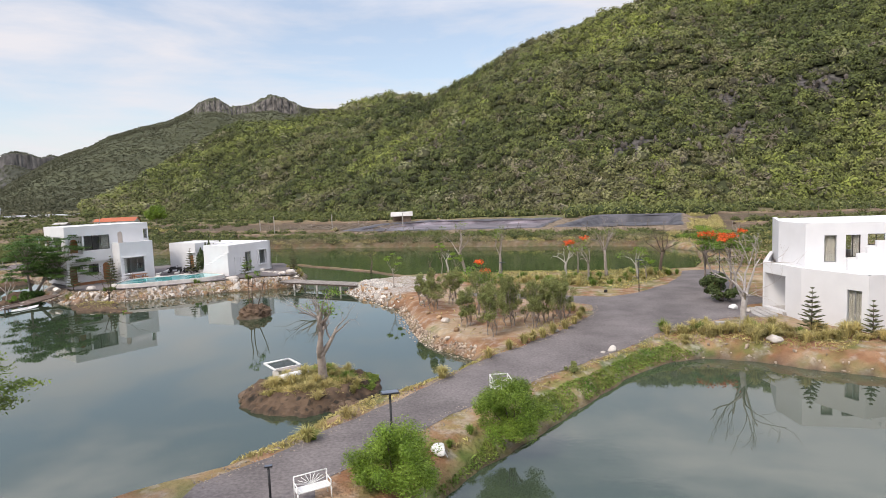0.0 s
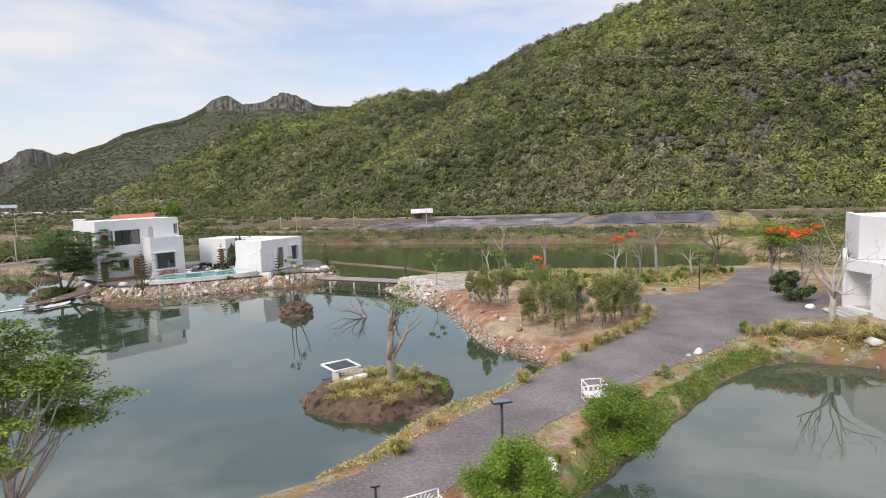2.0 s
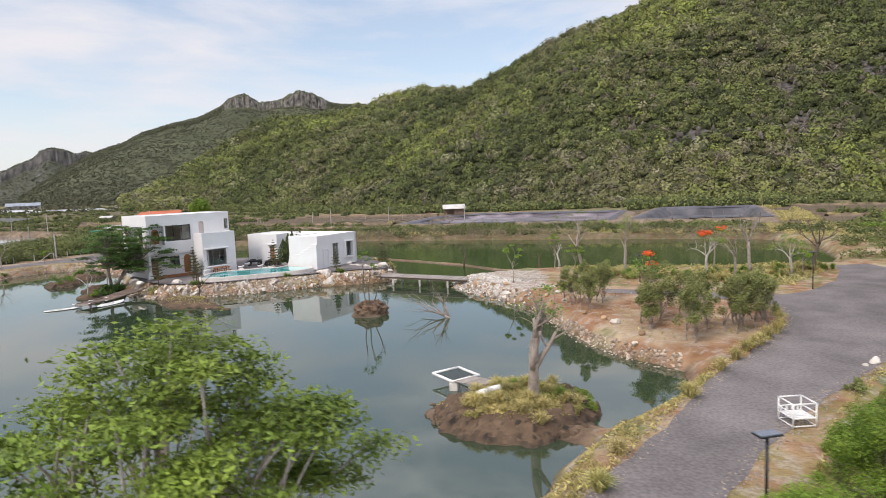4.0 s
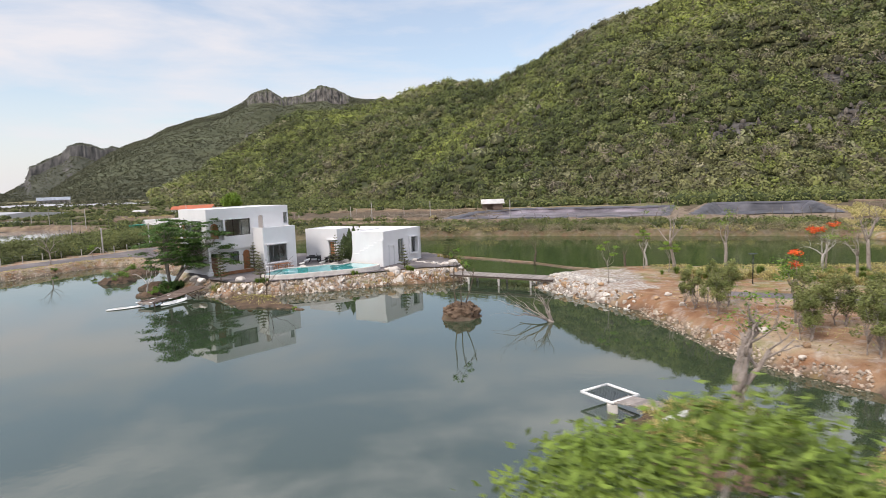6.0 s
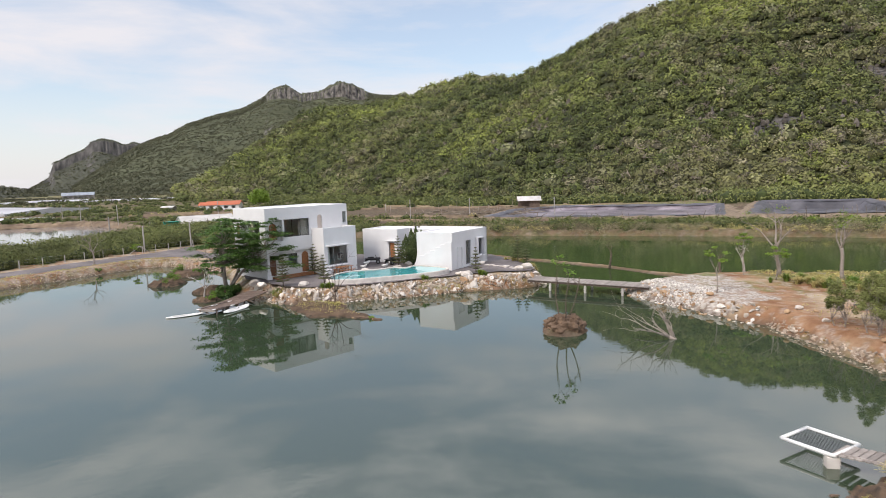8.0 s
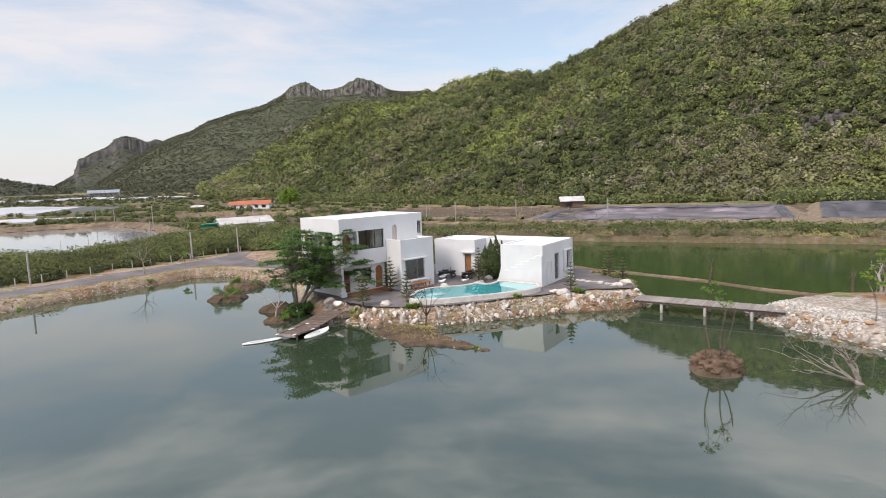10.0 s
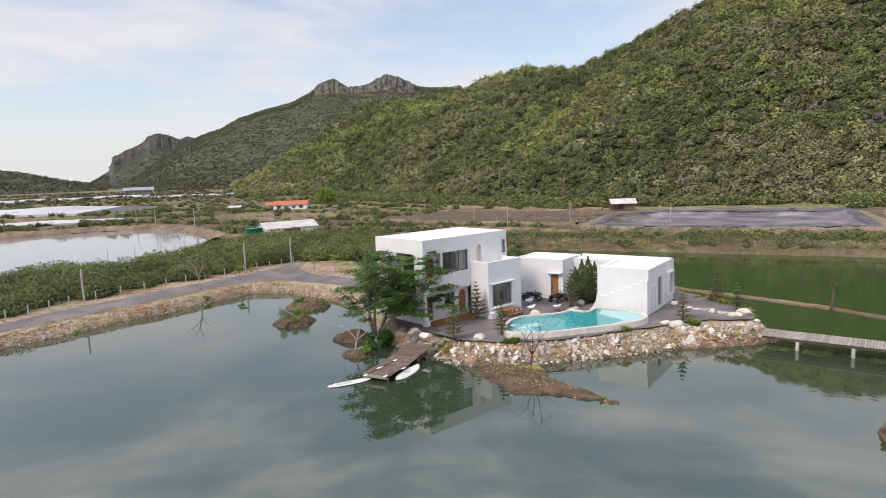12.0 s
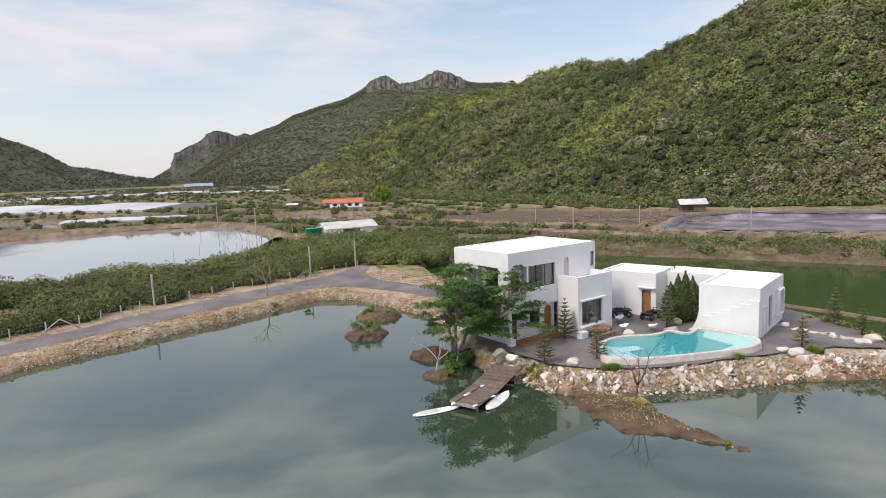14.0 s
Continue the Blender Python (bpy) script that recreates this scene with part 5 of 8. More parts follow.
def pool():
    h = empty("swimming_pool", turn(0, 0, 0), "raised freeform swimming pool with turquoise water", "pool")
    corners = [(-49.2, 66.6), (-47.6, 66.5), (-45.4, 67.4), (-42.4, 69.2), (-39.8, 71.0), (-38.8, 72.2), (-38.5, 73.4), (-39.2, 74.7), (-42.6, 76.2), (-43.6, 74.6), (-45.0, 75.0),
               (-46.2, 73.6), (-48.8, 72.3), (-49.9, 70.4), (-49.8, 68.0)]
    out = smooth_ring(corners, 5)
    inn = inset_ring(out, 0.30)
    foot = inset_ring(out, -0.07)
    n = len(out)
    bm = bmesh.new()
    rings = [[bm.verts.new((x, y, z)) for x, y in r] for r, z in ((foot, 1.24), (out, 1.70), (inset_ring(out, 0.03), 1.76), (inset_ring(out, 0.27), 1.76), (inn, 1.73), (inn, 1.33))]
    for a, b in zip(rings, rings[1:]):
        for i in range(n):
            j = (i + 1) % n
            bm.faces.new((a[i], a[j], b[j], b[i]))
    bmesh.ops.recalc_face_normals(bm, faces=bm.faces)
    part("pool_wall", bm, POOLWALL, h, "pale stained render wall", smooth=False)
    sheet("pool_floor", inset_ring(out, 0.29), 1.34, POOLTILE, h, "turquoise tiled floor")
    shelf = [(-42.4, 69.6), (-39.9, 71.3), (-38.65, 72.6), (-38.45, 73.5), (-39.1, 74.5), (-42.3, 75.6), (-42.5, 73.9), (-40.4, 71.9), (-41.6, 70.2)]
    prism("pool_shelf", shelf, 1.345, 1.56, POOLTILE_PALE, h, "pale shallow ledge")
    prism("pool_shelf", [(-49.4, 68.0), (-48.9, 67.0), (-47.2, 67.0), (-46.9, 67.3), (-48.4, 69.4), (-49.5, 69.6)], 1.345, 1.52, POOLTILE_PALE, h, "pale shallow ledge")
    for k in range(3):
        prism("pool_step", [(-49.6 + 0.3 * k, 68.2 + 0.25 * k), (-48.9 + 0.3 * k, 67.5 + 0.25 * k), (-47.3 + 0.3 * k, 68.9 + 0.25 * k), (-48.0 + 0.3 * k, 69.6 + 0.25 * k)], 1.53, 1.66 - 0.03 * k, POOLTILE_PALE, h)
    w = sheet("pool_water", inset_ring(out, 0.285), 1.70, POOLWATER, h, "clear turquoise water")
    w.visible_shadow = False
    return h


def right_house():
    h = empty("villa", turn(0, 0, 0), "white two-storey stucco villa with deep portal and stepped parapet", "house")
    z0, mid, top = 0.9, 4.85, 7.93

    def seg(a, b, lo, hi, thick=0.3, holes=()):
        ang = math.degrees(math.atan2(b[1] - a[1], b[0] - a[0]))
        wall(h, a[0], a[1], ang, math.hypot(b[0] - a[0], b[1] - a[1]), lo, hi, thick, holes)
        return a[0], a[1], ang

    seg((18.6, 49.9), (19.5, 45.5), z0, mid, 0.45, [(0.22, 2.75, 1.28, 4.0)])
    s = seg((19.5, 45.5), (21.8, 41.3), z0, mid, 0.3, [(3.35, 4.35, 1.2, 3.75)])
    window(h, *s, 3.35, 4.35, 1.2, 3.75, 0.1, 1, ALU, CURTAIN, (0.0, 1.0))
    s = seg((21.8, 41.3), (33.0, 44.6), z0, mid, 0.3, [(1.6, 3.4, 1.3, 3.6)])
    window(h, *s, 1.6, 3.4, 1.3, 3.6, 0.1, 1, ALU, CURTAIN, (0.0, 0.5))
    seg((33.0, 44.6), (34.0, 57.0), z0, top)
    seg((34.0, 57.0), (22.0, 57.0), z0, mid)
    seg((22.0, 57.0), (18.6, 49.9), z0, mid)
    seg((20.3, 51.2), (20.8, 47.8), 4.4, top)
    s = seg((20.8, 47.8), (33.0, 46.5), 4.4, top, 0.3, [(1.3, 2.15, 4.95, 7.0), (2.75, 3.75, 5.3, 7.0), (4.2, 5.4, 6.2, 7.05)])
    window(h, *s, 1.3, 2.15, 4.95, 7.0, 0.1, 0, ALU, CURTAIN, (0.0, 1.0))
    window(h, *s, 2.75, 3.75, 5.3, 7.0, 0.1, 1, BLACK, CURTAIN, (0.45, 1.0))
    window(h, *s, 4.2, 5.4, 6.2, 7.05, 0.1, 1, BLACK)
    seg((22.2, 57.0), (20.3, 51.2), 4.4, top)
    prism("roof", [(20.5, 51.1), (21.0, 48.0), (32.8, 46.8), (33.8, 56.9), (22.4, 56.9)], 7.6, 7.80, ROOFTOP, h)
    prism("terrace_slab", [(19.0, 49.9), (19.8, 45.6), (22.0, 41.7), (32.8, 44.9), (33.0, 46.8), (20.9, 48.0), (20.6, 51.6), (19.6, 51.6)], 4.3, 4.5, ROOFTOP, h)
    stair(h, "stepped_parapet", 2.25, 4.7, 4, 4.4, 5.35, 0.45, -1.7, -1.4, turn(20.8, 47.8, 0, -6), 9.0)
    box("portal_back", 20.3, 20.4, 46.0, 51.0, 0.9, 4.2, STUCCO, h)
    box("portal_side", 18.95, 20.3, 49.75, 49.85, 0.9, 4.2, STUCCO, h)
    box("portal_side", 19.7, 20.3, 46.9, 47.0, 0.9, 4.2, STUCCO, h)
    box("portal_ceiling", 19.25, 20.3, 47.0, 49.75, 4.02, 4.12, STUCCO, h)
    box("portal_floor", 19.1, 20.3, 47.0, 49.75, 1.0, 1.27, CONCRETE, h)
    for k in range(3):
        bm = bmesh.new()
        add_box(bm, 17.0 + 0.45 * k, 17.47 + 0.45 * k, 46.7, 49.9, 1.0, 1.08 + 0.07 * k, bevel=0.015, m=turn(0.1, 0, 0, 0))
        part("step", bm, CONCRETE, h, "grey concrete step")
    return h


villa()
annex()
pool()
right_house()


# ---- plants ----
def height_at(x, y):
    return float(ground_height(np.array([[float(x)]]), np.array([[float(y)]]))[0, 0])


def branch_line(rng, start, way, length, bend, steps=5):
    """A crooked line from start along way."""
    pts, p, d = [Vector(start)], Vector(start), Vector(way).normalized()
    for _ in range(steps):
        d = (d + Vector(rng.normal(size=3)) * bend).normalized()
        p = p + d * (length / steps)
        pts.append(p.copy())
    return pts


def add_limbs(bm, rng, line, r0, depth, spread, tips, twig=0.45, sides=6, lift=0.35):
    n = len(line)
    radii = [max(r0 * (1 - 0.62 * i / (n - 1)), 0.006) for i in range(n)]
    add_tube(bm, line, radii, sides)
    if depth == 0:
        tips.append(line[-1])
        return
    for k in range(rng.integers(2, 4)):
        i = int(rng.integers(max(1, n // 2), n))
        d = (line[i] - line[i - 1]).normalized()
        d = (d + Vector(rng.normal(size=3)) * spread + Vector((0, 0, lift))).normalized()
        ln = (line[-1] - line[0]).length * rng.uniform(twig, twig + 0.3)
        add_limbs(bm, rng, branch_line(rng, line[i], d, ln, 0.22, 4), radii[i] * 0.66, depth - 1, spread, tips, twig, max(4, sides - 1), lift)


def bare_tree(name, x, y, height, spread, r, limbs, mat, label, seed, z=None, depth=2, category="tree", fork=0.4, lean=0.05, sprigs=0, sprig_mat=None, lift=0.35, thick=1.0, reach=1.0, kink=0.55):
    """A leafless tree: one trunk, and each main limb with its twigs as a part."""
    rng = np.random.default_rng(seed)
    z = height_at(x, y) - 0.05 if z is None else z
    ob = empty(name, turn(x, y, z), label, category)
    top = height * fork
    line = branch_line(rng, (0, 0, 0), (rng.normal() * lean, rng.normal() * lean, 1), top, 0.06, 5)
    bm = bmesh.new()
    add_tube(bm, line, [r * 1.35, r * 1.05, r * 0.98, r * 0.93, r * 0.9, r * 0.85], 9)
    part("trunk", bm, mat, ob, smooth=True)
    tips = []
    for k in range(limbs):
        a = 2 * math.pi * (k + rng.uniform(-0.3, 0.3)) / limbs
        d = Vector((math.cos(a) * spread, math.sin(a) * spread, 1))
        bm = bmesh.new()
        start = line[-1] - Vector((0, 0, rng.uniform(0, top * 0.18)))
        limb = branch_line(rng, start, d, (height - top) * rng.uniform(0.6, 0.85) * reach, 0.16 / reach, 5)
        add_limbs(bm, rng, limb, r * rng.uniform(0.42, 0.6) * thick, depth, kink, tips, lift=lift)
        part("limb", bm, mat, ob, smooth=True)
    if sprigs:
        t = np.array([tips[i] for i in rng.integers(0, len(tips), sprigs)])
        c = (t[:, None, :] + rng.normal(size=(sprigs, 40, 3)) * np.array([0.26, 0.26, 0.13])).reshape(-1, 3)
        v, f = cards(c, rng.normal(size=c.shape) + np.array([0, 0, 0.6]), rng.uniform(0.04, 0.09, len(c)), rng)
        obj_np("foliage", v, f, sprig_mat or LEAF_TREE, ob)
    return ob


def leaf_cloud(rng, lobes, per, size, mat, name, parent, flat=0.7, up=0.5, aspect=0.5):
    """A crown of leaf cards round several lobes (centre and radius)."""
    cs, ns = [], []
    for (cx, cy, cz), r in lobes:
        d = rng.normal(size=(per, 3))
        d /= np.linalg.norm(d, axis=1, keepdims=True)
        rad = r * (rng.random((per, 1)) ** 0.45)
        cs.append(np.array([cx, cy, cz]) + d * rad * np.array([1, 1, flat]))
        ns.append(d * 0.7 + rng.normal(size=(per, 3)) * 0.5 + np.array([0, 0, up]))
    c, n = np.concatenate(cs), np.concatenate(ns)
    v, f = cards(c, n, rng.uniform(0.6, 1.3, len(c)) * size, rng, aspect, 0.2)
    return obj_np(name, v, f, mat, parent)


def leafy_tree(name, x, y, height, radius, r, mat, label, seed, trunks=1, lobes=14, per=160, size=0.09, bark=BARK, base=0.45, z=None, flat=0.55, blossom=0, twigs=1, lobe_r=0.42, centre=(0, 0), aspect=0.5):
    rng = np.random.default_rng(seed)
    z = height_at(x, y) - 0.05 if z is None else z
    ob = empty(name, turn(x, y, z), label, "tree")
    knots = []
    for k in range(lobes):
        a, q = rng.uniform(0, 2 * math.pi), math.sqrt(rng.random())
        zz = height * (base + (1 - base) * (0.25 + 0.62 * rng.random()) * (1 - 0.35 * q * q))
        knots.append(((centre[0] + math.cos(a) * radius * q * 0.8, centre[1] + math.sin(a) * radius * q * 0.8, zz), radius * lobe_r * rng.uniform(0.7, 1.15)))
    bm = bmesh.new()
    forks = []
    for k in range(trunks):
        a = 2 * math.pi * k / trunks + 0.7
        off = 0.0 if trunks == 1 else 0.35
        line = branch_line(rng, (math.cos(a) * off, math.sin(a) * off, 0), (math.cos(a) * 0.25 * (trunks > 1) + centre[0] / height, math.sin(a) * 0.25 * (trunks > 1) + centre[1] / height, 1), height * base * 1.15, 0.08, 5)
        add_tube(bm, line, [r * 1.3, r * 1.0, r * 0.9, r * 0.8, r * 0.7, r * 0.6], 8)
        forks.append(line[-1])
    part("trunk", bm, bark, ob, smooth=True)
    bm = bmesh.new()
    for k, (c, q) in enumerate(knots):
        s = forks[k % len(forks)] - Vector((0, 0, height * base * rng.uniform(0.05, 0.4)))
        mid = (s + Vector(c)) / 2 + Vector(rng.normal(size=3)) * 0.12 * radius
        add_tube(bm, [s, mid, Vector(c)], [r * 0.4, r * 0.25, r * 0.08], 5)
        for _ in range(3 * twigs):
            e = Vector(c) + Vector(rng.normal(size=3)) * q * 0.55
            add_tube(bm, [mid.lerp(Vector(c), 0.6), e], [r * 0.12, r * 0.04], 4)
    part("branching", bm, bark, ob, smooth=True)
    leaf_cloud(rng, knots, per, size, mat, "crown", ob, flat, aspect=aspect)
    if blossom:
        tops = sorted(knots, key=lambda k: -k[0][2])[:blossom]
        leaf_cloud(rng, [((c[0], c[1], c[2] + q * 0.3), q * 0.75) for c, q in tops], 90, size * 1.1, LEAF_RED, "blossom", ob, 0.5, 0.8, 0.9)
    return ob


def umbrella_tree(name, x, y, z, height, radius, trunks, sprays, leaves, r, label, seed, mat, bark, deep=0.30, spray=(0.34, 0.66), leaf=(0.034, 0.068), lean=0.22, centre=(0, 0), stem=0.62):
    """A feathery tree: pale forked trunks under a broad crown of level, layered leaf sprays."""
    rng = np.random.default_rng(seed)
    ob = empty(name, turn(x, y, z), label, "tree")
    forks = []
    for k in range(trunks):
        a = 2 * math.pi * (k + rng.uniform(-0.25, 0.25)) / trunks
        d = Vector((math.cos(a) * lean + centre[0] / height, math.sin(a) * lean + centre[1] / height, 1))
        line = branch_line(rng, (math.cos(a) * 0.3, math.sin(a) * 0.3, -0.1), d, height * stem, 0.07, 6)
        tube("trunk", line, [r * q for q in (1.25, 1.0, 0.88, 0.76, 0.64, 0.52, 0.4)], bark, ob, sides=8)
        forks.append(line)
    knots = []
    for k in range(sprays):
        a, q = rng.uniform(0, 6.283), math.sqrt(rng.random())
        lump = 1 + 0.22 * math.sin(3 * a + 1.0) + 0.12 * math.sin(7 * a)
        zz = height * (0.97 - 0.26 * q * q - deep * rng.random() * (1 - 0.4 * q))
        knots.append(Vector((centre[0] + math.cos(a) * radius * q * lump, centre[1] + math.sin(a) * radius * q * lump, zz)))
    bm = bmesh.new()
    for c in knots:
        line = min(forks, key=lambda f: (f[-1].xy - c.xy).length)
        s0 = min(line[3:], key=lambda q: abs(q.z - c.z + 0.25 * height) + 0.1 * rng.random())
        mid = s0.lerp(c, 0.55) + Vector(rng.normal(size=3)) * 0.12
        mid.z = min(mid.z, c.z - 0.05)
        add_tube(bm, [s0, mid, c], [r * 0.26, r * 0.15, r * 0.05], 5)
    part("branching", bm, bark, ob, smooth=True)
    n = len(knots)
    size = rng.uniform(*spray, (n, 1, 1))
    d = rng.normal(size=(n, leaves, 3)) * np.array([0.55, 0.55, 0.11])
    arm = np.round(rng.random((n, leaves, 1)) * 5) / 5 * 6.283          # leaves gather along a few drooping stalks
    reach = np.sqrt(rng.random((n, leaves, 1)))
    d = 0.62 * d + np.concatenate([np.cos(arm) * reach, np.sin(arm) * reach, -0.28 * reach ** 2], 2) * 0.8
    c = (np.array(knots)[:, None, :] + d * size).reshape(-1, 3)
    nrm = np.array([0, 0, 1.0]) + rng.normal(size=c.shape) * 0.45
    v, f = cards(c, nrm, rng.uniform(*leaf, len(c)), rng, 0.42, 0.2)
    obj_np("crown", v, f, mat, ob)
    return ob


def norfolk_pine(x, y, height, label, seed, z=None, lean=0.0):
    """A young araucaria: a straight stem with tiers of level arms."""
    rng = np.random.default_rng(seed)
    z = height_at(x, y) if z is None else z
    ob = empty("norfolk_pine", turn(x, y, z, rng.uniform(0, 360)), label, "tree", "araucaria saplings round the villas")
    tube("trunk", [(0, 0, -0.05), (0, 0, height * 0.5), (0, 0, height)], [0.055, 0.035, 0.01], BARK_DARK, ob)
    tiers = max(7, int(height / 0.34))
    for k in range(tiers):
        f = k / (tiers - 1)
        zc = height * (0.16 + 0.82 * f)
        arm = height * 0.27 * (1 - f) ** 0.8 + 0.06
        bm = bmesh.new()
        vs, ns, ss = [], [], []
        n = 6 if f < 0.8 else 4
        for j in range(n):
            a = 2 * math.pi * (j + 0.5 * (k % 2)) / n + rng.normal() * 0.12
            ln = arm * rng.uniform(0.85, 1.1)
            d = Vector((math.cos(a), math.sin(a), 0))
            p = [Vector((0, 0, zc)), d * ln * 0.5 + Vector((0, 0, zc + 0.02)), d * ln + Vector((0, 0, zc + 0.10 * ln + 0.06))]
            add_tube(bm, p, [0.035, 0.04, 0.014], 5)
            m = max(4, int(ln / 0.055))
            for q in range(m):
                u = (q + 1) / m
                c = p[0].lerp(p[2], u)
                side = Vector((-d.y, d.x, 0))
                for s in (-1, 1):
                    bm2 = c + side * s * 0.05
                    vs.append(bm2 + Vector((0, 0, 0.015)))
                    ns.append(Vector((rng.normal() * 0.3, rng.normal() * 0.3, 1)))
                    ss.append(0.085)
        part("branch_tier", bm, LEAF_PINE, ob)
        v, fc = cards(np.array(vs), np.array(ns), np.array(ss), rng, 0.45, 0.3)
        me = bpy.data.meshes.new("needles")
        me.from_pydata([tuple(q) for q in v], [], [tuple(int(i) for i in q) for q in fc])
        me.materials.append(LEAF_PINE)
        nd = new("needles", me)
        nd.parent = ob
    return ob


def tuft_mesh(name, blades, length, spread, mat, seed):
    rng = np.random.default_rng(seed)
    vs, fs = [], []
    for _ in range(blades):
        a, q = rng.uniform(0, 2 * math.pi), rng.uniform(0.1, 1.0)
        base = Vector((math.cos(a), math.sin(a), 0)) * rng.uniform(0, 0.12)
        d = Vector((math.cos(a), math.sin(a), 0))
        side = Vector((-d.y, d.x, 0)) * rng.uniform(0.012, 0.022)
        ln = length * rng.uniform(0.65, 1.1)
        p1 = base + d * spread * q * 0.35 + Vector((0, 0, ln * 0.62))
        p2 = base + d * spread * q * 1.05 + Vector((0, 0, ln * (1.0 - 0.42 * q)))
        i = len(vs)
        vs += [base - side, base + side, p1 + side * 0.8, p1 - side * 0.8, p2 + side * 0.15, p2 - side * 0.15]
        fs += [(i, i + 1, i + 2, i + 3), (i + 3, i + 2, i + 4, i + 5)]
    me = bpy.data.meshes.new(name)
    me.from_pydata([tuple(v) for v in vs], [], fs)
    me.materials.append(mat)
    return me


TUFTS = [tuft_mesh("tuft", 170, 0.75, 0.55, GRASS_DRY, 1), tuft_mesh("tuft", 150, 0.62, 0.5, GRASS_DRY, 2), tuft_mesh("tuft", 170, 0.7, 0.5, GRASS_GREEN, 3), tuft_mesh("tuft", 120, 0.42, 0.4, GRASS_DRY, 4)]


def tuft(x, y, kind=0, size=1.0, z=None, place="beside the road"):
    ob = new("grass_tuft", TUFTS[kind])
    z = height_at(x, y) if z is None else z
    ob.matrix_world = turn(x, y, z - 0.03, (x * 77 + y * 31) % 360) @ Matrix.Diagonal((size, size, size, 1))
    tone = "green fountain grass tuft" if kind == 2 else "straw-coloured fountain grass tuft"
    return tagged(ob, f"{tone} {place}", "grass", "grass tufts " + place)


def rock_mesh(seed, n=13):
    rng = np.random.default_rng(seed)
    bm = bmesh.new()
    for _ in range(n):
        d = rng.normal(size=3)
        d = d / np.linalg.norm(d) * rng.uniform(0.8, 1.05)
        bm.verts.new((d[0] * 1.0, d[1] * 0.8, d[2] * 0.62))
    out = bmesh.ops.convex_hull(bm, input=bm.verts)
    loose = [v for v in bm.verts if not v.link_faces]
    bmesh.ops.delete(bm, geom=loose, context="VERTS")
    me = bpy.data.meshes.new("rock")
    bm.to_mesh(me)
    bm.free()
    me.materials.append(STONE)
    return me


ROCKS = [rock_mesh(40 + k) for k in range(8)]
ROCKS_TAN = []
for _m in ROCKS:
    _c = _m.copy()
    _c.materials[0] = material("tan_quarry_stone", (0.40, 0.27, 0.16), (0.30, 0.19, 0.11), 1.6, 0.9, bump=0.5, grain=9, big=0.1, obj=0.3) if not ROCKS_TAN else ROCKS_TAN[0].materials[0]
    ROCKS_TAN.append(_c)


def lay_rocks(name, label, line, count, rng, size, width, tan=0.3, lift=0.6):
    """Tipped stones along a bank, each a piece of the embankment."""
    ob = empty(name, turn(0, 0, 0), label, "embankment")
    ob["kind"] = "structure"
    seg = [(Vector(a), Vector(b)) for a, b in zip(line, line[1:])]
    lens = np.array([(b - a).length for a, b in seg])
    for k in range(count):
        i = rng.choice(len(seg), p=lens / lens.sum())
        a, b = seg[i]
        t = rng.random()
        n = Vector((-(b - a).y, (b - a).x)).normalized()
        p = a.lerp(b, t) + n * rng.uniform(-width, width)
        s = size * rng.uniform(0.45, 1.0) * (1.5 if rng.random() < 0.08 else 1)
        z = max(height_at(p.x, p.y), -0.12)
        r = new("rock", (ROCKS_TAN if rng.random() < tan else ROCKS)[int(rng.integers(8))])
        r.matrix_world = Matrix.Translation((p.x, p.y, z + s * 0.22 * lift)) @ Euler(rng.uniform(0, 6.28, 3)).to_matrix().to_4x4() @ Matrix.Diagonal((s * rng.uniform(0.8, 1.2), s, s * rng.uniform(0.7, 1), 1))
        r.parent = ob
    return ob


def rubble(name, label, spots, size, mat, seed):
    """Countless small stones in one mesh."""
    rng = np.random.default_rng(seed)
    base = ROCKS[0]
    bv = np.array([v.co[:] for v in base.vertices])
    bf = np.array([list(p.vertices) for p in base.polygons])
    z = ground_height(spots[:, 0].reshape(-1, 1), spots[:, 1].reshape(-1, 1)).ravel()
    vs = []
    for (x, y), h in zip(spots, z):
        s = size * rng.uniform(0.4, 1.0)
        rot = np.array(Euler(rng.uniform(0, 6.28, 3)).to_matrix())
        vs.append((bv * s * rng.uniform(0.7, 1.2, 3)) @ rot.T + np.array([x, y, max(h, -0.1) + s * 0.1]))
    n = len(bv)
    v = np.concatenate(vs)
    f = (bf[None] + (np.arange(len(spots)) * n)[:, None, None]).reshape(-1, 3)
    return tagged(obj_np(name, v, f, mat), label, "rubble", kind="stuff")


def boulder(x, y, s, label, seed, mat=None, z=None, flat=0.7):
    rng = np.random.default_rng(seed)
    bm = bmesh.new()
    for _ in range(26):
        d = rng.normal(size=3)
        d = d / np.linalg.norm(d) * rng.uniform(0.85, 1.05)
        bm.verts.new((d[0], d[1], d[2] * flat))
    bmesh.ops.convex_hull(bm, input=bm.verts)
    bmesh.ops.delete(bm, geom=[v for v in bm.verts if not v.link_faces], context="VERTS")
    bmesh.ops.bevel(bm, geom=list(bm.edges), offset=0.06, segments=1, affect="EDGES")
    mt = mat or STONE
    ob = part("boulder", bm, mt, smooth=False)
    z = height_at(x, y) if z is None else z
    ob.matrix_world = turn(x, y, z + s * flat * 0.55, rng.uniform(0, 360)) @ Matrix.Diagonal((s * 1.15, s * 0.85, s, 1))
    return tagged(ob, label, "rock")


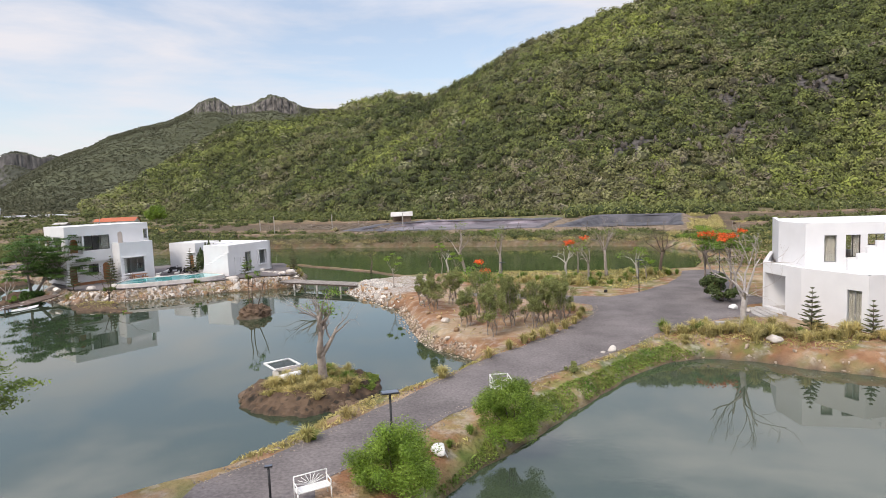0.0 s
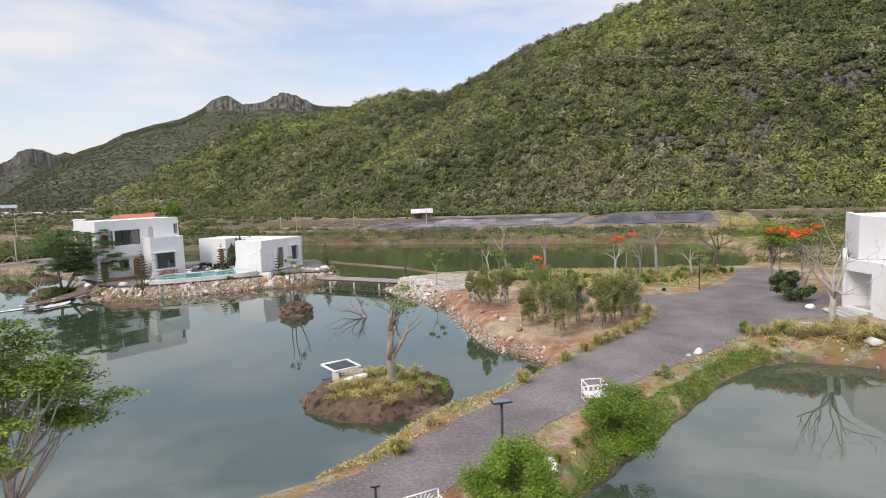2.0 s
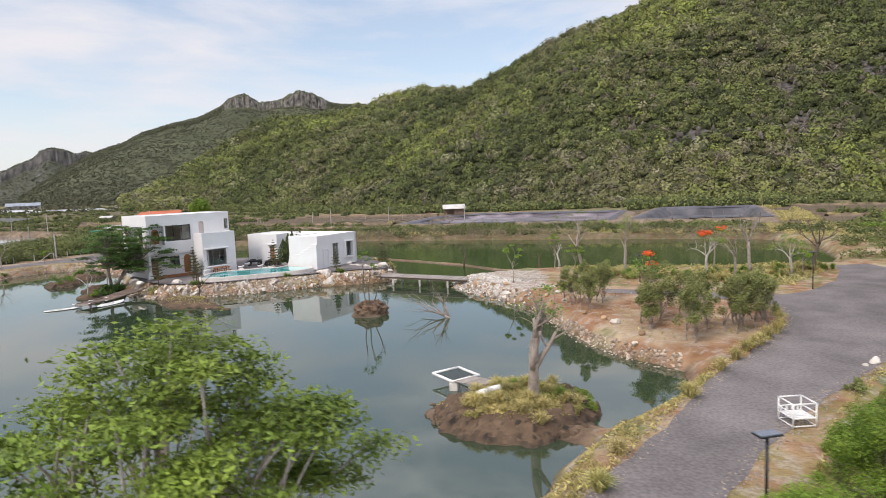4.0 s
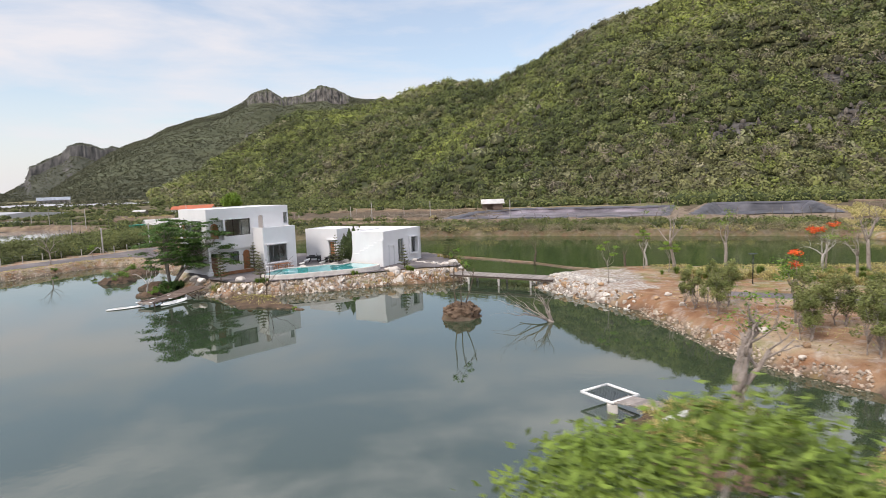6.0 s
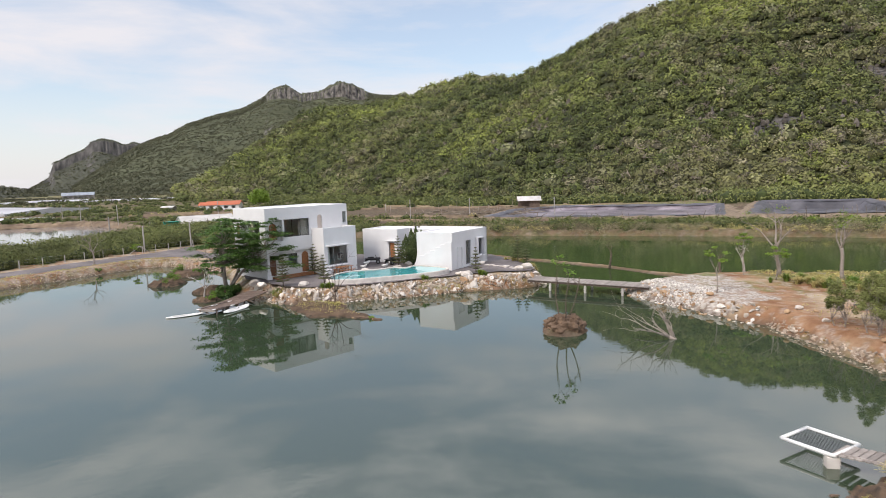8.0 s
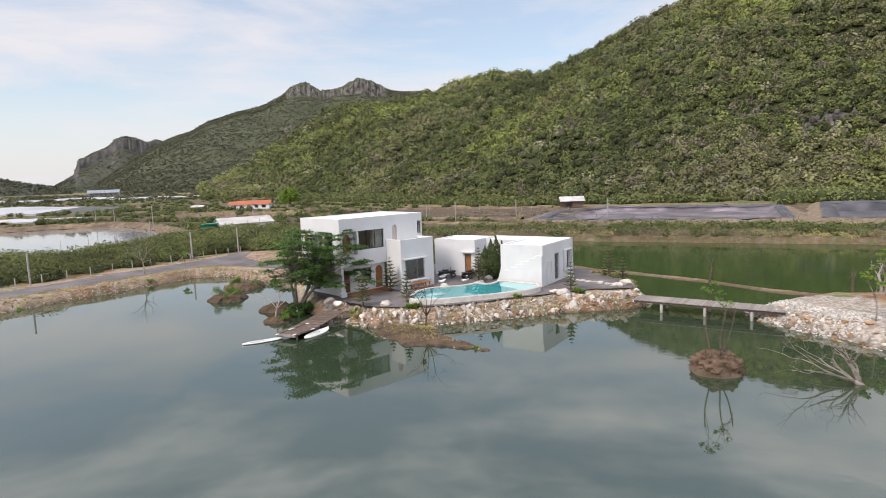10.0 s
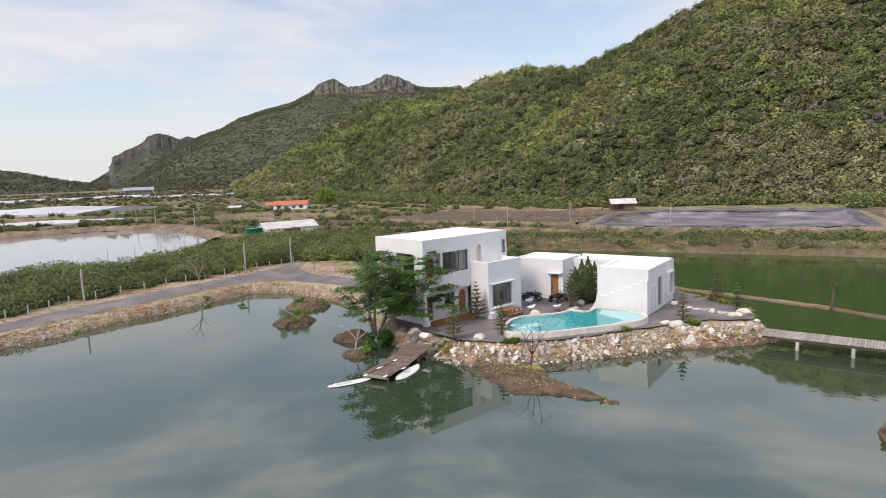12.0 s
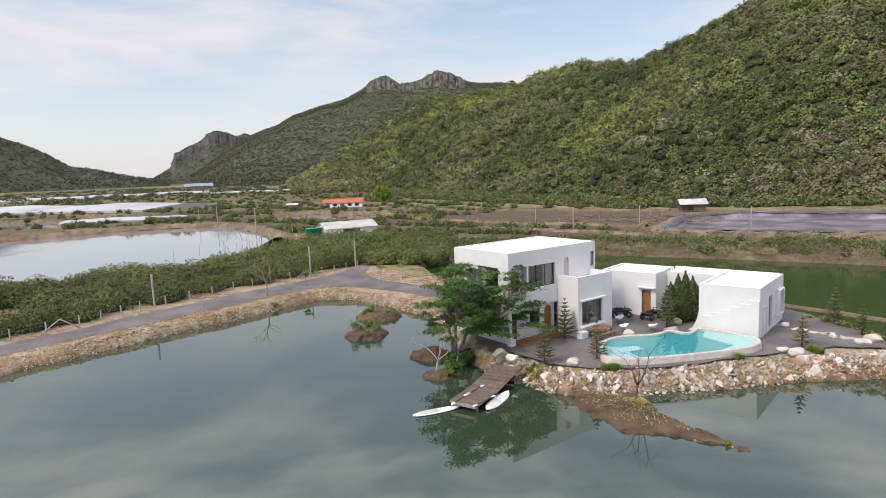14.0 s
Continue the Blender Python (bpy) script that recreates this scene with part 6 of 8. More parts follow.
def shrub(name, x, y, r, h, mat, label, seed, per=130, size=0.07, lobes=14, z=None, bark=BARK_DARK, aspect=0.55):
    rng = np.random.default_rng(seed)
    z = height_at(x, y) if z is None else z
    ob = empty(name, turn(x, y, z), label, "shrub")
    knots = []
    for k in range(lobes):
        a, q = rng.uniform(0, 6.283), math.sqrt(rng.random())
        zz = h * (0.18 + 0.72 * rng.random() * (1 - 0.5 * q * q))
        knots.append(((math.cos(a) * r * q * 0.85, math.sin(a) * r * q * 0.85, zz), r * rng.uniform(0.2, 0.42)))
    bm = bmesh.new()
    for c, q in knots[:9]:
        add_tube(bm, [(rng.normal() * 0.08, rng.normal() * 0.08, -0.1), Vector(c) * 0.5 + Vector((0, 0, 0.1)), c], [0.035, 0.022, 0.008], 5)
    part("stems", bm, bark, ob, smooth=True)
    leaf_cloud(rng, knots, per, size, mat, "foliage", ob, 0.9, 0.5, aspect)
    return ob


rng0 = np.random.default_rng(2024)

# island with the pollarded dead tree, a log and the net platform
bare_tree("dead_tree", -12.3, 32.3, 5.0, 0.30, 0.26, 5, BARK, "thick grey pollarded tree with bare limbs on the islet", 14, z=0.72, depth=3, fork=0.40, sprigs=9, sprig_mat=LEAF_TREE, thick=1.35, reach=1.0, kink=0.75, lift=0.18)
tube("fallen_log", [(-14.9, 32.1, 1.02), (-14.45, 32.5, 1.05), (-13.95, 32.9, 1.07), (-13.55, 33.2, 1.05)], [0.19, 0.22, 0.20, 0.18], STUCCO, label="white-painted fallen log lying on the islet", sides=11)["category"] = "log"
for k in range(64):
    a, q = rng0.uniform(0, 6.28), math.sqrt(rng0.random()) * 0.9
    x, y = -13.2 + math.cos(a) * 3.5 * q, 32.5 + math.sin(a) * 2.9 * q
    if abs(x + 12.3) + abs(y - 32.3) > 0.6:
        tuft(x, y, int(rng0.choice([0, 1, 3, 2], p=[0.4, 0.3, 0.2, 0.1])), rng0.uniform(0.6, 1.15), height_at(x, y) + 0.26, place="on the islet")


def clay_patch(name, poly, top, slope, rough, label, seed, mat=None):
    """An eroded clay hump rising from the water: finely broken ground over the given outline."""
    p = np.array(poly)
    step = 0.11
    xs, ys = np.arange(p[:, 0].min() - 0.8, p[:, 0].max() + 0.8, step), np.arange(p[:, 1].min() - 0.8, p[:, 1].max() + 0.8, step)
    X, Y = np.meshgrid(xs, ys)
    d = -inside_dist(X, Y, poly) + 0.55 * fbm(X * 0.7, Y * 0.7, 3, seed) + 0.25 * fbm(X * 2.4, Y * 2.4, 3, seed + 1)
    body = top * np.clip(d / slope, 0, 1) ** 0.75
    clods = np.abs(fbm(X * 1.5, Y * 1.5, 4, seed + 2)) * rough + 0.35 * rough * fbm(X * 5.0, Y * 5.0, 3, seed + 3)
    Z = np.where(d > 0, body + clods * np.clip(1.4 - d / (slope * 2.0), 0.25, 1) + 0.10 * fbm(X * 0.5, Y * 0.5, 2, seed + 5), d * 0.8)
    ny, nx = X.shape
    i = np.arange(nx * ny).reshape(ny, nx)
    f = np.stack([i[:-1, :-1], i[:-1, 1:], i[1:, 1:], i[1:, :-1]], -1).reshape(-1, 4)
    v = np.stack([X, Y, Z], -1).reshape(-1, 3)
    f = f[v[f, 2].max(axis=1) > -0.35]
    used = np.unique(f)
    back = np.full(len(v), -1)
    back[used] = np.arange(len(used))
    return tagged(obj_np(name, v[used], back[f], mat or ISLET_CLAY), label, "bank", kind="structure")


clay_patch("islet_bank", ISLAND, 0.70, 1.2, 0.36, "eroded brown clay islet with dark broken edges", 301)
clay_patch("spit_bank", SPIT, 0.34, 2.0, 0.16, "rough brown clay spit running out into the pond", 311)
for k, (x, y, r, h) in enumerate(((-72.2, 73.6, 2.3, 0.5), (-74.5, 80.6, 2.7, 0.55), (-61.0, 64.6, 1.3, 0.3), (-63.5, 69.0, 1.8, 0.6))):
    clay_patch("islet_small", [(x + r * math.cos(a), y + r * math.sin(a)) for a in (0.3, 1.2, 2.0, 3.1, 3.9, 4.8, 5.6)], h, 1.1, 0.3, "small eroded clay islet with a dark wet edge", 320 + 10 * k)
lay_rocks("islet_clods", "dark broken clods along the islet's edge", [(-16.9, 34.0), (-17.1, 32.3), (-16.2, 30.9), (-14.4, 29.7), (-12.3, 29.5), (-10.6, 30.2)], 120, rng0, 0.30, 0.34, 1.0, -0.2)
DARKROCKS = []
for _m in ROCKS:
    _c = _m.copy()
    _c.materials[0] = ROCK_DARK
    DARKROCKS.append(_c)
for k, o in enumerate(bpy.data.objects["islet_clods"].children):
    o.data = DARKROCKS[k % 8]


def net_platform():
    h = empty("net_platform", turn(0, 0, 0), "white square tube frame with a black net beside a plank deck", "platform")
    c = [Vector((-17.85, 36.95, 0.50)), Vector((-16.55, 38.1, 0.50)), Vector((-15.25, 36.65, 0.50)), Vector((-16.55, 35.55, 0.50))]
    for i in range(4):
        rod("frame_bar", c[i], c[(i + 1) % 4], 0.075, WHITE, h, "white tube")
    n = 16
    bm = bmesh.new()
    for k in range(1, n):
        for a, b, p, q in ((c[0], c[1], c[3], c[2]), (c[0], c[3], c[1], c[2])):
            add_tube(bm, [a.lerp(b, k / n) - Vector((0, 0, 0.02)), p.lerp(q, k / n) - Vector((0, 0, 0.02))], [0.008, 0.008], 3, False)
    part("net", bm, BLACK, h, "black net")
    box("float", -16.75, -16.3, 35.55, 35.95, -0.15, 0.42, POOLWALL, h, "cream concrete block", 0.03)
    d0, d1 = Vector((-16.1, 36.0, 0)), Vector((-14.6, 34.5, 0))
    for k in range(9):
        p = d0.lerp(d1, k / 8)
        box("plank", -0.62, 0.62, -0.1, 0.1, 0, 0.04, PLANK_GREY, h, m=turn(p.x, p.y, 0.50 + 0.034 * k, 45))
    rod("bearer", (-16.3, 35.6, 0.55), (-14.9, 34.2, 0.76), 0.05, PLANK_GREY, h)
    return h


net_platform()


# bridge and jetty
def bridge():
    h = empty("footbridge", turn(0, 0, 0), "grey weathered plank footbridge on white-capped posts", "bridge")
    a, b = Vector((-29.8, 72.2, 0)), Vector((-18.9, 68.0, 0))
    ang = math.degrees(math.atan2((b - a).y, (b - a).x))
    n = 62
    ln = (b - a).length
    for k in range(n):
        p = a.lerp(b, (k + 0.5) / n)
        box("plank", -ln / n / 2 + 0.012, ln / n / 2 - 0.012, -1.15, 1.15, 0, 0.045, PLANK_GREY, h, m=turn(p.x, p.y, 0.92 + 0.01 * math.sin(k * 2.3), ang))
    for s in (-0.95, 0.95):
        box("beam", 0, ln, s - 0.06, s + 0.06, 0.72, 0.915, PLANK, h, m=turn(a.x, a.y, 0, ang))
    for k in (0.2, 0.5, 0.8):
        p = a.lerp(b, k)
        for s in (-0.95, 0.95):
            q = p + Vector((-(b - a).y, (b - a).x, 0)).normalized() * s
            rod("post", (q.x, q.y, -1.2), (q.x, q.y, 0.70), 0.12, CONCRETE, h, "pale concrete post")
    return h


bridge()


def jetty():
    h = empty("jetty", turn(0, 0, 0), "dark reddish-brown plank jetty over the pond", "jetty")
    line = [Vector((-57.3, 58.8, 0.42)), Vector((-56.8, 61.4, 0.45)), Vector((-56.2, 65.8, 0.75))]
    n = 44
    for k in range(n):
        t = (k + 0.5) / n
        p = line[0].lerp(line[1], t * 2.4) if t < 1 / 2.4 else line[1].lerp(line[2], (t - 1 / 2.4) / (1 - 1 / 2.4))
        box("plank", -1.1, 1.1, -0.078, 0.078, 0, 0.04, PLANK, h, m=turn(p.x, p.y, p.z, -9 + 3 * t))
    for s in (-0.8, 0.8):
        tube("beam", [(p.x + s, p.y, p.z - 0.08) for p in line], [0.06, 0.06, 0.06], PLANK, h)
    for x, y in ((-58.2, 59.1), (-56.4, 58.8), (-57.5, 61.5), (-55.8, 61.3), (-57.0, 64.4), (-55.3, 64.3)):
        rod("post", (x, y, -1.2), (x, y, 0.42), 0.07, PLANK, h)
    box("edge_board", -0.95, 0.95, -0.02, 0.02, -0.16, 0.05, PLANK_GREY, h, m=turn(-57.3, 58.70, 0.42, -12))
    return h


jetty()


def paddleboard(x, y, deg, z, tilt=0.0):
    bm = bmesh.new()
    n = 18
    rings = []
    for i in range(n + 1):
        t = -1 + 2 * i / n
        w = 0.40 * max(1e-3, (1 - abs(t) ** 2.6)) ** 0.55
        hgt = 0.065
        rings.append([bm.verts.new((t * 1.65, w * math.cos(a), hgt * math.sin(a) + 0.10 * max(0, t) ** 4)) for a in [2 * math.pi * k / 10 for k in range(10)]])
    for a, b in zip(rings, rings[1:]):
        for k in range(10):
            bm.faces.new((a[k], a[(k + 1) % 10], b[(k + 1) % 10], b[k]))
    bm.faces.new(rings[0][::-1])
    bm.faces.new(rings[-1])
    ob = empty("paddleboard", turn(x, y, z, deg) @ Matrix.Rotation(radians(tilt), 4, "X"), "white paddleboard floating beside the jetty", "paddleboard", "paddleboards at the jetty")
    part("hull", bm, WHITE, ob, smooth=True)
    box("deck_pad", -1.1, 0.1, -0.24, 0.24, 0.064, 0.072, material("pale_grey_pad", (0.6, 0.6, 0.58), (0.52, 0.52, 0.5), 4, 0.9), ob, "pale grey deck pad")
    rod("handle", (0.25, -0.08, 0.075), (0.25, 0.08, 0.075), 0.015, BLACK, ob, "black carrying handle")
    return ob


paddleboard(-58.9, 58.05, 43, 0.06)
paddleboard(-55.55, 60.6, 80, 0.12, 12)


def paddle(x, y, z, deg):
    ob = empty("paddle", turn(x, y, z, deg), "double-bladed paddle with white blades lying on the jetty", "paddle", "paddles on the jetty")
    rod("shaft", (-0.8, 0, 0.03), (0.8, 0, 0.03), 0.022, BLACK, ob, "black shaft")
    for s in (-1, 1):
        bm = bmesh.new()
        bmesh.ops.create_icosphere(bm, subdivisions=2, radius=1)
        bmesh.ops.transform(bm, matrix=Matrix.Translation((s * 0.98, 0, 0.035)) @ Matrix.Diagonal((0.25, 0.12, 0.025, 1)), verts=bm.verts)
        part("blade", bm, WHITE, ob, "white oval blade", smooth=True)
    return ob


paddle(-57.7, 59.4, 0.48, 78)
paddle(-57.3, 61.0, 0.50, 74)
paddle(-56.1, 59.4, 0.48, 70)

# spit, root ball, islets, dead branches in the water
bare_tree("bare_sapling", -46.9, 62.7, 4.2, 0.7, 0.08, 5, BARK_DARK, "slender leafless sapling on the clay spit", 31, depth=2, fork=0.3)
for k in range(12):
    tuft(-46.9 + rng0.normal() * 0.35, 62.7 + rng0.normal() * 0.3, 3, rng0.uniform(0.6, 1.0), place="on the clay spit")
lay_rocks("spit_stakes", "dark stubs and clods along the clay spit", [(-44.8, 58.9), (-43.2, 58.2), (-41.6, 57.8)], 26, rng0, 0.25, 0.25, 1.0)
shrub("creeping_shrub", -41.9, 57.9, 0.35, 0.4, LEAF_LIME, "small green creeper on the tip of the clay spit", 77, 60, 0.06, 5)
leafy_tree("sapling", -26.4, 55.0, 5.0, 1.3, 0.05, LEAF_TREE, "slender sapling with sparse leaves on a root mound", 33, trunks=3, lobes=7, per=26, size=0.09, bark=BARK_DARK, base=0.55, lobe_r=0.3)
ROOTS = material("matted_roots", (0.085, 0.055, 0.036), (0.19, 0.128, 0.085), 3.0, 0.95, bump=0.9, grain=12, big=0.15)


def root_mound(x, y, r, h):
    rng = np.random.default_rng(9)
    ob = empty("root_mound", turn(x, y, 0), "round brown root mound standing in the pond", "mound")
    bm = bmesh.new()
    bmesh.ops.create_icosphere(bm, subdivisions=4, radius=1)
    for v in bm.verts:
        k = 1 + 0.26 * noise.noise(v.co * 2.2) + 0.22 * abs(noise.noise(v.co * 5)) + 0.10 * noise.noise(v.co * 11)
        v.co = Vector((v.co.x * r * k, v.co.y * r * k, (v.co.z * 0.75 + 0.2) * h * k))
    part("core", bm, ROOTS, ob)
    n = 2400
    a, q = rng.uniform(0, 6.28, n), rng.uniform(0.45, 1.12, n)
    c = np.stack([np.cos(a) * r * q, np.sin(a) * r * q, rng.uniform(0.02, 1, n) * h * np.sqrt(np.clip(1.15 - q * q, 0, 1))], 1)
    d = np.stack([np.cos(a), np.sin(a), rng.normal(size=n) * 0.3], 1)
    v, f = cards(c, np.cross(d, rng.normal(size=(n, 3))), rng.uniform(0.1, 0.24, n), rng, 0.14, 0.1)
    obj_np("root_mat", v, f, ROOTS, ob)
    return ob


root_mound(-26.4, 55.1, 1.35, 1.15)


def drowned_branch(x, y):
    """A fallen crown half under water, its limbs fanning out to one side."""
    rng = np.random.default_rng(52)
    ob = empty("drowned_branch", turn(x, y, -0.2), "bleached dead branch lying in the pond", "branch")
    part("trunk", tube_bm([(0.5, 0.1, -0.3), (0.1, 0, 0.1), (-0.3, 0, 0.35)], [0.16, 0.15, 0.12]), BARK, ob, smooth=True)
    for d, length in (((-1, 0.1, 0.28), 3.1), ((-0.9, -0.35, 0.5), 2.4), ((-1, 0.45, 0.16), 2.7), ((-0.5, 0.3, 0.9), 1.9), ((-0.12, 0, 1), 1.9), ((0.2, 0.15, 1), 1.7), ((0.35, -0.2, 0.8), 1.2), ((-0.8, -0.1, 0.75), 1.8)):
        bm = bmesh.new()
        limb = branch_line(rng, (rng.uniform(-0.3, 0.2), 0, 0.25), d, length, 0.16, 5)
        add_limbs(bm, rng, limb, 0.075, 2, 0.6, [], lift=0.3)
        part("limb", bm, BARK, ob, smooth=True)


def tube_bm(pts, radii):
    bm = bmesh.new()
    add_tube(bm, pts, radii, 8)
    return bm


drowned_branch(-19.3, 53.4)
bare_tree("bleached_tree", -61.5, 64.7, 3.6, 0.7, 0.085, 4, BARK_PALE, "bleached leafless tree on a tiny islet", 53, depth=2, fork=0.3)
shrub("islet_shrub", -60.7, 64.6, 0.7, 0.75, LEAF_TREE, "green shrub on a tiny islet", 54, 110, 0.07, 8)
shrub("islet_shrub", -72.2, 73.6, 1.8, 1.1, LEAF_TREE, "green shrub covering a small islet", 55, 130, 0.08, 10)
shrub("islet_shrub", -75.2, 80.4, 1.1, 0.9, LEAF_TREE, "green shrub on a clay islet", 56, 90, 0.08, 7)
shrub("islet_shrub", -73.2, 80.8, 0.7, 0.6, LEAF_TREE, "green shrub on a clay islet", 57, 80, 0.08, 6)

# villa garden
umbrella_tree("garden_tree", -61.2, 68.6, 0.7, 8.0, 4.3, 4, 190, 140, 0.15, "dark green spreading tree before the villa's corner", 61, LEAF_DARK, BARK, 0.80, (0.5, 0.95), (0.085, 0.17), 0.42, (1.8, 0.6), 0.7)
shrub("bank_shrub", -60.6, 67.6, 1.4, 1.8, LEAF_DARK, "dark green shrub on the bank under the tree", 62, 170, 0.13, 12)
for x, y, hh, txt in ((-53.0, 72.1, 3.4, "tall araucaria sapling beside the villa wall"), (-53.4, 65.6, 3.1, "araucaria sapling at the terrace edge"), (-49.9, 67.4, 2.8, "thin araucaria sapling behind the pool rim"),
                      (-45.2, 77.7, 3.6, "araucaria sapling tied to stakes in the yard"), (-35.7, 73.9, 2.6, "araucaria sapling on the gravel terrace"), (-32.0, 81.5, 3.1, "slender araucaria sapling at the back pond"),
                      (-30.8, 78.3, 2.4, "small araucaria sapling near the bridge"), (18.4, 41.5, 3.1, "araucaria sapling before the entrance villa"), (21.5, 40.2, 2.4, "araucaria sapling at the villa's corner")):
    norfolk_pine(x, y, hh, txt, int(abs(x * 13 + y * 7)), z=1.28 if x < 0 else 1.0)


def cypress_group():
    rng = np.random.default_rng(71)
    for k, (x, y, hh) in enumerate(((-44.9, 80.1, 3.5), (-44.3, 80.4, 4.2), (-43.7, 80.3, 4.5), (-43.1, 80.4, 4.0), (-43.9, 79.7, 3.7))):
        ob = empty("cypress", turn(x, y, 1.28), "dense green conical cypress in the yard corner", "tree", "cypresses in the yard corner")
        rod("trunk", (0, 0, 0), (0, 0, hh * 0.6), 0.05, BARK_DARK, ob)
        n = 1900
        t = rng.random(n)
        a = rng.uniform(0, 6.28, n)
        r = 0.95 * np.sin(np.clip(t * 0.9 + 0.13, 0, 1) * math.pi) ** 0.8 * (1 - 0.35 * t) * rng.uniform(0.6, 1.05, n)
        c = np.stack([np.cos(a) * r, np.sin(a) * r, 0.15 + t * (hh - 0.15)], 1)
        nr = np.stack([np.cos(a), np.sin(a), np.full(n, 0.3)], 1) + rng.normal(size=(n, 3)) * 0.4
        v, f = cards(c, nr, rng.uniform(0.06, 0.13, n), rng, 0.5, 0.2)
        obj_np("crown", v, f, LEAF_CYPRESS, ob)


cypress_group()
for x, y, s in ((-44.4, 79.0, 0.6), (-44.8, 75.9, 0.7), (-37.2, 72.4, 0.45), (-35.9, 79.9, 0.45), (-36.4, 82.2, 0.35), (-51.4, 65.9, 0.55), (-57.0, 66.6, 0.6), (-55.9, 66.0, 0.5), (-48.2, 74.6, 0.5), (-36.3, 71.9, 0.6), (-31.4, 75.6, 0.6), (-30.6, 76.4, 0.7), (-33.0, 77.2, 0.35)):
    boulder(x, y, s, "pale quarry boulder on the gravel terrace", int(abs(x * 10)), z=1.22, flat=0.65)
for k in range(9):
    bm = bmesh.new()
    rr = [0.45 + 0.12 * math.sin(j * 2.1 + k) for j in range(8)]
    top = [bm.verts.new((math.cos(j * 0.785) * rr[j], math.sin(j * 0.785) * rr[j] * 0.7, 0.035)) for j in range(8)]
    bot = [bm.verts.new((v.co.x * 1.04, v.co.y * 1.04, 0)) for v in top]
    bm.faces.new(top)
    for j in range(8):
        bm.faces.new((bot[j], bot[(j + 1) % 8], top[(j + 1) % 8], top[j]))
    st = part("stepping_stone", bm, STONE)
    st.matrix_world = turn(-36.0 + 0.62 * k + rng0.normal() * 0.15, 79.8 - 0.42 * k + rng0.normal() * 0.2, 1.30, k * 47)
    tagged(st, "flat pale stepping stone set in the gravel", "stepping stone", "stepping stones on the terrace")
for x, y, kd in ((-54.6, 65.9, 2), (-54.1, 65.4, 0), (-49.2, 65.3, 2), (-48.6, 65.5, 2), (-35.2, 73.2, 2), (-34.9, 72.9, 2), (-40.4, 69.9, 2), (-31.2, 80.6, 2), (-31.6, 81.0, 0), (-30.6, 79.8, 0), (-30.2, 78.6, 0), (-30.0, 77.6, 0), (-32.6, 82.2, 0), (-33.6, 83.4, 3)):
    tuft(x, y, kd, 1.0, place="on the terrace")
    tuft(x + 0.35, y + 0.2, kd, 0.8, place="on the terrace")
VILLA_BANK = [(-58.0, 66.9), (-55.2, 66.4), (-53.4, 64.6), (-51.6, 63.9), (-48, 64.4), (-44.3, 66.4), (-40.8, 68.2), (-36.5, 70.7), (-33.4, 72.0), (-30.2, 73.0), (-29.3, 74.6), (-29.2, 77.0)]
lay_rocks("villa_bank", "white and tan quarry stones tipped along the terrace bank", VILLA_BANK, 300, np.random.default_rng(81), 0.40, 0.85, 0.20)


def scatter_along(line, n, width, seed):
    rng = np.random.default_rng(seed)
    seg = [(np.array(a), np.array(b)) for a, b in zip(line, line[1:])]
    lens = np.array([np.linalg.norm(b - a) for a, b in seg])
    idx = rng.choice(len(seg), n, p=lens / lens.sum())
    t = rng.random((n, 1))
    A, B = np.array([s[0] for s in seg])[idx], np.array([s[1] for s in seg])[idx]
    d = (B - A) / np.linalg.norm(B - A, axis=1, keepdims=True)
    return A + (B - A) * t + np.stack([-d[:, 1], d[:, 0]], 1) * rng.uniform(-width, width, (n, 1))


rubble("villa_rubble", "small pale quarry stones filling the bank", scatter_along(VILLA_BANK, 1700, 1.1, 82), 0.24, STONE_MIX, 83)
POINT_BANK = [(-20.2, 71.6), (-20.6, 69.2), (-18.6, 66.2), (-15.8, 61.8), (-12.8, 58.2)]
lay_rocks("point_bank", "white quarry stones tipped round the bridge head", POINT_BANK, 210, np.random.default_rng(84), 0.30, 1.0, 0.45)
rubble("point_rubble", "small white stones strewn over the bridge head", scatter_along([(-19.6, 70.8), (-18, 67), (-14.6, 64)], 1300, 2.2, 85), 0.20, material("white_chippings", (0.60, 0.57, 0.53), (0.44, 0.40, 0.36), 2, 0.9, bump=0.3, grain=12, big=0.1, island=0.35), 86)
rubble("shore_rubble", "brown and pale stones along the water's edge", np.concatenate([scatter_along([(-12.6, 57.6), (-10.8, 51.2), (-8.8, 45.2), (-6.6, 42), (-4.2, 39.6)], 900, 0.6, 87),
       scatter_along([(-97, 57), (-92.8, 68.5), (-90.2, 75.6), (-88.2, 82.7), (-86.2, 87.6), (-82.3, 88.6), (-74.6, 85.5), (-70.5, 83.0)], 1500, 0.9, 88),
       scatter_along([(8.6, 38.9), (11, 39.9), (14.1, 38.9), (16.5, 37.2), (19.5, 35.6)], 36, 0.6, 89)]), 0.20, STONE_MIX, 90)


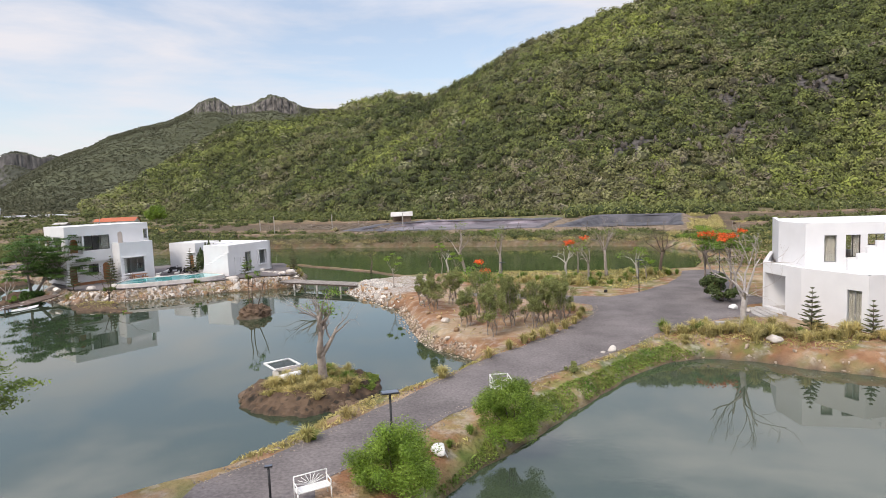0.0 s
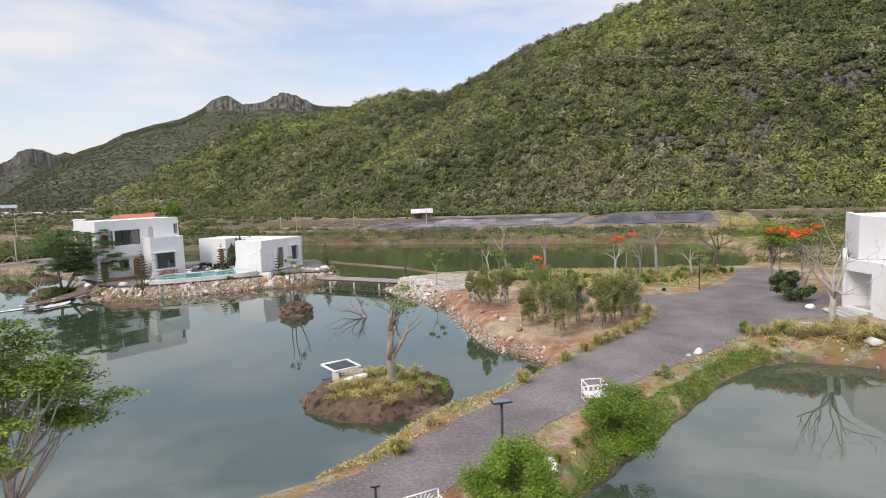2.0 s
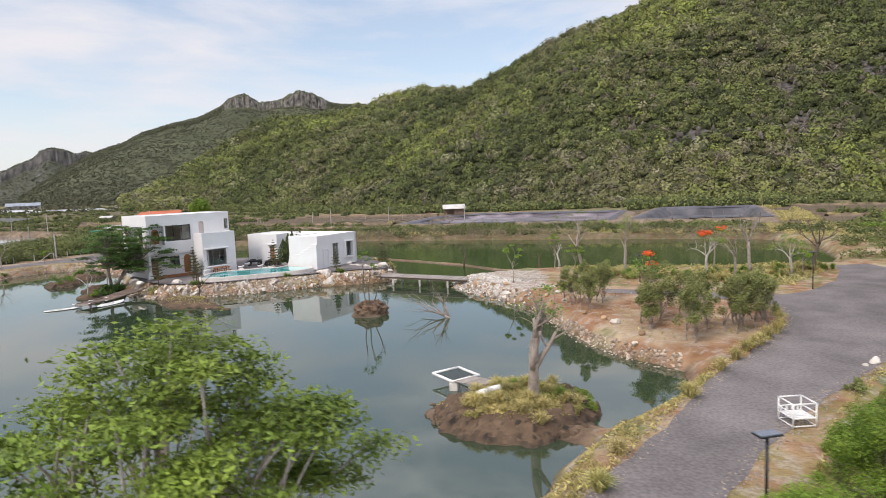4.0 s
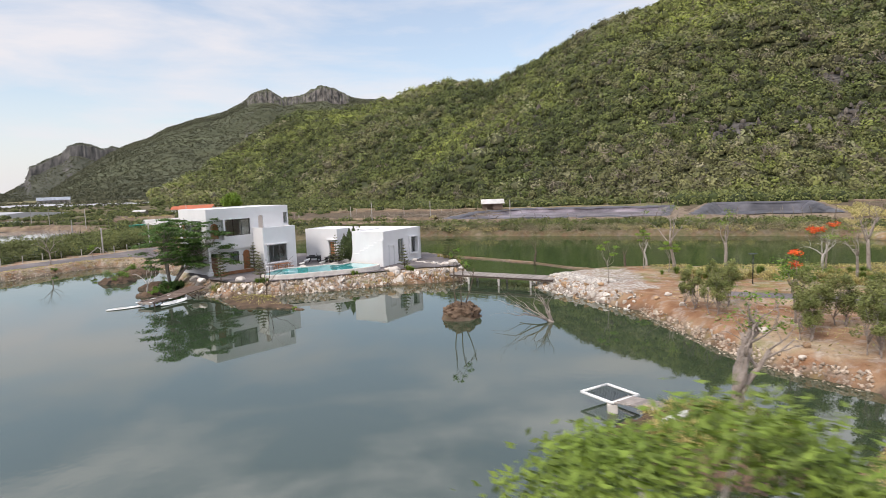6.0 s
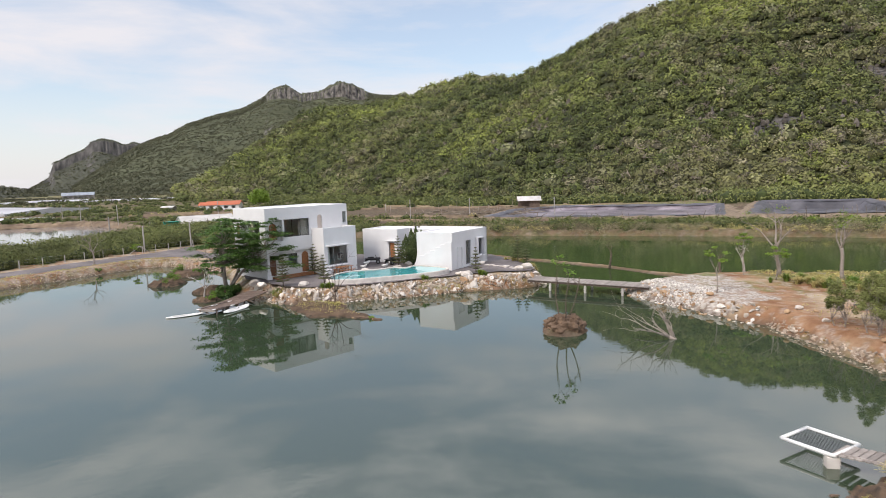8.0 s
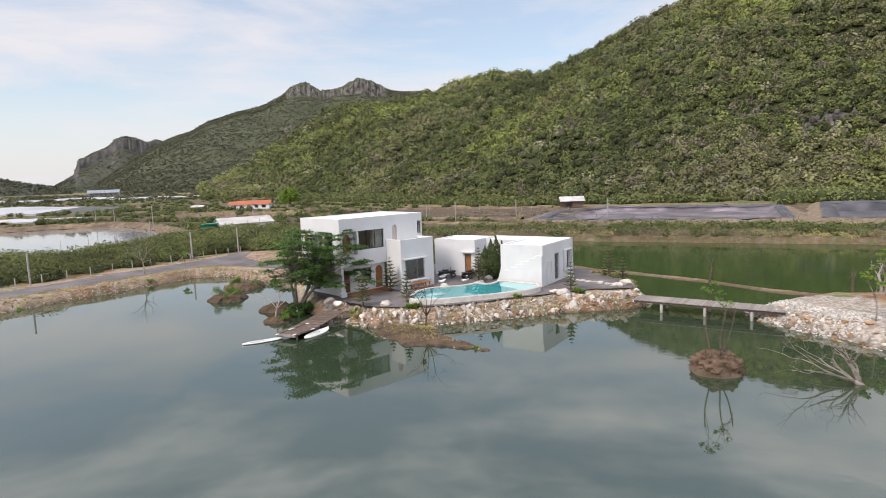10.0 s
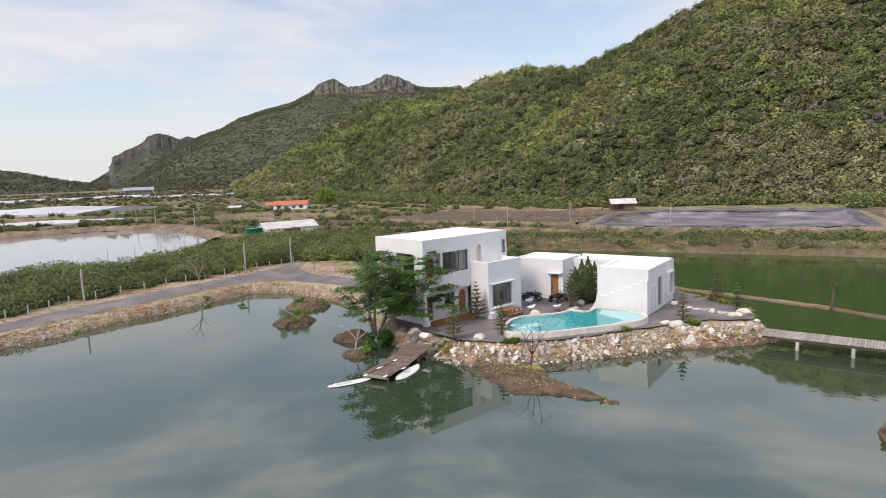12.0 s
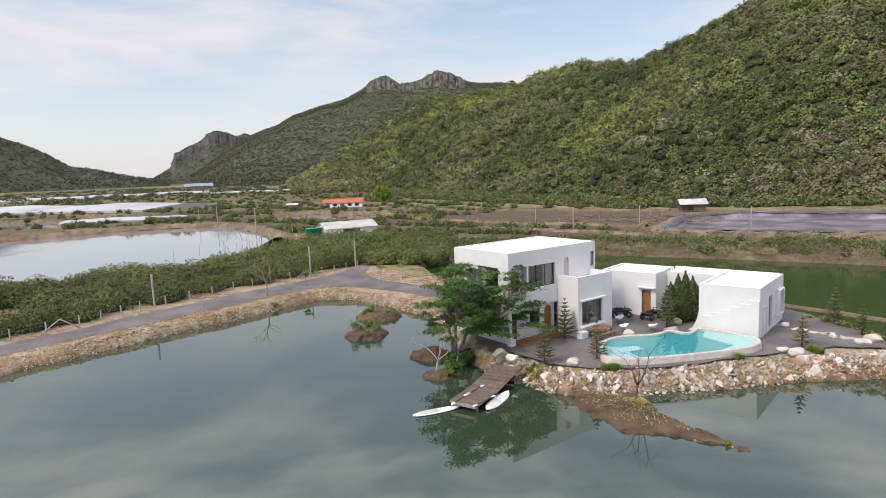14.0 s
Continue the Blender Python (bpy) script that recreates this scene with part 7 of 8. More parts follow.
def terrace_things():
    t = empty("picnic_table", turn(-50.2, 73.6, 1.30, 57), "orange-brown slatted teak table with benches on the terrace", "table")
    for k in range(6):
        box("slat", -0.95, 0.95, -0.42 + 0.14 * k, -0.30 + 0.14 * k, 0.70, 0.74, TEAK, t)
    for s in (-1, 1):
        for k in range(2):
            box("bench_slat", -0.95, 0.95, s * 0.72 - 0.14 + 0.15 * k, s * 0.72 - 0.01 + 0.15 * k, 0.40, 0.44, TEAK, t)
        for e in (-0.75, 0.75):
            box("leg", e - 0.04, e + 0.04, s * 0.3 - 0.04, s * 0.3 + 0.04, 0, 0.70, TEAK, t)
            box("bench_leg", e - 0.04, e + 0.04, s * 0.72 - 0.04, s * 0.72 + 0.04, 0, 0.40, TEAK, t)
    for x, y, deg in ((-48.6, 75.4, 200), (-46.3, 76.0, 160), (-49.2, 78.2, 220)):
        c = empty("lounge_chair", turn(x, y, 1.30, deg), "white round shell lounge chair on thin legs", "chair", "shell chairs on the terrace")
        bm = bmesh.new()
        rings = []
        for i in range(6):
            r, zz = 0.40 * (i / 5) ** 0.8, 0.26 + 0.26 * (i / 5) ** 2
            rings.append([bm.verts.new((r * math.cos(a), r * math.sin(a), zz + 0.18 * max(0, -math.cos(a)) * (i / 5) ** 2)) for a in [2 * math.pi * j / 16 for j in range(16)]])
        for a, b in zip(rings, rings[1:]):
            for j in range(16):
                bm.faces.new((a[j], a[(j + 1) % 16], b[(j + 1) % 16], b[j]))
        bmesh.ops.remove_doubles(bm, verts=bm.verts, dist=0.001)
        sh = part("shell", bm, WHITE, c, smooth=True)
        md = sh.modifiers.new("thick", "SOLIDIFY")
        md.thickness = 0.02
        for a in (0.8, 2.4, 3.9, 5.5):
            rod("leg", (0.12 * math.cos(a), 0.12 * math.sin(a), 0.28), (0.27 * math.cos(a), 0.27 * math.sin(a), 0), 0.012, BLACK, c)
    for x, y, deg in ((-49.3, 80.6, 20), (-46.6, 80.2, 60)):
        q = empty("quad_bike", turn(x, y, 1.30, deg), "black quad bike parked on the gravel", "vehicle", "quad bikes in the yard")
        bm = bmesh.new()
        add_box(bm, -0.75, 0.75, -0.22, 0.22, 0.42, 0.68, bevel=0.06)
        add_box(bm, -0.95, -0.35, -0.48, 0.48, 0.60, 0.70, bevel=0.04)
        add_box(bm, 0.35, 0.95, -0.48, 0.48, 0.60, 0.72, bevel=0.04)
        part("body", bm, BLACK, q)
        box("seat", -0.55, 0.2, -0.16, 0.16, 0.69, 0.84, RUBBER, q, "black padded seat", 0.05)
        rod("handlebar", (0.38, -0.4, 1.02), (0.38, 0.4, 1.02), 0.02, BLACK, q)
        rod("steering_column", (0.5, 0, 0.66), (0.38, 0, 1.02), 0.03, BLACK, q)
        for sx in (-0.65, 0.65):
            for sy in (-0.45, 0.45):
                bm = bmesh.new()
                bmesh.ops.create_cone(bm, segments=16, radius1=0.28, radius2=0.28, depth=0.22, cap_ends=True, matrix=Matrix.Translation((sx, sy, 0.28)) @ Matrix.Rotation(radians(90), 4, "X"))
                bmesh.ops.bevel(bm, geom=list(bm.edges), offset=0.04, segments=2, affect="EDGES")
                w = part("wheel", bm, RUBBER, q, "black knobbly tyre")
                bm = bmesh.new()
                bmesh.ops.create_cone(bm, segments=12, radius1=0.13, radius2=0.13, depth=0.24, cap_ends=True, matrix=Matrix.Translation((sx, sy, 0.28)) @ Matrix.Rotation(radians(90), 4, "X"))
                part("rim", bm, ALU, w, "grey metal rim")
    s = empty("tree_stakes", turn(-45.2, 77.7, 1.28), "pale wooden stakes tied round a sapling", "stake")
    for k in range(3):
        a = k * 2.09
        rod("stake", (0.3 * math.cos(a), 0.3 * math.sin(a), 0), (0.2 * math.cos(a), 0.2 * math.sin(a), 1.0), 0.03, PLANK_GREY, s)


terrace_things()

# causeway road: shrubs, tufts, lamps, benches
shrub("mangrove_shrub", -5.75, 19.5, 1.6, 2.6, LEAF_LIME, "bright green rounded shrub at the road's edge", 101, 620, 0.042, 52, z=0.9, aspect=0.45)
shrub("mangrove_shrub", -1.6, 24.6, 1.6, 3.2, LEAF_LIME, "bright green rounded shrub on the grassy bank", 102, 620, 0.042, 56, z=0.7, aspect=0.45)
shrub("mound_shrub", 1.9, 33.2, 0.55, 0.6, LEAF_GREY, "low olive shrub on the grassy bank", 103, 120, 0.06, 8)
boulder(-4.5, 22.7, 0.44, "smooth white boulder at the roadside", 7, WHITE, flat=0.7)
boulder(4.7, 37.5, 0.27, "white stone at the roadside", 8, STONE, flat=1.0)
boulder(4.1, 37.1, 0.2, "small white stone at the roadside", 9, STONE, flat=0.5)
for x, y, kd, s in ((-10.3, 23.5, 0, 1.15), (-10.1, 23.7, 2, 0.9), (-9.3, 26.2, 0, 1.0), (-5.5, 32.4, 2, 1.1), (-5.4, 32.2, 0, 1.0), (-3.0, 36.2, 0, 1.1), (-1.7, 38.1, 2, 1.1), (-0.7, 39.6, 0, 1.2), (-0.1, 40.4, 2, 1.2), (0.6, 41.2, 0, 1.2),
                    (1.4, 42.4, 2, 1.3), (2.4, 43.7, 2, 1.3), (3.2, 45.3, 0, 1.1), (3.8, 47.0, 0, 1.1), (4.2, 48.8, 2, 1.2), (3.6, 50.2, 0, 1.2), (2.6, 50.8, 2, 1.1), (-3.4, 24.6, 2, 0.7), (-3.0, 25.4, 0, 0.6), (-4.2, 23.4, 2, 0.6), (-2.2, 27.0, 2, 0.6)):
    tuft(x, y, 0 if kd == 2 and y > 30 else kd, s)
for k in range(80):
    t = rng0.random()
    x, y = 9.5 + 12.5 * t + rng0.normal() * 0.5, 42.0 - 3.0 * t * t + rng0.normal() * 0.9
    if height_at(x, y) > 0.35:
        tuft(x, y, int(rng0.choice([0, 1, 2, 3], p=[0.5, 0.32, 0.06, 0.12])), rng0.uniform(0.8, 1.5), place="on the bank before the entrance villa")
for k in range(150):
    t = rng0.random()
    x, y = -7 + 24 * t + rng0.normal() * 0.7, 67.6 + 3.4 * rng0.random() - 6.6 * np.sin(t * math.pi) * rng0.random() + (2.0 if t > 0.8 else 0)
    if float(inside_dist(np.array([x]), np.array([y]), ROAD)[0]) > 0.25 and height_at(x, y) > 0.5:
        tuft(x, y, int(rng0.choice([0, 1, 2], p=[0.35, 0.2, 0.45])), rng0.uniform(0.7, 1.35), place="on the verge by the back pond")
for k in range(26):
    tuft(16.5 + rng0.normal() * 2.4, 76 + rng0.random() * 10, int(rng0.choice([0, 2])), rng0.uniform(0.8, 1.4), place="on the verge by the back pond")


def turf(name, label, poly, n, length, mat, seed, spread=0.35, up=0.0):
    """Countless blades and low leaves over an area."""
    rng = np.random.default_rng(seed)
    p = np.array(poly)
    pts = np.stack([rng.uniform(p[:, 0].min(), p[:, 0].max(), n * 3), rng.uniform(p[:, 1].min(), p[:, 1].max(), n * 3)], 1)
    pts = pts[inside_dist(pts[:, 0], pts[:, 1], poly) < 0][:n]
    z = ground_height(pts[:, :1], pts[:, 1:]).ravel()
    ok = z > 0.02
    pts, z = pts[ok], z[ok]
    m = len(pts)
    dens = fbm(pts[:, 0] * 0.5, pts[:, 1] * 0.5, 3, seed)
    keep = dens > -0.35
    pts, z, m = pts[keep], z[keep], int(keep.sum())
    c = np.column_stack([pts, z + up + length * rng.uniform(0.2, 0.7, m)])
    nr = rng.normal(size=(m, 3)) * np.array([1, 1, spread])
    v, f = cards(c, nr, length * rng.uniform(0.5, 1.0, m), rng, 0.28, 0.15)
    return tagged(obj_np(name, v, f, mat), label, "grass", kind="stuff")


turf("bank_turf", "lush green creeping turf down to the pond", [(-4.6, 20.5), (-3.2, 23.5), (-1.6, 27.5), (1.0, 31.0), (3.6, 34.4), (6.4, 38.0), (9.6, 40.4), (11, 39.6), (8.3, 38.1), (6.1, 36.0), (4.4, 33.9), (1.2, 29.3), (-0.2, 26.9), (-1.8, 24.7), (-3.3, 22.6), (-4.2, 20.7)], 26000, 0.13, GRASS_GREEN, 120, 1.2)
turf("verge_turf", "thin straw grass on the clay verges", [(-4.5, 22.5), (-1, 29.5), (4.0, 36), (9.4, 42), (14, 44.5), (18.5, 42.5), (21, 39.5), (18, 37), (13, 40), (9, 40), (4, 35.5), (-1, 29), (-3.5, 24)], 9000, 0.15, GRASS_DRY, 121, 0.6)
turf("pond_turf", "straw grass beside the back pond", [(-9, 76), (-6, 68), (4, 63.5), (10, 60.5), (16, 68.5), (16, 74.5), (0, 76)], 7000, 0.20, GRASS_DRY, 122, 0.7)
EDGE_GRIT = material("edge_grit", (0.20, 0.175, 0.155), (0.36, 0.30, 0.24), 3, 0.95, bump=0.3, grain=12, big=0.1, island=0.3)
rubble("road_grit", "loose gravel and clods along the road's edges", np.concatenate([scatter_along(ROAD[:10], 1300, 0.45, 130), scatter_along(ROAD[25:36], 1200, 0.5, 131), scatter_along(LANE[1:11], 500, 0.4, 132)]), 0.085, EDGE_GRIT, 133)
turf("islet_turf", "straw and green grass over the islet", [(-16.9, 32.5), (-15.6, 30.8), (-12.6, 29.9), (-10.5, 31.0), (-9.9, 33.4), (-11.0, 35.2), (-13.2, 35.5), (-15.4, 34.4)], 8000, 0.20, GRASS_DRY, 124, 0.6, 0.24)
turf("islet_green", "green creeper on the shaded side of the islet", [(-12.4, 32.4), (-9.4, 31.6), (-9.6, 35.4), (-12.0, 36.4)], 3200, 0.17, GRASS_GREEN, 125, 1.0, 0.26)
turf("spit_turf", "thin straw grass on the clay spit", SPIT, 700, 0.13, GRASS_DRY, 126, 0.6, 0.12)
turf("lane_turf", "thin straw grass along the lane", [(-98, 52), (-93, 67), (-90, 76), (-88, 83), (-86, 88), (-82, 89.4), (-83, 90.8), (-88, 90), (-91, 82), (-95, 70), (-99, 58)], 5000, 0.15, GRASS_DRY, 127, 0.6)
turf("shore_turf", "thin straw grass between the road and the pond", [(-13.6, 22), (-11.9, 24.4), (-9.7, 28), (-7.8, 31.4), (-5.4, 34.6), (-4.0, 37), (-2.4, 37.0), (-4.6, 33.8), (-6.9, 29.8), (-9.5, 25.4), (-11.7, 21.8)], 3600, 0.16, GRASS_DRY, 128, 0.6)
turf("point_turf", "thin straw grass on the clay point", [(-11, 56), (-5, 42), (1, 43), (4.6, 50), (-3, 56), (-8, 64)], 420, 0.16, GRASS_DRY, 123, 0.6)


def lamp_post(x, y, h, label, k=1.0):
    ob = empty("solar_lamp", turn(x, y, height_at(x, y), 20), label, "lamp", "solar lamps along the road")
    rod("post", (0, 0, -0.05), (0, 0, h), 0.045, BLACK, ob, "black steel post")
    bm = bmesh.new()
    add_box(bm, -0.34 * k, 0.34 * k, -0.19 * k, 0.19 * k, h, h + 0.05, bevel=0.01)
    hd = part("head", bm, BLACK, ob, "flat black lamp head")
    box("solar_panel", -0.31 * k, 0.31 * k, -0.16 * k, 0.16 * k, h + 0.051, h + 0.062, PANEL, hd, "grey solar panel")
    return ob


lamp_post(-6.15, 21.3, 2.85, "black solar lamp post with a flat head beside the road")
lamp_post(10.8, 58.9, 3.1, "black solar lamp post on the road's verge")
lamp_post(20.6, 66.0, 3.1, "black solar lamp post beside the yard")
lamp_post(-9.9, 18.5, 1.25, "short solar garden lamp at the road's edge", 0.4)
lamp_post(-2.4, 63.4, 2.6, "black solar lamp post among the trees")


def garden_bench():
    ob = empty("garden_bench", turn(-8.45, 18.7, 1.03, 35), "white cast-metal garden bench with a lattice back", "bench")
    for k in range(5):
        box("seat_slat", -0.6, 0.6, -0.25 + 0.1 * k, -0.17 + 0.1 * k, 0.42, 0.45, WHITE, ob)
    for s in (-0.58, 0.58):
        for y0 in (-0.24, 0.22):
            rod("leg", (s, y0, 0), (s, y0, 0.43 if y0 < 0 else 0.85), 0.022, WHITE, ob)
        rod("armrest", (s, -0.26, 0.64), (s, 0.24, 0.66), 0.022, WHITE, ob)
        rod("arm_post", (s, -0.24, 0.43), (s, -0.24, 0.64), 0.02, WHITE, ob)
    rod("top_rail", (-0.58, 0.23, 0.85), (0.58, 0.23, 0.85), 0.022, WHITE, ob)
    for k in range(9):
        a = radians(20 + 17.5 * k)
        rod("lattice_bar", (0.0, 0.225, 0.45), (0.55 * math.cos(a), 0.23, 0.45 + 0.38 * math.sin(a)), 0.012, WHITE, ob)
    return ob


garden_bench()


def cube_frame():
    """An open cube of thin white tubes with a slatted seat and low back bars."""
    ob = empty("frame_seat", turn(-2.15, 29.4, 1.0, 12), "white open tube-frame garden seat beside the road", "garden seat")
    r, hh = 0.46, 0.95
    c = [(-r, -r), (r, -r), (r, r), (-r, r)]
    for k in range(4):
        a, b = c[k], c[(k + 1) % 4]
        rod("post", (*a, 0), (*a, hh), 0.03, WHITE, ob)
        rod("top_bar", (*a, hh), (*b, hh), 0.03, WHITE, ob)
        rod("low_bar", (*a, 0.08), (*b, 0.08), 0.025, WHITE, ob)
        if k != 0:
            rod("back_bar", (*a, hh * 0.62), (*b, hh * 0.62), 0.025, WHITE, ob)
    for q in range(6):
        box("seat_slat", -r, r, -r + 0.155 * q, -r + 0.155 * q + 0.11, 0.36, 0.39, WHITE, ob)
    for q in range(4):
        box("back_slat", -r + 0.06 + 0.23 * q, -r + 0.14 + 0.23 * q, r - 0.012, r + 0.012, 0.40, hh * 0.62, WHITE, ob)
    return ob


cube_frame()

# clay point: grey-leaved trees and boulders
for x, y, hh, r, sd in ((-8.3, 51.6, 3.5, 1.0, 1), (-5.0, 45.0, 2.8, 0.9, 2), (-2.9, 42.0, 3.9, 1.1, 3), (-1.6, 44.6, 3.6, 1.0, 4), (0.0, 43.9, 3.5, 1.0, 5), (1.0, 46.0, 3.4, 1.1, 6), (2.0, 45.0, 3.6, 1.0, 7), (-3.9, 47.6, 3.9, 1.2, 8), (-6.9, 54.4, 3.4, 1.1, 9),
                        (-1.8, 48.4, 3.2, 1.0, 10), (-9.4, 53.4, 3.0, 0.9, 11), (2.6, 47.4, 3.3, 1.0, 12)):
    leafy_tree("paperbark_tree", x, y, hh * 1.22, r * 1.05, 0.045, LEAF_GREY, "slender olive-grey paperbark tree on the clay point", 200 + sd, trunks=3, lobes=26, per=170, size=0.080, base=0.12, flat=1.05, bark=BARK, lobe_r=0.34, aspect=0.30)
for x, y, hh, sd in ((-4.2, 49.0, 4.9, 1), (-3.2, 50.0, 4.4, 2)):
    leafy_tree("flame_tree", x, y, hh, 1.5, 0.07, LEAF_TREE, "small flame tree with red blossom among grey shrubs", 230 + sd, lobes=8, per=70, size=0.08, base=0.5, flat=0.5, blossom=1)
for x, y, s in ((-7.4, 47.9, 0.42), (-6.8, 46.8, 0.5), (-5.6, 43.4, 0.4), (-8.6, 49.8, 0.3), (-11.2, 57.4, 0.34), (-10.2, 58.2, 0.4), (-9.4, 57.4, 0.3), (-6.2, 42.4, 0.3), (1.6, 42.9, 0.35), (-9.8, 54.6, 0.35), (-15.0, 63.4, 0.4)):
    boulder(x, y, s * 0.8, "pale boulder on the clay point", int(abs(x * 7 + y * 3)), ROCKS_TAN[0].materials[0] if int(y) % 2 else STONE, flat=0.62)

# bank by the back pond: lopped and flowering trees
for x, y, hh, sp, r, lb, mt, txt, sd, spg in ((-7.0, 72.9, 6.4, 0.35, 0.17, 4, BARK, "tall lopped grey-brown tree by the back pond", 1, 6), (-2.6, 70.6, 6.2, 0.35, 0.16, 4, BARK, "tall lopped grey-brown tree by the back pond", 2, 6), (4.7, 67.6, 4.2, 0.55, 0.13, 5, BARK_PALE, "bleached lopped tree by the back pond", 3, 0),
                                     (9.4, 69.6, 6.3, 0.55, 0.17, 5, BARK, "leafless spreading tree by the back pond", 4, 0), (15.2, 69.4, 5.6, 0.5, 0.18, 5, BARK_DARK, "dark leafless tree by the back pond", 5, 0), (12.4, 67.2, 3.4, 0.6, 0.13, 4, BARK_PALE, "pale lopped tree with green shoots", 6, 12),
                                     (-9.4, 75.4, 3.2, 0.4, 0.11, 4, BARK_PALE, "bleached dead stump tree at the water", 7, 0), (7.0, 66.4, 4.4, 0.6, 0.12, 4, BARK, "grey lopped tree by the back pond", 8, 6), (-11.6, 75.3, 2.2, 0.3, 0.12, 3, BARK_DARK, "dark leaning stump at the water's edge", 9, 0), (-21.6, 84.6, 3.6, 0.2, 0.12, 2, BARK_DARK, "dark leaning dead trunk on the sand bar", 10, 0)):
    bare_tree("lopped_tree", x, y, hh, sp, r, lb, mt, txt, 300 + sd, depth=1 if sd in (3, 7, 9, 10) else 2, fork=0.5, sprigs=spg, sprig_mat=LEAF_LIME)
for x, y, hh, sd in ((-10.0, 73.2, 4.6, 1), (-14.3, 64.2, 4.3, 2), (-8.0, 70.6, 3.6, 3), (13.2, 66.6, 2.8, 4)):
    leafy_tree("young_tree", x, y, hh, 1.1, 0.05, LEAF_LIME, "young tree with lime-green tiers of leaves", 330 + sd, lobes=7, per=60, size=0.10, base=0.45, flat=0.4, lobe_r=0.36)
leafy_tree("flame_tree", 6.4, 71.2, 5.0, 1.8, 0.09, LEAF_TREE, "flame tree with red blossom by the back pond", 341, lobes=8, per=40, size=0.08, base=0.55, flat=0.4, blossom=4)
leafy_tree("flame_tree", 17.4, 54.4, 6.6, 2.6, 0.10, LEAF_TREE, "flame tree with orange-red blossom beside the villa", 342, trunks=3, lobes=26, per=150, size=0.075, base=0.6, flat=0.3, blossom=9, lobe_r=0.3)
leafy_tree("shade_tree", 16.6, 57.8, 6.8, 2.6, 0.10, LEAF_LIME, "light green flat-topped tree behind the flame tree", 343, lobes=26, per=220, size=0.08, base=0.66, flat=0.25, lobe_r=0.34)
shrub("dark_shrub", 16.5, 53.4, 1.6, 3.0, LEAF_CYPRESS, "dark green glossy shrub under the flame tree", 344, 220, 0.13, 16)
bare_tree("bleached_tree", 14.6, 43.1, 6.6, 0.26, 0.22, 6, BARK_PALE, "bleached leafless tree standing on the bank", 360, depth=3, fork=0.34, lift=0.5, kink=0.5, thick=0.95, reach=0.85)
boulder(15.2, 39.5, 0.55, "reddish boulder on the clay bank", 17, STONE, flat=0.6)
boulder(16.4, 50.0, 0.4, "white stone beside the yard", 18, WHITE)
boulder(17.0, 48.7, 0.35, "pale stone beside the yard", 19, STONE)
box("planter", -0.38, 0.38, -0.2, 0.2, 0, 0.42, CONCRETE, label="grey concrete trough on the bank", bevel=0.03, m=turn(13.3, 43.6, 1.0, 10))["category"] = "trough"
box("flood_light", -0.16, 0.16, -0.06, 0.06, 0, 0.28, BLACK, label="black flood light on the verge", bevel=0.02, m=turn(7.6, 58.6, 1.05, 15))["category"] = "lamp"

# tree beside the flight path
umbrella_tree("rain_tree", -17.6, 12.8, 0.9, 8.3, 2.5, 5, 82, 330, 0.17, "feathery bright green tree with pale forked trunks", 400, LEAF_RAIN, BARK_PALE, 0.26, (0.36, 0.7), (0.042, 0.08), 0.17)
shrub("road_shrub", -19.2, 17.1, 1.1, 2.0, LEAF_TREE, "green shrub under the rain tree", 401, 260, 0.06, 14)

# west lane: fence, poles, saplings
FENCE = [(-106, 50), (-103.6, 61), (-102, 67), (-101.3, 74), (-99.8, 80), (-98.2, 86), (-96.6, 91.6), (-93.6, 96.6), (-91.2, 103), (-89.6, 111)]


def fence():
    ob = empty("fence", turn(0, 0, 0), "wire fence on thin grey concrete posts along the lane", "fence")
    seg = list(zip(FENCE, FENCE[1:]))
    pts = []
    for (ax, ay), (bx, by) in seg:
        n = max(1, round(math.hypot(bx - ax, by - ay) / 2.6))
        pts += [(ax + (bx - ax) * k / n, ay + (by - ay) * k / n) for k in range(n)]
    pts.append(FENCE[-1])
    for x, y in pts:
        box("post", -0.05, 0.05, -0.05, 0.05, -0.1, 1.2, CONCRETE, ob, m=turn(x, y, 0.95, 10))
    for zz in (0.4, 0.8, 1.2):
        bm = bmesh.new()
        add_tube(bm, [(x, y, 0.95 + zz) for x, y in pts], [0.006] * len(pts), 3)
        part("wire", bm, ALU, ob)
    for x, y in ((-103.0, 63.5), (-94.6, 94.6)):
        rod("brace", (x, y, 0.95), (x + 0.9, y + 1.5, 2.2), 0.06, CONCRETE, ob)
        rod("brace", (x + 1.8, y + 3.0, 0.95), (x + 0.9, y + 1.5, 2.2), 0.06, CONCRETE, ob)
    return ob


fence()
for x, y, hh in ((-100.4, 75.2, 4.1), (-94.0, 97.6, 4.4), (-91.0, 105.6, 4.4), (-118, 118, 5), (-78.6, 180, 3.8), (-65.6, 159, 5.4), (-52, 168, 5), (-137, 187, 6), (-160, 170, 6), (-188, 186, 6), (-205, 196, 6), (-30, 160, 5)):
    ob = empty("utility_pole", turn(x, y, 0.85, x), "plain grey concrete pole", "pole", "concrete poles over the farmland")
    box("shaft", -0.08, 0.08, -0.08, 0.08, -0.2, hh, CONCRETE, ob)
    box("cap", -0.09, 0.09, -0.09, 0.09, hh, hh + 0.06, CONCRETE, ob)
bare_tree("bare_sapling", -91.4, 84.0, 5.0, 0.7, 0.09, 5, BARK, "leafless sapling between lane and pond", 501, depth=2, fork=0.35)
leafy_tree("young_tree", -90.3, 91.0, 2.4, 0.8, 0.05, LEAF_LIME, "young lime-green tree beside the lane", 502, lobes=6, per=60, size=0.10, base=0.5, flat=0.5)
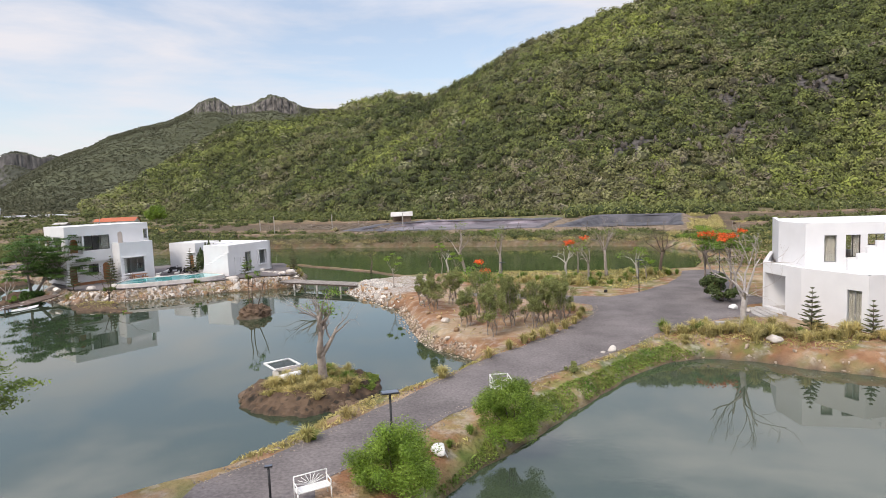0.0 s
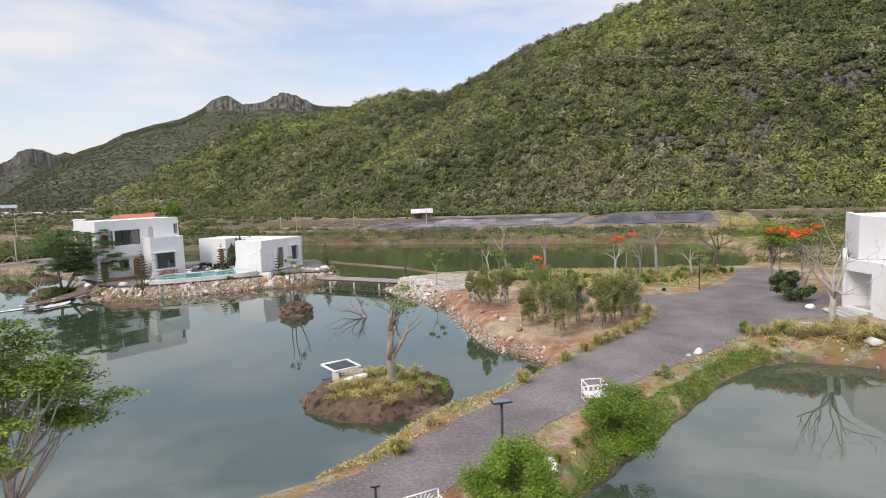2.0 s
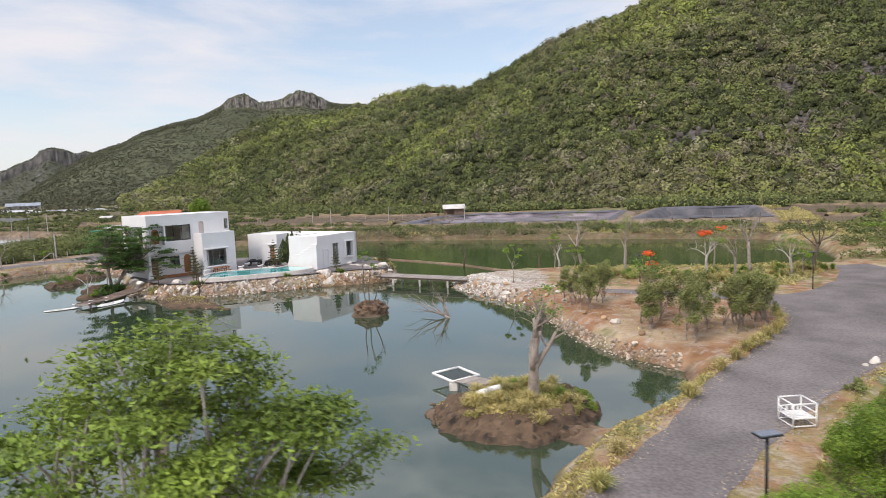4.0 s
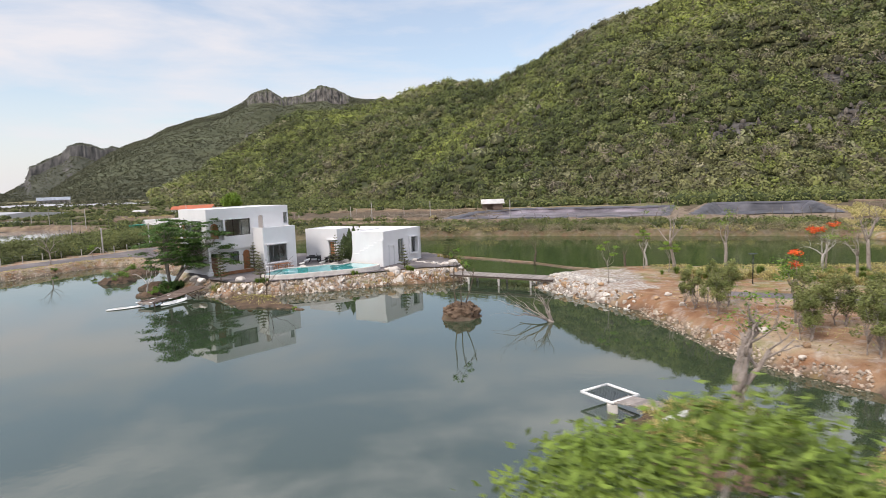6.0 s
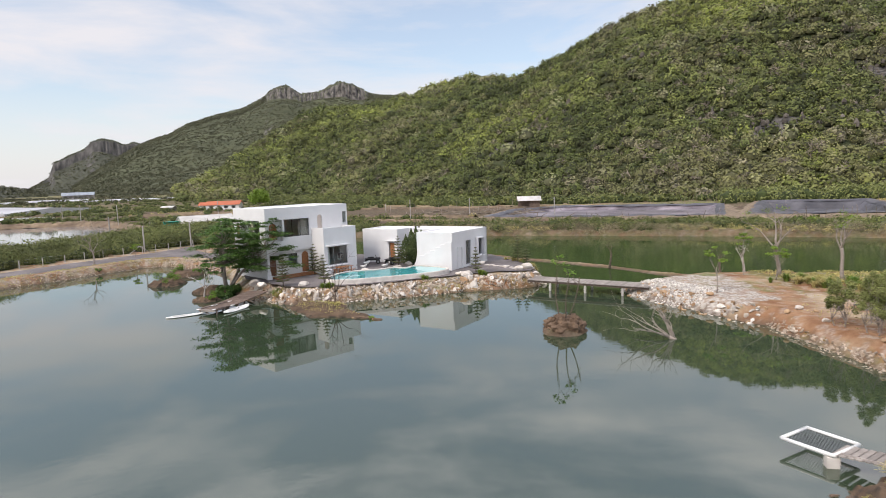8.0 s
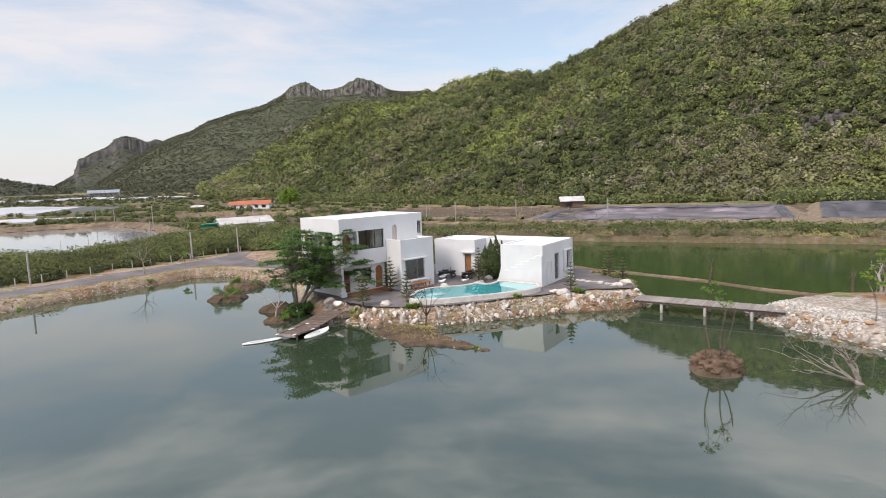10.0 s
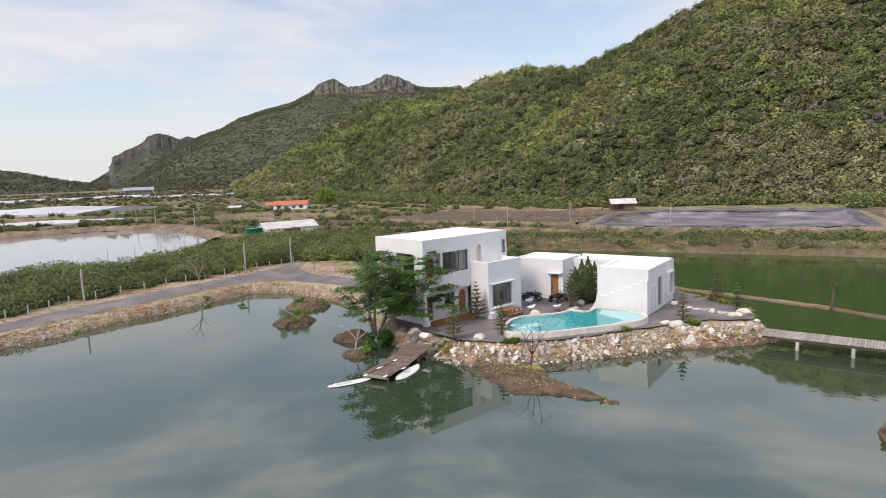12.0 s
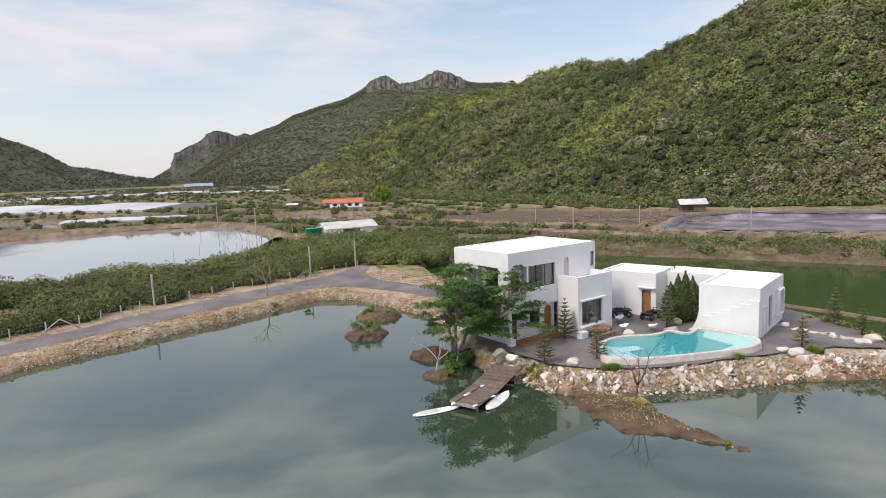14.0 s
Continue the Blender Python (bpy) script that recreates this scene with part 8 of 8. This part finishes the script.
leafy_tree("young_tree", -81.5, 95.4, 3.0, 1.0, 0.05, LEAF_GREY, "thin young tree on a clay heap", 503, lobes=6, per=40, size=0.09, base=0.45, flat=0.5)
leafy_tree("young_tree", -79.3, 97.6, 3.2, 0.9, 0.05, LEAF_LIME, "thin young tree on a clay heap", 504, lobes=6, per=40, size=0.09, base=0.45, flat=0.5)
shrub("bank_shrub", -92.6, 66.9, 0.6, 0.6, LEAF_TREE, "small green shrub on the clay bank", 505, 80, 0.07, 7)
shrub("bank_shrub", -88.6, 81.5, 0.5, 0.5, LEAF_TREE, "small green shrub on the clay bank", 506, 80, 0.07, 7)
for k in range(8):
    r = new("reed_stake", None)
    r.matrix_world = turn(-140 + 2.2 * k, 118 + 3.6 * (k % 4) + 1.3 * k, 0)
    tagged(r, "thin grey stake standing in the fish pond", "stake", "stakes in the fish pond")
    rod("shaft", (0, 0, -0.5), (0.05, 0, 2.2), 0.05, BARK, r)


def spread_grove(name, label, poly, n, rlo, rhi, per, size, mat, seed, sink=0.2, squash=0.75, aspect=0.3, core=False):
    rng = np.random.default_rng(seed)
    p = np.array(poly)
    pts = np.stack([rng.uniform(p[:, 0].min(), p[:, 0].max(), n * 24), rng.uniform(p[:, 1].min(), p[:, 1].max(), n * 24)], 1)
    pts = pts[inside_dist(pts[:, 0], pts[:, 1], poly) < 0]
    z = ground_height(pts[:, :1], pts[:, 1:]).ravel()
    ok = (z > 0.15) & (inside_dist(pts[:, 0], pts[:, 1], FIELD) > 0) & (fbm(pts[:, 0] * 0.06, pts[:, 1] * 0.06, 2, seed) > -0.4)
    pts, z = pts[ok][:n], z[ok][:n]
    r = rng.uniform(rlo, rhi, len(pts))
    at = np.column_stack([pts, z - sink])
    # a dark lump in each bush paints the shade behind its leaves
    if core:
        crowns(name + "_inner", at, r * 0.78, SCRUB_CORE, "cores coloured as the shade inside the " + label, seed + 2, squash)
    return grove(name, at, r, per, size, mat, label, seed + 1, squash, aspect)


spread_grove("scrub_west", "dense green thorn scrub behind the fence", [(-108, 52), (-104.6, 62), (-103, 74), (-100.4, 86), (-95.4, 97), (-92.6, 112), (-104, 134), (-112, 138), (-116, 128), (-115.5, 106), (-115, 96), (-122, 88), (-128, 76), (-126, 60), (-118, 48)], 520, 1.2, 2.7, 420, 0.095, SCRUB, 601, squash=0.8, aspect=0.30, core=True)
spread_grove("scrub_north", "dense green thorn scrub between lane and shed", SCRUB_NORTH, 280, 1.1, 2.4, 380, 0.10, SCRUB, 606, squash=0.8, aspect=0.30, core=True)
spread_grove("scrub_east", "green scrub along the brown field", [(42, 128), (60, 142), (56, 165), (130, 144), (150, 120), (110, 110), (60, 112)], 260, 0.9, 2.0, 60, 0.2, SCRUB, 608, aspect=0.5, core=True)
spread_grove("scrub_east", "green scrub between field and hill", [(54, 203), (150, 180), (190, 230), (150, 262), (70, 232)], 420, 1.0, 2.6, 60, 0.2, SCRUB, 609, aspect=0.5, core=True)
spread_grove("yard_scrub", "green and dry scrub beside the back pond", [(22, 78), (27, 88), (31, 100), (50, 104), (46, 82), (30, 74)], 110, 0.5, 1.2, 60, 0.2, SCRUB, 607)
spread_grove("scrub_back", "low green scrub along the back pond's far bank", [(-95, 116), (-83, 121), (-66, 129), (-36, 127.6), (-12, 122.6), (6, 119), (26, 113), (40, 100), (60, 100), (60, 128), (28, 130), (6, 134), (-36, 143), (-70, 146), (-92, 134)], 520, 0.5, 1.35, 60, 0.20, SCRUB, 611, aspect=0.4, core=True)
spread_grove("scrub_straw", "straw-coloured dry scrub along the back pond", [(-66, 128.4), (-36, 126.8), (-12, 121.8), (6, 118.2), (26, 112), (31, 101), (44, 98), (60, 106), (40, 128), (-36, 138)], 900, 0.35, 0.95, 50, 0.18, GRASS_DRY, 616)
spread_grove("scrub_grey", "pale grey-green bushes at the foot of the hill", [(14, 203), (62, 196), (68, 222), (20, 228)], 90, 1.8, 3.8, 110, 0.15, LEAF_GREY, 613, squash=1.0, aspect=0.4, core=True)
spread_grove("straw_mound", "straw grass over the berm of the black basin", [(37, 137), (44, 135), (60, 188), (51, 192)], 220, 0.5, 1.2, 60, 0.18, GRASS_DRY, 614)
FAR_BANK = [(-86, 124), (-66, 128.6), (-54, 130.2), (-36, 127.4), (-12, 122.4), (6, 119), (26, 113)]
spread_grove("reeds_back", "brown dry reeds along the back pond's far edge", [(x, y - 1.4) for x, y in FAR_BANK] + [(x + 0.6, y + 3.4) for x, y in FAR_BANK[::-1]], 760, 0.6, 1.15, 46, 0.24, REED, 617, squash=1.0, aspect=0.12)
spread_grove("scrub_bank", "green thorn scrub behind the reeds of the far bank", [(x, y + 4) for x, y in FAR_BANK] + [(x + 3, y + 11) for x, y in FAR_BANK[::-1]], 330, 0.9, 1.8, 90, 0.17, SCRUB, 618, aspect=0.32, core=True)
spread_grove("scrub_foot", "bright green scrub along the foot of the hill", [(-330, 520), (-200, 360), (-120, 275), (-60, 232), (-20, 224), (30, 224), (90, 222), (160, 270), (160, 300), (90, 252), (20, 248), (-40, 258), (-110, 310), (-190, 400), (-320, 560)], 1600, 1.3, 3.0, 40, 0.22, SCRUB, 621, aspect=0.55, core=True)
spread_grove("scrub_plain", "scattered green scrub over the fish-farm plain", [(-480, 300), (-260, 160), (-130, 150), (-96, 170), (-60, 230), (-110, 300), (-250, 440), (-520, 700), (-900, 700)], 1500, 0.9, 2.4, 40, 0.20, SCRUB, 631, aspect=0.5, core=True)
for k in range(9):
    a, b = (-330 + 14 * k, 190 + 34 * k), (-62 + 3 * k, 150 + 10 * k)
    spread_grove("scrub_row", "low green scrub along an earth dike of the fish farm", [a, b, (b[0], b[1] + 3.0), (a[0], a[1] + 5.0)], 170, 0.7, 1.7, 46, 0.20, SCRUB, 660 + k, aspect=0.5, core=True)
spread_grove("scrub_far", "hazy green scrub across the far plain", [(-1000, 300), (-480, 300), (-350, 520), (-600, 1000), (-1300, 1100), (-1600, 600)], 900, 2.5, 5.0, 16, 0.40, HILL_LEAF_FAR, 641, squash=0.5)
spread_grove("scrub_right", "green scrub beyond the yard", [(24, 76), (30, 84), (36, 100), (60, 140), (110, 180), (130, 130), (90, 80), (40, 66)], 420, 0.8, 2.0, 80, 0.14, SCRUB, 651)


# ---- farmland ----
def basin(name, poly, rim, floor, mat, label):
    ring = [tuple(p) for p in poly]
    pts = []
    for i in range(len(ring)):
        (ax, ay), (bx, by) = ring[i], ring[(i + 1) % len(ring)]
        n = int(math.hypot(bx - ax, by - ay) / 2)
        pts += [(ax + (bx - ax) * k / n, ay + (by - ay) * k / n) for k in range(n)]
    bm = bmesh.new()
    rng = np.random.default_rng(3)
    skirt = bmesh.new()
    edge = [[skirt.verts.new((x, y, z + rng.normal() * 0.12)) for x, y in r] for r, z in ((inset_ring(pts, -9.0), 0.3), (inset_ring(pts, -4.0), 0.9), (inset_ring(pts, -2.2), rim), (inset_ring(pts, -0.8), rim))]
    for a, b in zip(edge, edge[1:]):
        for i in range(len(pts)):
            j = (i + 1) % len(pts)
            skirt.faces.new((a[i], a[j], b[j], b[i]))
    bmesh.ops.recalc_face_normals(skirt, faces=skirt.faces)
    tagged(part("berm", skirt, CLAY, smooth=True), "low brown earth berm round a drained pond", "berm", kind="structure")
    lay = [(inset_ring(pts, -1.0), rim + 0.02), (pts, rim + 0.12), (inset_ring(pts, 1.2), rim - 0.6), (inset_ring(pts, 2.6), floor + 0.06)]
    rows = [[bm.verts.new((x, y, z + rng.normal() * 0.05)) for x, y in r] for r, z in lay]
    for a, b in zip(rows, rows[1:]):
        for i in range(len(pts)):
            j = (i + 1) % len(pts)
            bm.faces.new((a[i], a[j], b[j], b[i]))
    es = [bm.edges.get((rows[-1][i], rows[-1][(i + 1) % len(pts)])) for i in range(len(pts))]
    bmesh.ops.triangle_fill(bm, edges=es, use_beauty=True)
    bmesh.ops.recalc_face_normals(bm, faces=bm.faces)
    return tagged(part(name, bm, mat), label, "pond liner", kind="structure")


basin("liner_grey", BASIN_GREY, 1.5, 0.25, LINER_PINK, "drained fish pond with a faded pinkish-grey liner")
basin("liner_black", BASIN_BLACK, 1.9, -0.3, LINER, "drained fish pond with a shiny black liner")


def ring_strip(name, pts, profile, mat, label, category, closed=True, seed=0):
    """A ridge of the given cross-section (offset, height) along a line."""
    rng = np.random.default_rng(seed)
    n = len(pts)
    rows = []
    for off, z in profile:
        ring = inset_ring(pts, off) if closed else side_line(pts, off)
        rows.append([(x, y, z + rng.normal() * 0.09) for x, y in ring])
    v = [p for r in rows for p in r]
    f = [(k * n + i, k * n + (i + 1) % n, (k + 1) * n + (i + 1) % n, (k + 1) * n + i) for k in range(len(rows) - 1) for i in range(n if closed else n - 1)]
    return tagged(obj(name, v, f, mat, smooth=True), label, category, kind="structure")


def side_line(pts, off):
    out = []
    for i, p in enumerate(pts):
        a, b = Vector(pts[max(i - 1, 0)]), Vector(pts[min(i + 1, len(pts) - 1)])
        e = (b - a).normalized()
        out.append((p[0] - e.y * off, p[1] + e.x * off))
    return out


def dense(line, step, wobble=0.5, seed=0, closed=False):
    pts = []
    for (ax, ay), (bx, by) in zip(line, line[1:] + line[:1] if closed else line[1:]):
        n = max(1, int(math.hypot(bx - ax, by - ay) / step))
        pts += [(ax + (bx - ax) * k / n, ay + (by - ay) * k / n) for k in range(n)]
    if not closed:
        pts.append(line[-1])
    q = np.array(pts)
    w = fbm(q[:, 0] * 0.15, q[:, 1] * 0.15, 3, seed) * wobble
    return [(x + d, y + d) for (x, y), d in zip(pts, w)]


DIKE_EARTH = material("dike_earth", (0.115, 0.078, 0.054), (0.245, 0.185, 0.120), 0.5, 0.95, bump=0.8, grain=3, big=0.3, big_scale=0.12)
for k, (line, wide) in enumerate((([(-250, 118), (-238, 130), (-230, 144.4), (-222, 156), (-215.4, 170.5), (-202, 181), (-187.5, 186), (-172.5, 181.5), (-153.6, 168), (-136.5, 152), (-131, 141)], 2.6),
                                  ([(-196, 219), (-180, 236), (-143, 223), (-130, 208), (-138, 194), (-155, 187.6)], 2.0), ([(-336, 203), (-307, 209), (-262, 194), (-247, 178)], 2.2),
                                  ([(-314, 226), (-290, 233), (-246, 196)], 2.0), ([(-90, 166), (-52, 153), (-8, 143), (4, 139.5)], 2.0), ([(-122, 196), (-86, 178), (-50, 168)], 1.8), ([(-150, 250), (-96, 224), (-46, 216)], 1.8),
                                  ([(52, 150), (90, 142), (140, 128)], 2.2), ([(56, 202), (100, 190), (152, 176)], 2.0))):
    ring_strip("dike", dense(line, 1.6, 1.2, k), [(-wide * 1.3, 0.0), (-wide * 0.7, 1.05), (-wide * 0.2, 1.5), (wide * 0.3, 1.45), (wide * 0.8, 0.95), (wide * 1.3, 0.0)], DIKE_EARTH, "brown earth dike between fish ponds", "dike", False, k)
    spread_grove("dike_scrub", "straw grass and low scrub along an earth dike", side_line(line, wide * 0.9) + side_line(line, -wide * 0.6)[::-1], 130, 0.35, 0.95, 40, 0.20, GRASS_DRY if k % 2 else SCRUB, 900 + k, -0.1, aspect=0.4)
for nm, poly, rim in (("liner_edge", BASIN_GREY, 1.5), ("liner_edge", BASIN_BLACK, 1.9)):
    ring_strip(nm, dense(poly, 2.0, 0.5, 5, True), [(-1.3, rim + 0.10), (-0.7, rim + 0.22), (0.25, rim + 0.20), (0.9, rim - 0.25)], LINER, "wrinkled black liner edge folded over the berm", "pond liner", True, 7)


def gable(name, x, y, deg, w, d, wall_h, roof_h, wall_mat, roof_mat, label, over=0.4, holes=3, open_front=False, z=0.7):
    h = empty(name, turn(x, y, z, deg), label, "house")
    if open_front:
        for sx in (-w / 2, 0, w / 2):
            for sy in (-d / 2, d / 2):
                box("post", sx - 0.08, sx + 0.08, sy - 0.08, sy + 0.08, 0, wall_h, PLANK, h)
        wall(h, 0, -d / 2, 0, w / 2, 0, wall_h, 0.1, mat=wall_mat)
        wall(h, w / 2, d / 2, 180, w, 0, wall_h, 0.1, mat=wall_mat)
    else:
        step = w / (holes * 2 + 1)
        hs = [(step * (2 * k + 1), step * (2 * k + 2), wall_h * 0.35, wall_h * 0.8) for k in range(holes)]
        wall(h, -w / 2, -d / 2, 0, w, 0, wall_h, 0.15, hs, mat=wall_mat)
        for a in hs:
            window(h, -w / 2, -d / 2, 0, *a, 0.05, 1, BLACK)
        wall(h, w / 2, d / 2, 180, w, 0, wall_h, 0.15, mat=wall_mat)
        wall(h, w / 2, -d / 2 + 0.15, 90, d - 0.3, 0, wall_h, 0.15, mat=wall_mat)
        wall(h, -w / 2, d / 2 - 0.15, -90, d - 0.3, 0, wall_h, 0.15, mat=wall_mat)
        for s in (-1, 1):
            obj("gable_end", [(s * w / 2, -d / 2, wall_h), (s * w / 2, d / 2, wall_h), (s * w / 2, 0, wall_h + roof_h * 0.9), (s * (w / 2 - 0.15), -d / 2, wall_h), (s * (w / 2 - 0.15), d / 2, wall_h), (s * (w / 2 - 0.15), 0, wall_h + roof_h * 0.9)],
                [(0, 1, 2), (3, 5, 4), (0, 2, 5, 3), (1, 4, 5, 2)], wall_mat, h)
    x0, x1 = -w / 2 - over, w / 2 + over
    k = roof_h / (d / 2)
    for s in (-1, 1):
        e = s * (d / 2 + over)
        obj("roof", [(x0, e, wall_h - over * k), (x1, e, wall_h - over * k), (x1, 0, wall_h + roof_h), (x0, 0, wall_h + roof_h),
                     (x0, e, wall_h - over * k + 0.08), (x1, e, wall_h - over * k + 0.08), (x1, 0, wall_h + roof_h + 0.08), (x0, 0, wall_h + roof_h + 0.08)],
            [(0, 1, 2, 3), (7, 6, 5, 4), (0, 4, 5, 1), (1, 5, 6, 2), (2, 6, 7, 3), (3, 7, 4, 0)], roof_mat, h)
    return h


gable("farmhouse", -183, 265, 15, 15, 7, 2.6, 1.5, WHITE, REDROOF, "white farmhouse with a bright orange-red roof", holes=4)
gable("farmhouse", -196, 271, 15, 6, 5, 2.4, 1.2, WHITE, REDROOF, "small white annex house with an orange roof", holes=1)
gable("shed", -121.5, 156.5, 48, 13, 7, 1.9, 1.3, WHITE, TIN, "low pale shed with a weathered tin roof", holes=1)
bm = bmesh.new()
add_box(bm, -2, 2, -0.15, 0.15, 0, 2.0, bevel=0.05)
add_box(bm, -2, 2, -2.2, 0.1, 1.95, 2.05, bevel=0.02)
tagged(part("tarpaulin", bm, GREENSHEET), "bright green tarpaulin lean-to beside the shed", "tarpaulin").matrix_world = turn(-127.5, 150.5, 0.8, 48)
gable("field_hut", -39.8, 213.4, 10, 6.4, 5, 2.3, 1.1, PLANK, TIN, "open grey field hut with a pale tin roof", over=0.7, open_front=True, z=1.1)
gable("pavilion", -208, 259, 10, 5, 4, 2.2, 0.6, CONCRETE, TIN, "open pavilion with a pale roof by a fish pond", over=0.5, open_front=True)
gable("farm_hall", -768, 808, 38, 42, 16, 7, 4, CONCRETE, material("blue_grey_roof", (0.30, 0.33, 0.38), (0.26, 0.29, 0.33), 0.1, 0.7, bump=0), "large grey farm hall far across the plain", over=1.0, holes=6)
for x, y, w, d, deg, hh in ((-372, 282, 150, 62, 3, 2.4), (-250, 205, 46, 12, 30, 1.0), (-640, 575, 150, 40, 42, 2.0), (-720, 480, 170, 40, 34, 2.0), (-470, 560, 90, 24, 40, 1.6)):
    ob = empty("shade_house", turn(x, y, 0.6, deg), "long low white sheeted shade house on the fish farm", "greenhouse", "shade houses on the plain")
    n = max(6, int(w / 12))
    for k in range(n):
        a, b = -w / 2 + w * k / n, -w / 2 + w * (k + 1) / n - 0.1
        p0, p1 = hh * (1.5 + 0.2 * math.sin(k - 1)), hh * (1.5 + 0.2 * math.sin(k))
        e = hh * 0.6
        vs = [(a, -d / 2, 0), (b, -d / 2, 0), (b, d / 2, 0), (a, d / 2, 0), (a, -d / 2, e), (b, -d / 2, e), (b, d / 2, e), (a, d / 2, e), (a, 0, p0), (b, 0, p1)]
        obj("bay", vs, [(0, 1, 5, 4), (2, 3, 7, 6), (4, 5, 9, 8), (8, 9, 6, 7), (0, 4, 8, 7, 3), (1, 2, 6, 9, 5)], SHEET, ob)
leafy_tree("round_tree", -168, 270, 9, 5, 0.25, LEAF_LIME, "round bright green tree beside the farmhouse", 701, lobes=20, per=170, size=0.45, base=0.25, flat=0.9)
for k in range(60):
    x, y = -100 + 62 * rng0.random(), 172 + 30 * rng0.random()
    if rng0.random() < 0.25:
        ob = new("field_post", None)
        ob.matrix_world = turn(x, y, 0.7)
        tagged(ob, "thin weathered post in the drained field", "post", "posts in the drained field")
        rod("shaft", (0, 0, -0.2), (rng0.normal() * 0.1, rng0.normal() * 0.1, rng0.uniform(1.2, 3.2)), 0.06, BARK, ob)


def debris():
    """Pipes and broken framing heaped between the drained ponds."""
    rng = np.random.default_rng(801)
    bm = bmesh.new()
    for _ in range(150):
        x, y = -72 + 36 * rng.random(), 176 + 22 * rng.random()
        a, l = rng.uniform(0, 6.28), rng.uniform(2, 7)
        add_tube(bm, [(x, y, 0.8 + rng.random() * 0.5), (x + math.cos(a) * l, y + math.sin(a) * l * 0.5, 0.8 + rng.random() * 1.1)], [0.09, 0.09], 5)
    for _ in range(70):
        x, y = -40 + 62 * rng.random(), 146 + 5 * rng.random()
        y -= 0.22 * (x + 40)
        a, l = rng.uniform(0, 6.28), rng.uniform(1.5, 5)
        add_tube(bm, [(x, y, 1.0), (x + math.cos(a) * l, y + math.sin(a) * l * 0.4, 1.0 + rng.random() ** 2 * 2.0)], [0.07, 0.05], 5)
    tagged(part("debris", bm, DEADWOOD), "grey heap of pipes and broken framing", "debris", kind="stuff")
    bm = bmesh.new()
    for _ in range(240):
        x = -150 + 260 * rng.random()
        y = 128 + rng.random() * 10 - 0.10 * (x + 20) + (60 + 30 * rng.random()) * (rng.random() < 0.4)
        l = rng.uniform(1.2, 3.8)
        add_tube(bm, [(x, y, 0.6), (x + rng.normal() * 0.7, y + rng.normal() * 0.3, 0.6 + l)], [0.07, 0.03], 4)
    tagged(part("dead_stalks", bm, DEADWOOD), "grey dead stalks standing along the far bank", "deadwood", kind="stuff")


debris()


def hill_deadwood():
    X, Y, Z, S = near_hill
    rng = np.random.default_rng(811)
    n = 520
    i, j = rng.integers(0, X.shape[0], n), rng.integers(2, int(X.shape[1] * 0.78), n)
    p = np.stack([X[i, j], Y[i, j], Z[i, j] + 1.5], 1)
    grove("hill_deadwood", p, rng.uniform(1.5, 2.8, n), 26, 0.7, DEADWOOD, "bare grey-brown trees scattered through the hill forest", 812, 1.1, 0.09)


hill_deadwood()


def ridge_forest(place, n, rlo, rhi, label, seed, cliffs=None):
    X, Y, Z, S = place
    rng = np.random.default_rng(seed)
    i, j = rng.integers(0, X.shape[0] - 1, n), rng.integers(0, X.shape[1] - 1, n)
    fa, fb = rng.random(n), rng.random(n)
    p = np.stack([M[i, j] * (1 - fa) * (1 - fb) + M[i + 1, j] * fa * (1 - fb) + M[i, j + 1] * (1 - fa) * fb + M[i + 1, j + 1] * fa * fb for M in (X, Y, Z)], 1)
    s, az = S[i, j], np.degrees(np.arctan2(p[:, 0], p[:, 1]))
    ok = s < 1.01
    if cliffs:
        ok &= (s < 0.875) | (s > 0.955) | (az < cliffs[0]) | (az > cliffs[1])
    p = p[ok]
    grove("ridge_forest", p, rng.uniform(rlo, rhi, len(p)), 5, 0.5, HILL_LEAF_FAR, label, seed + 1, 0.5, jitter=0.3)


ridge_forest(mid_hill, 34000, 2.6, 5.4, "olive-green forest on the distant ridge", 821, (-28.0, -19.0))
ridge_forest(far_hill, 5000, 3.5, 6.5, "dark green scrub on the far rocky knoll", 823, (-45.5, -37.3))
ridge_forest(left_hill, 5000, 3.5, 6.5, "dark green scrub on the far hill", 825)
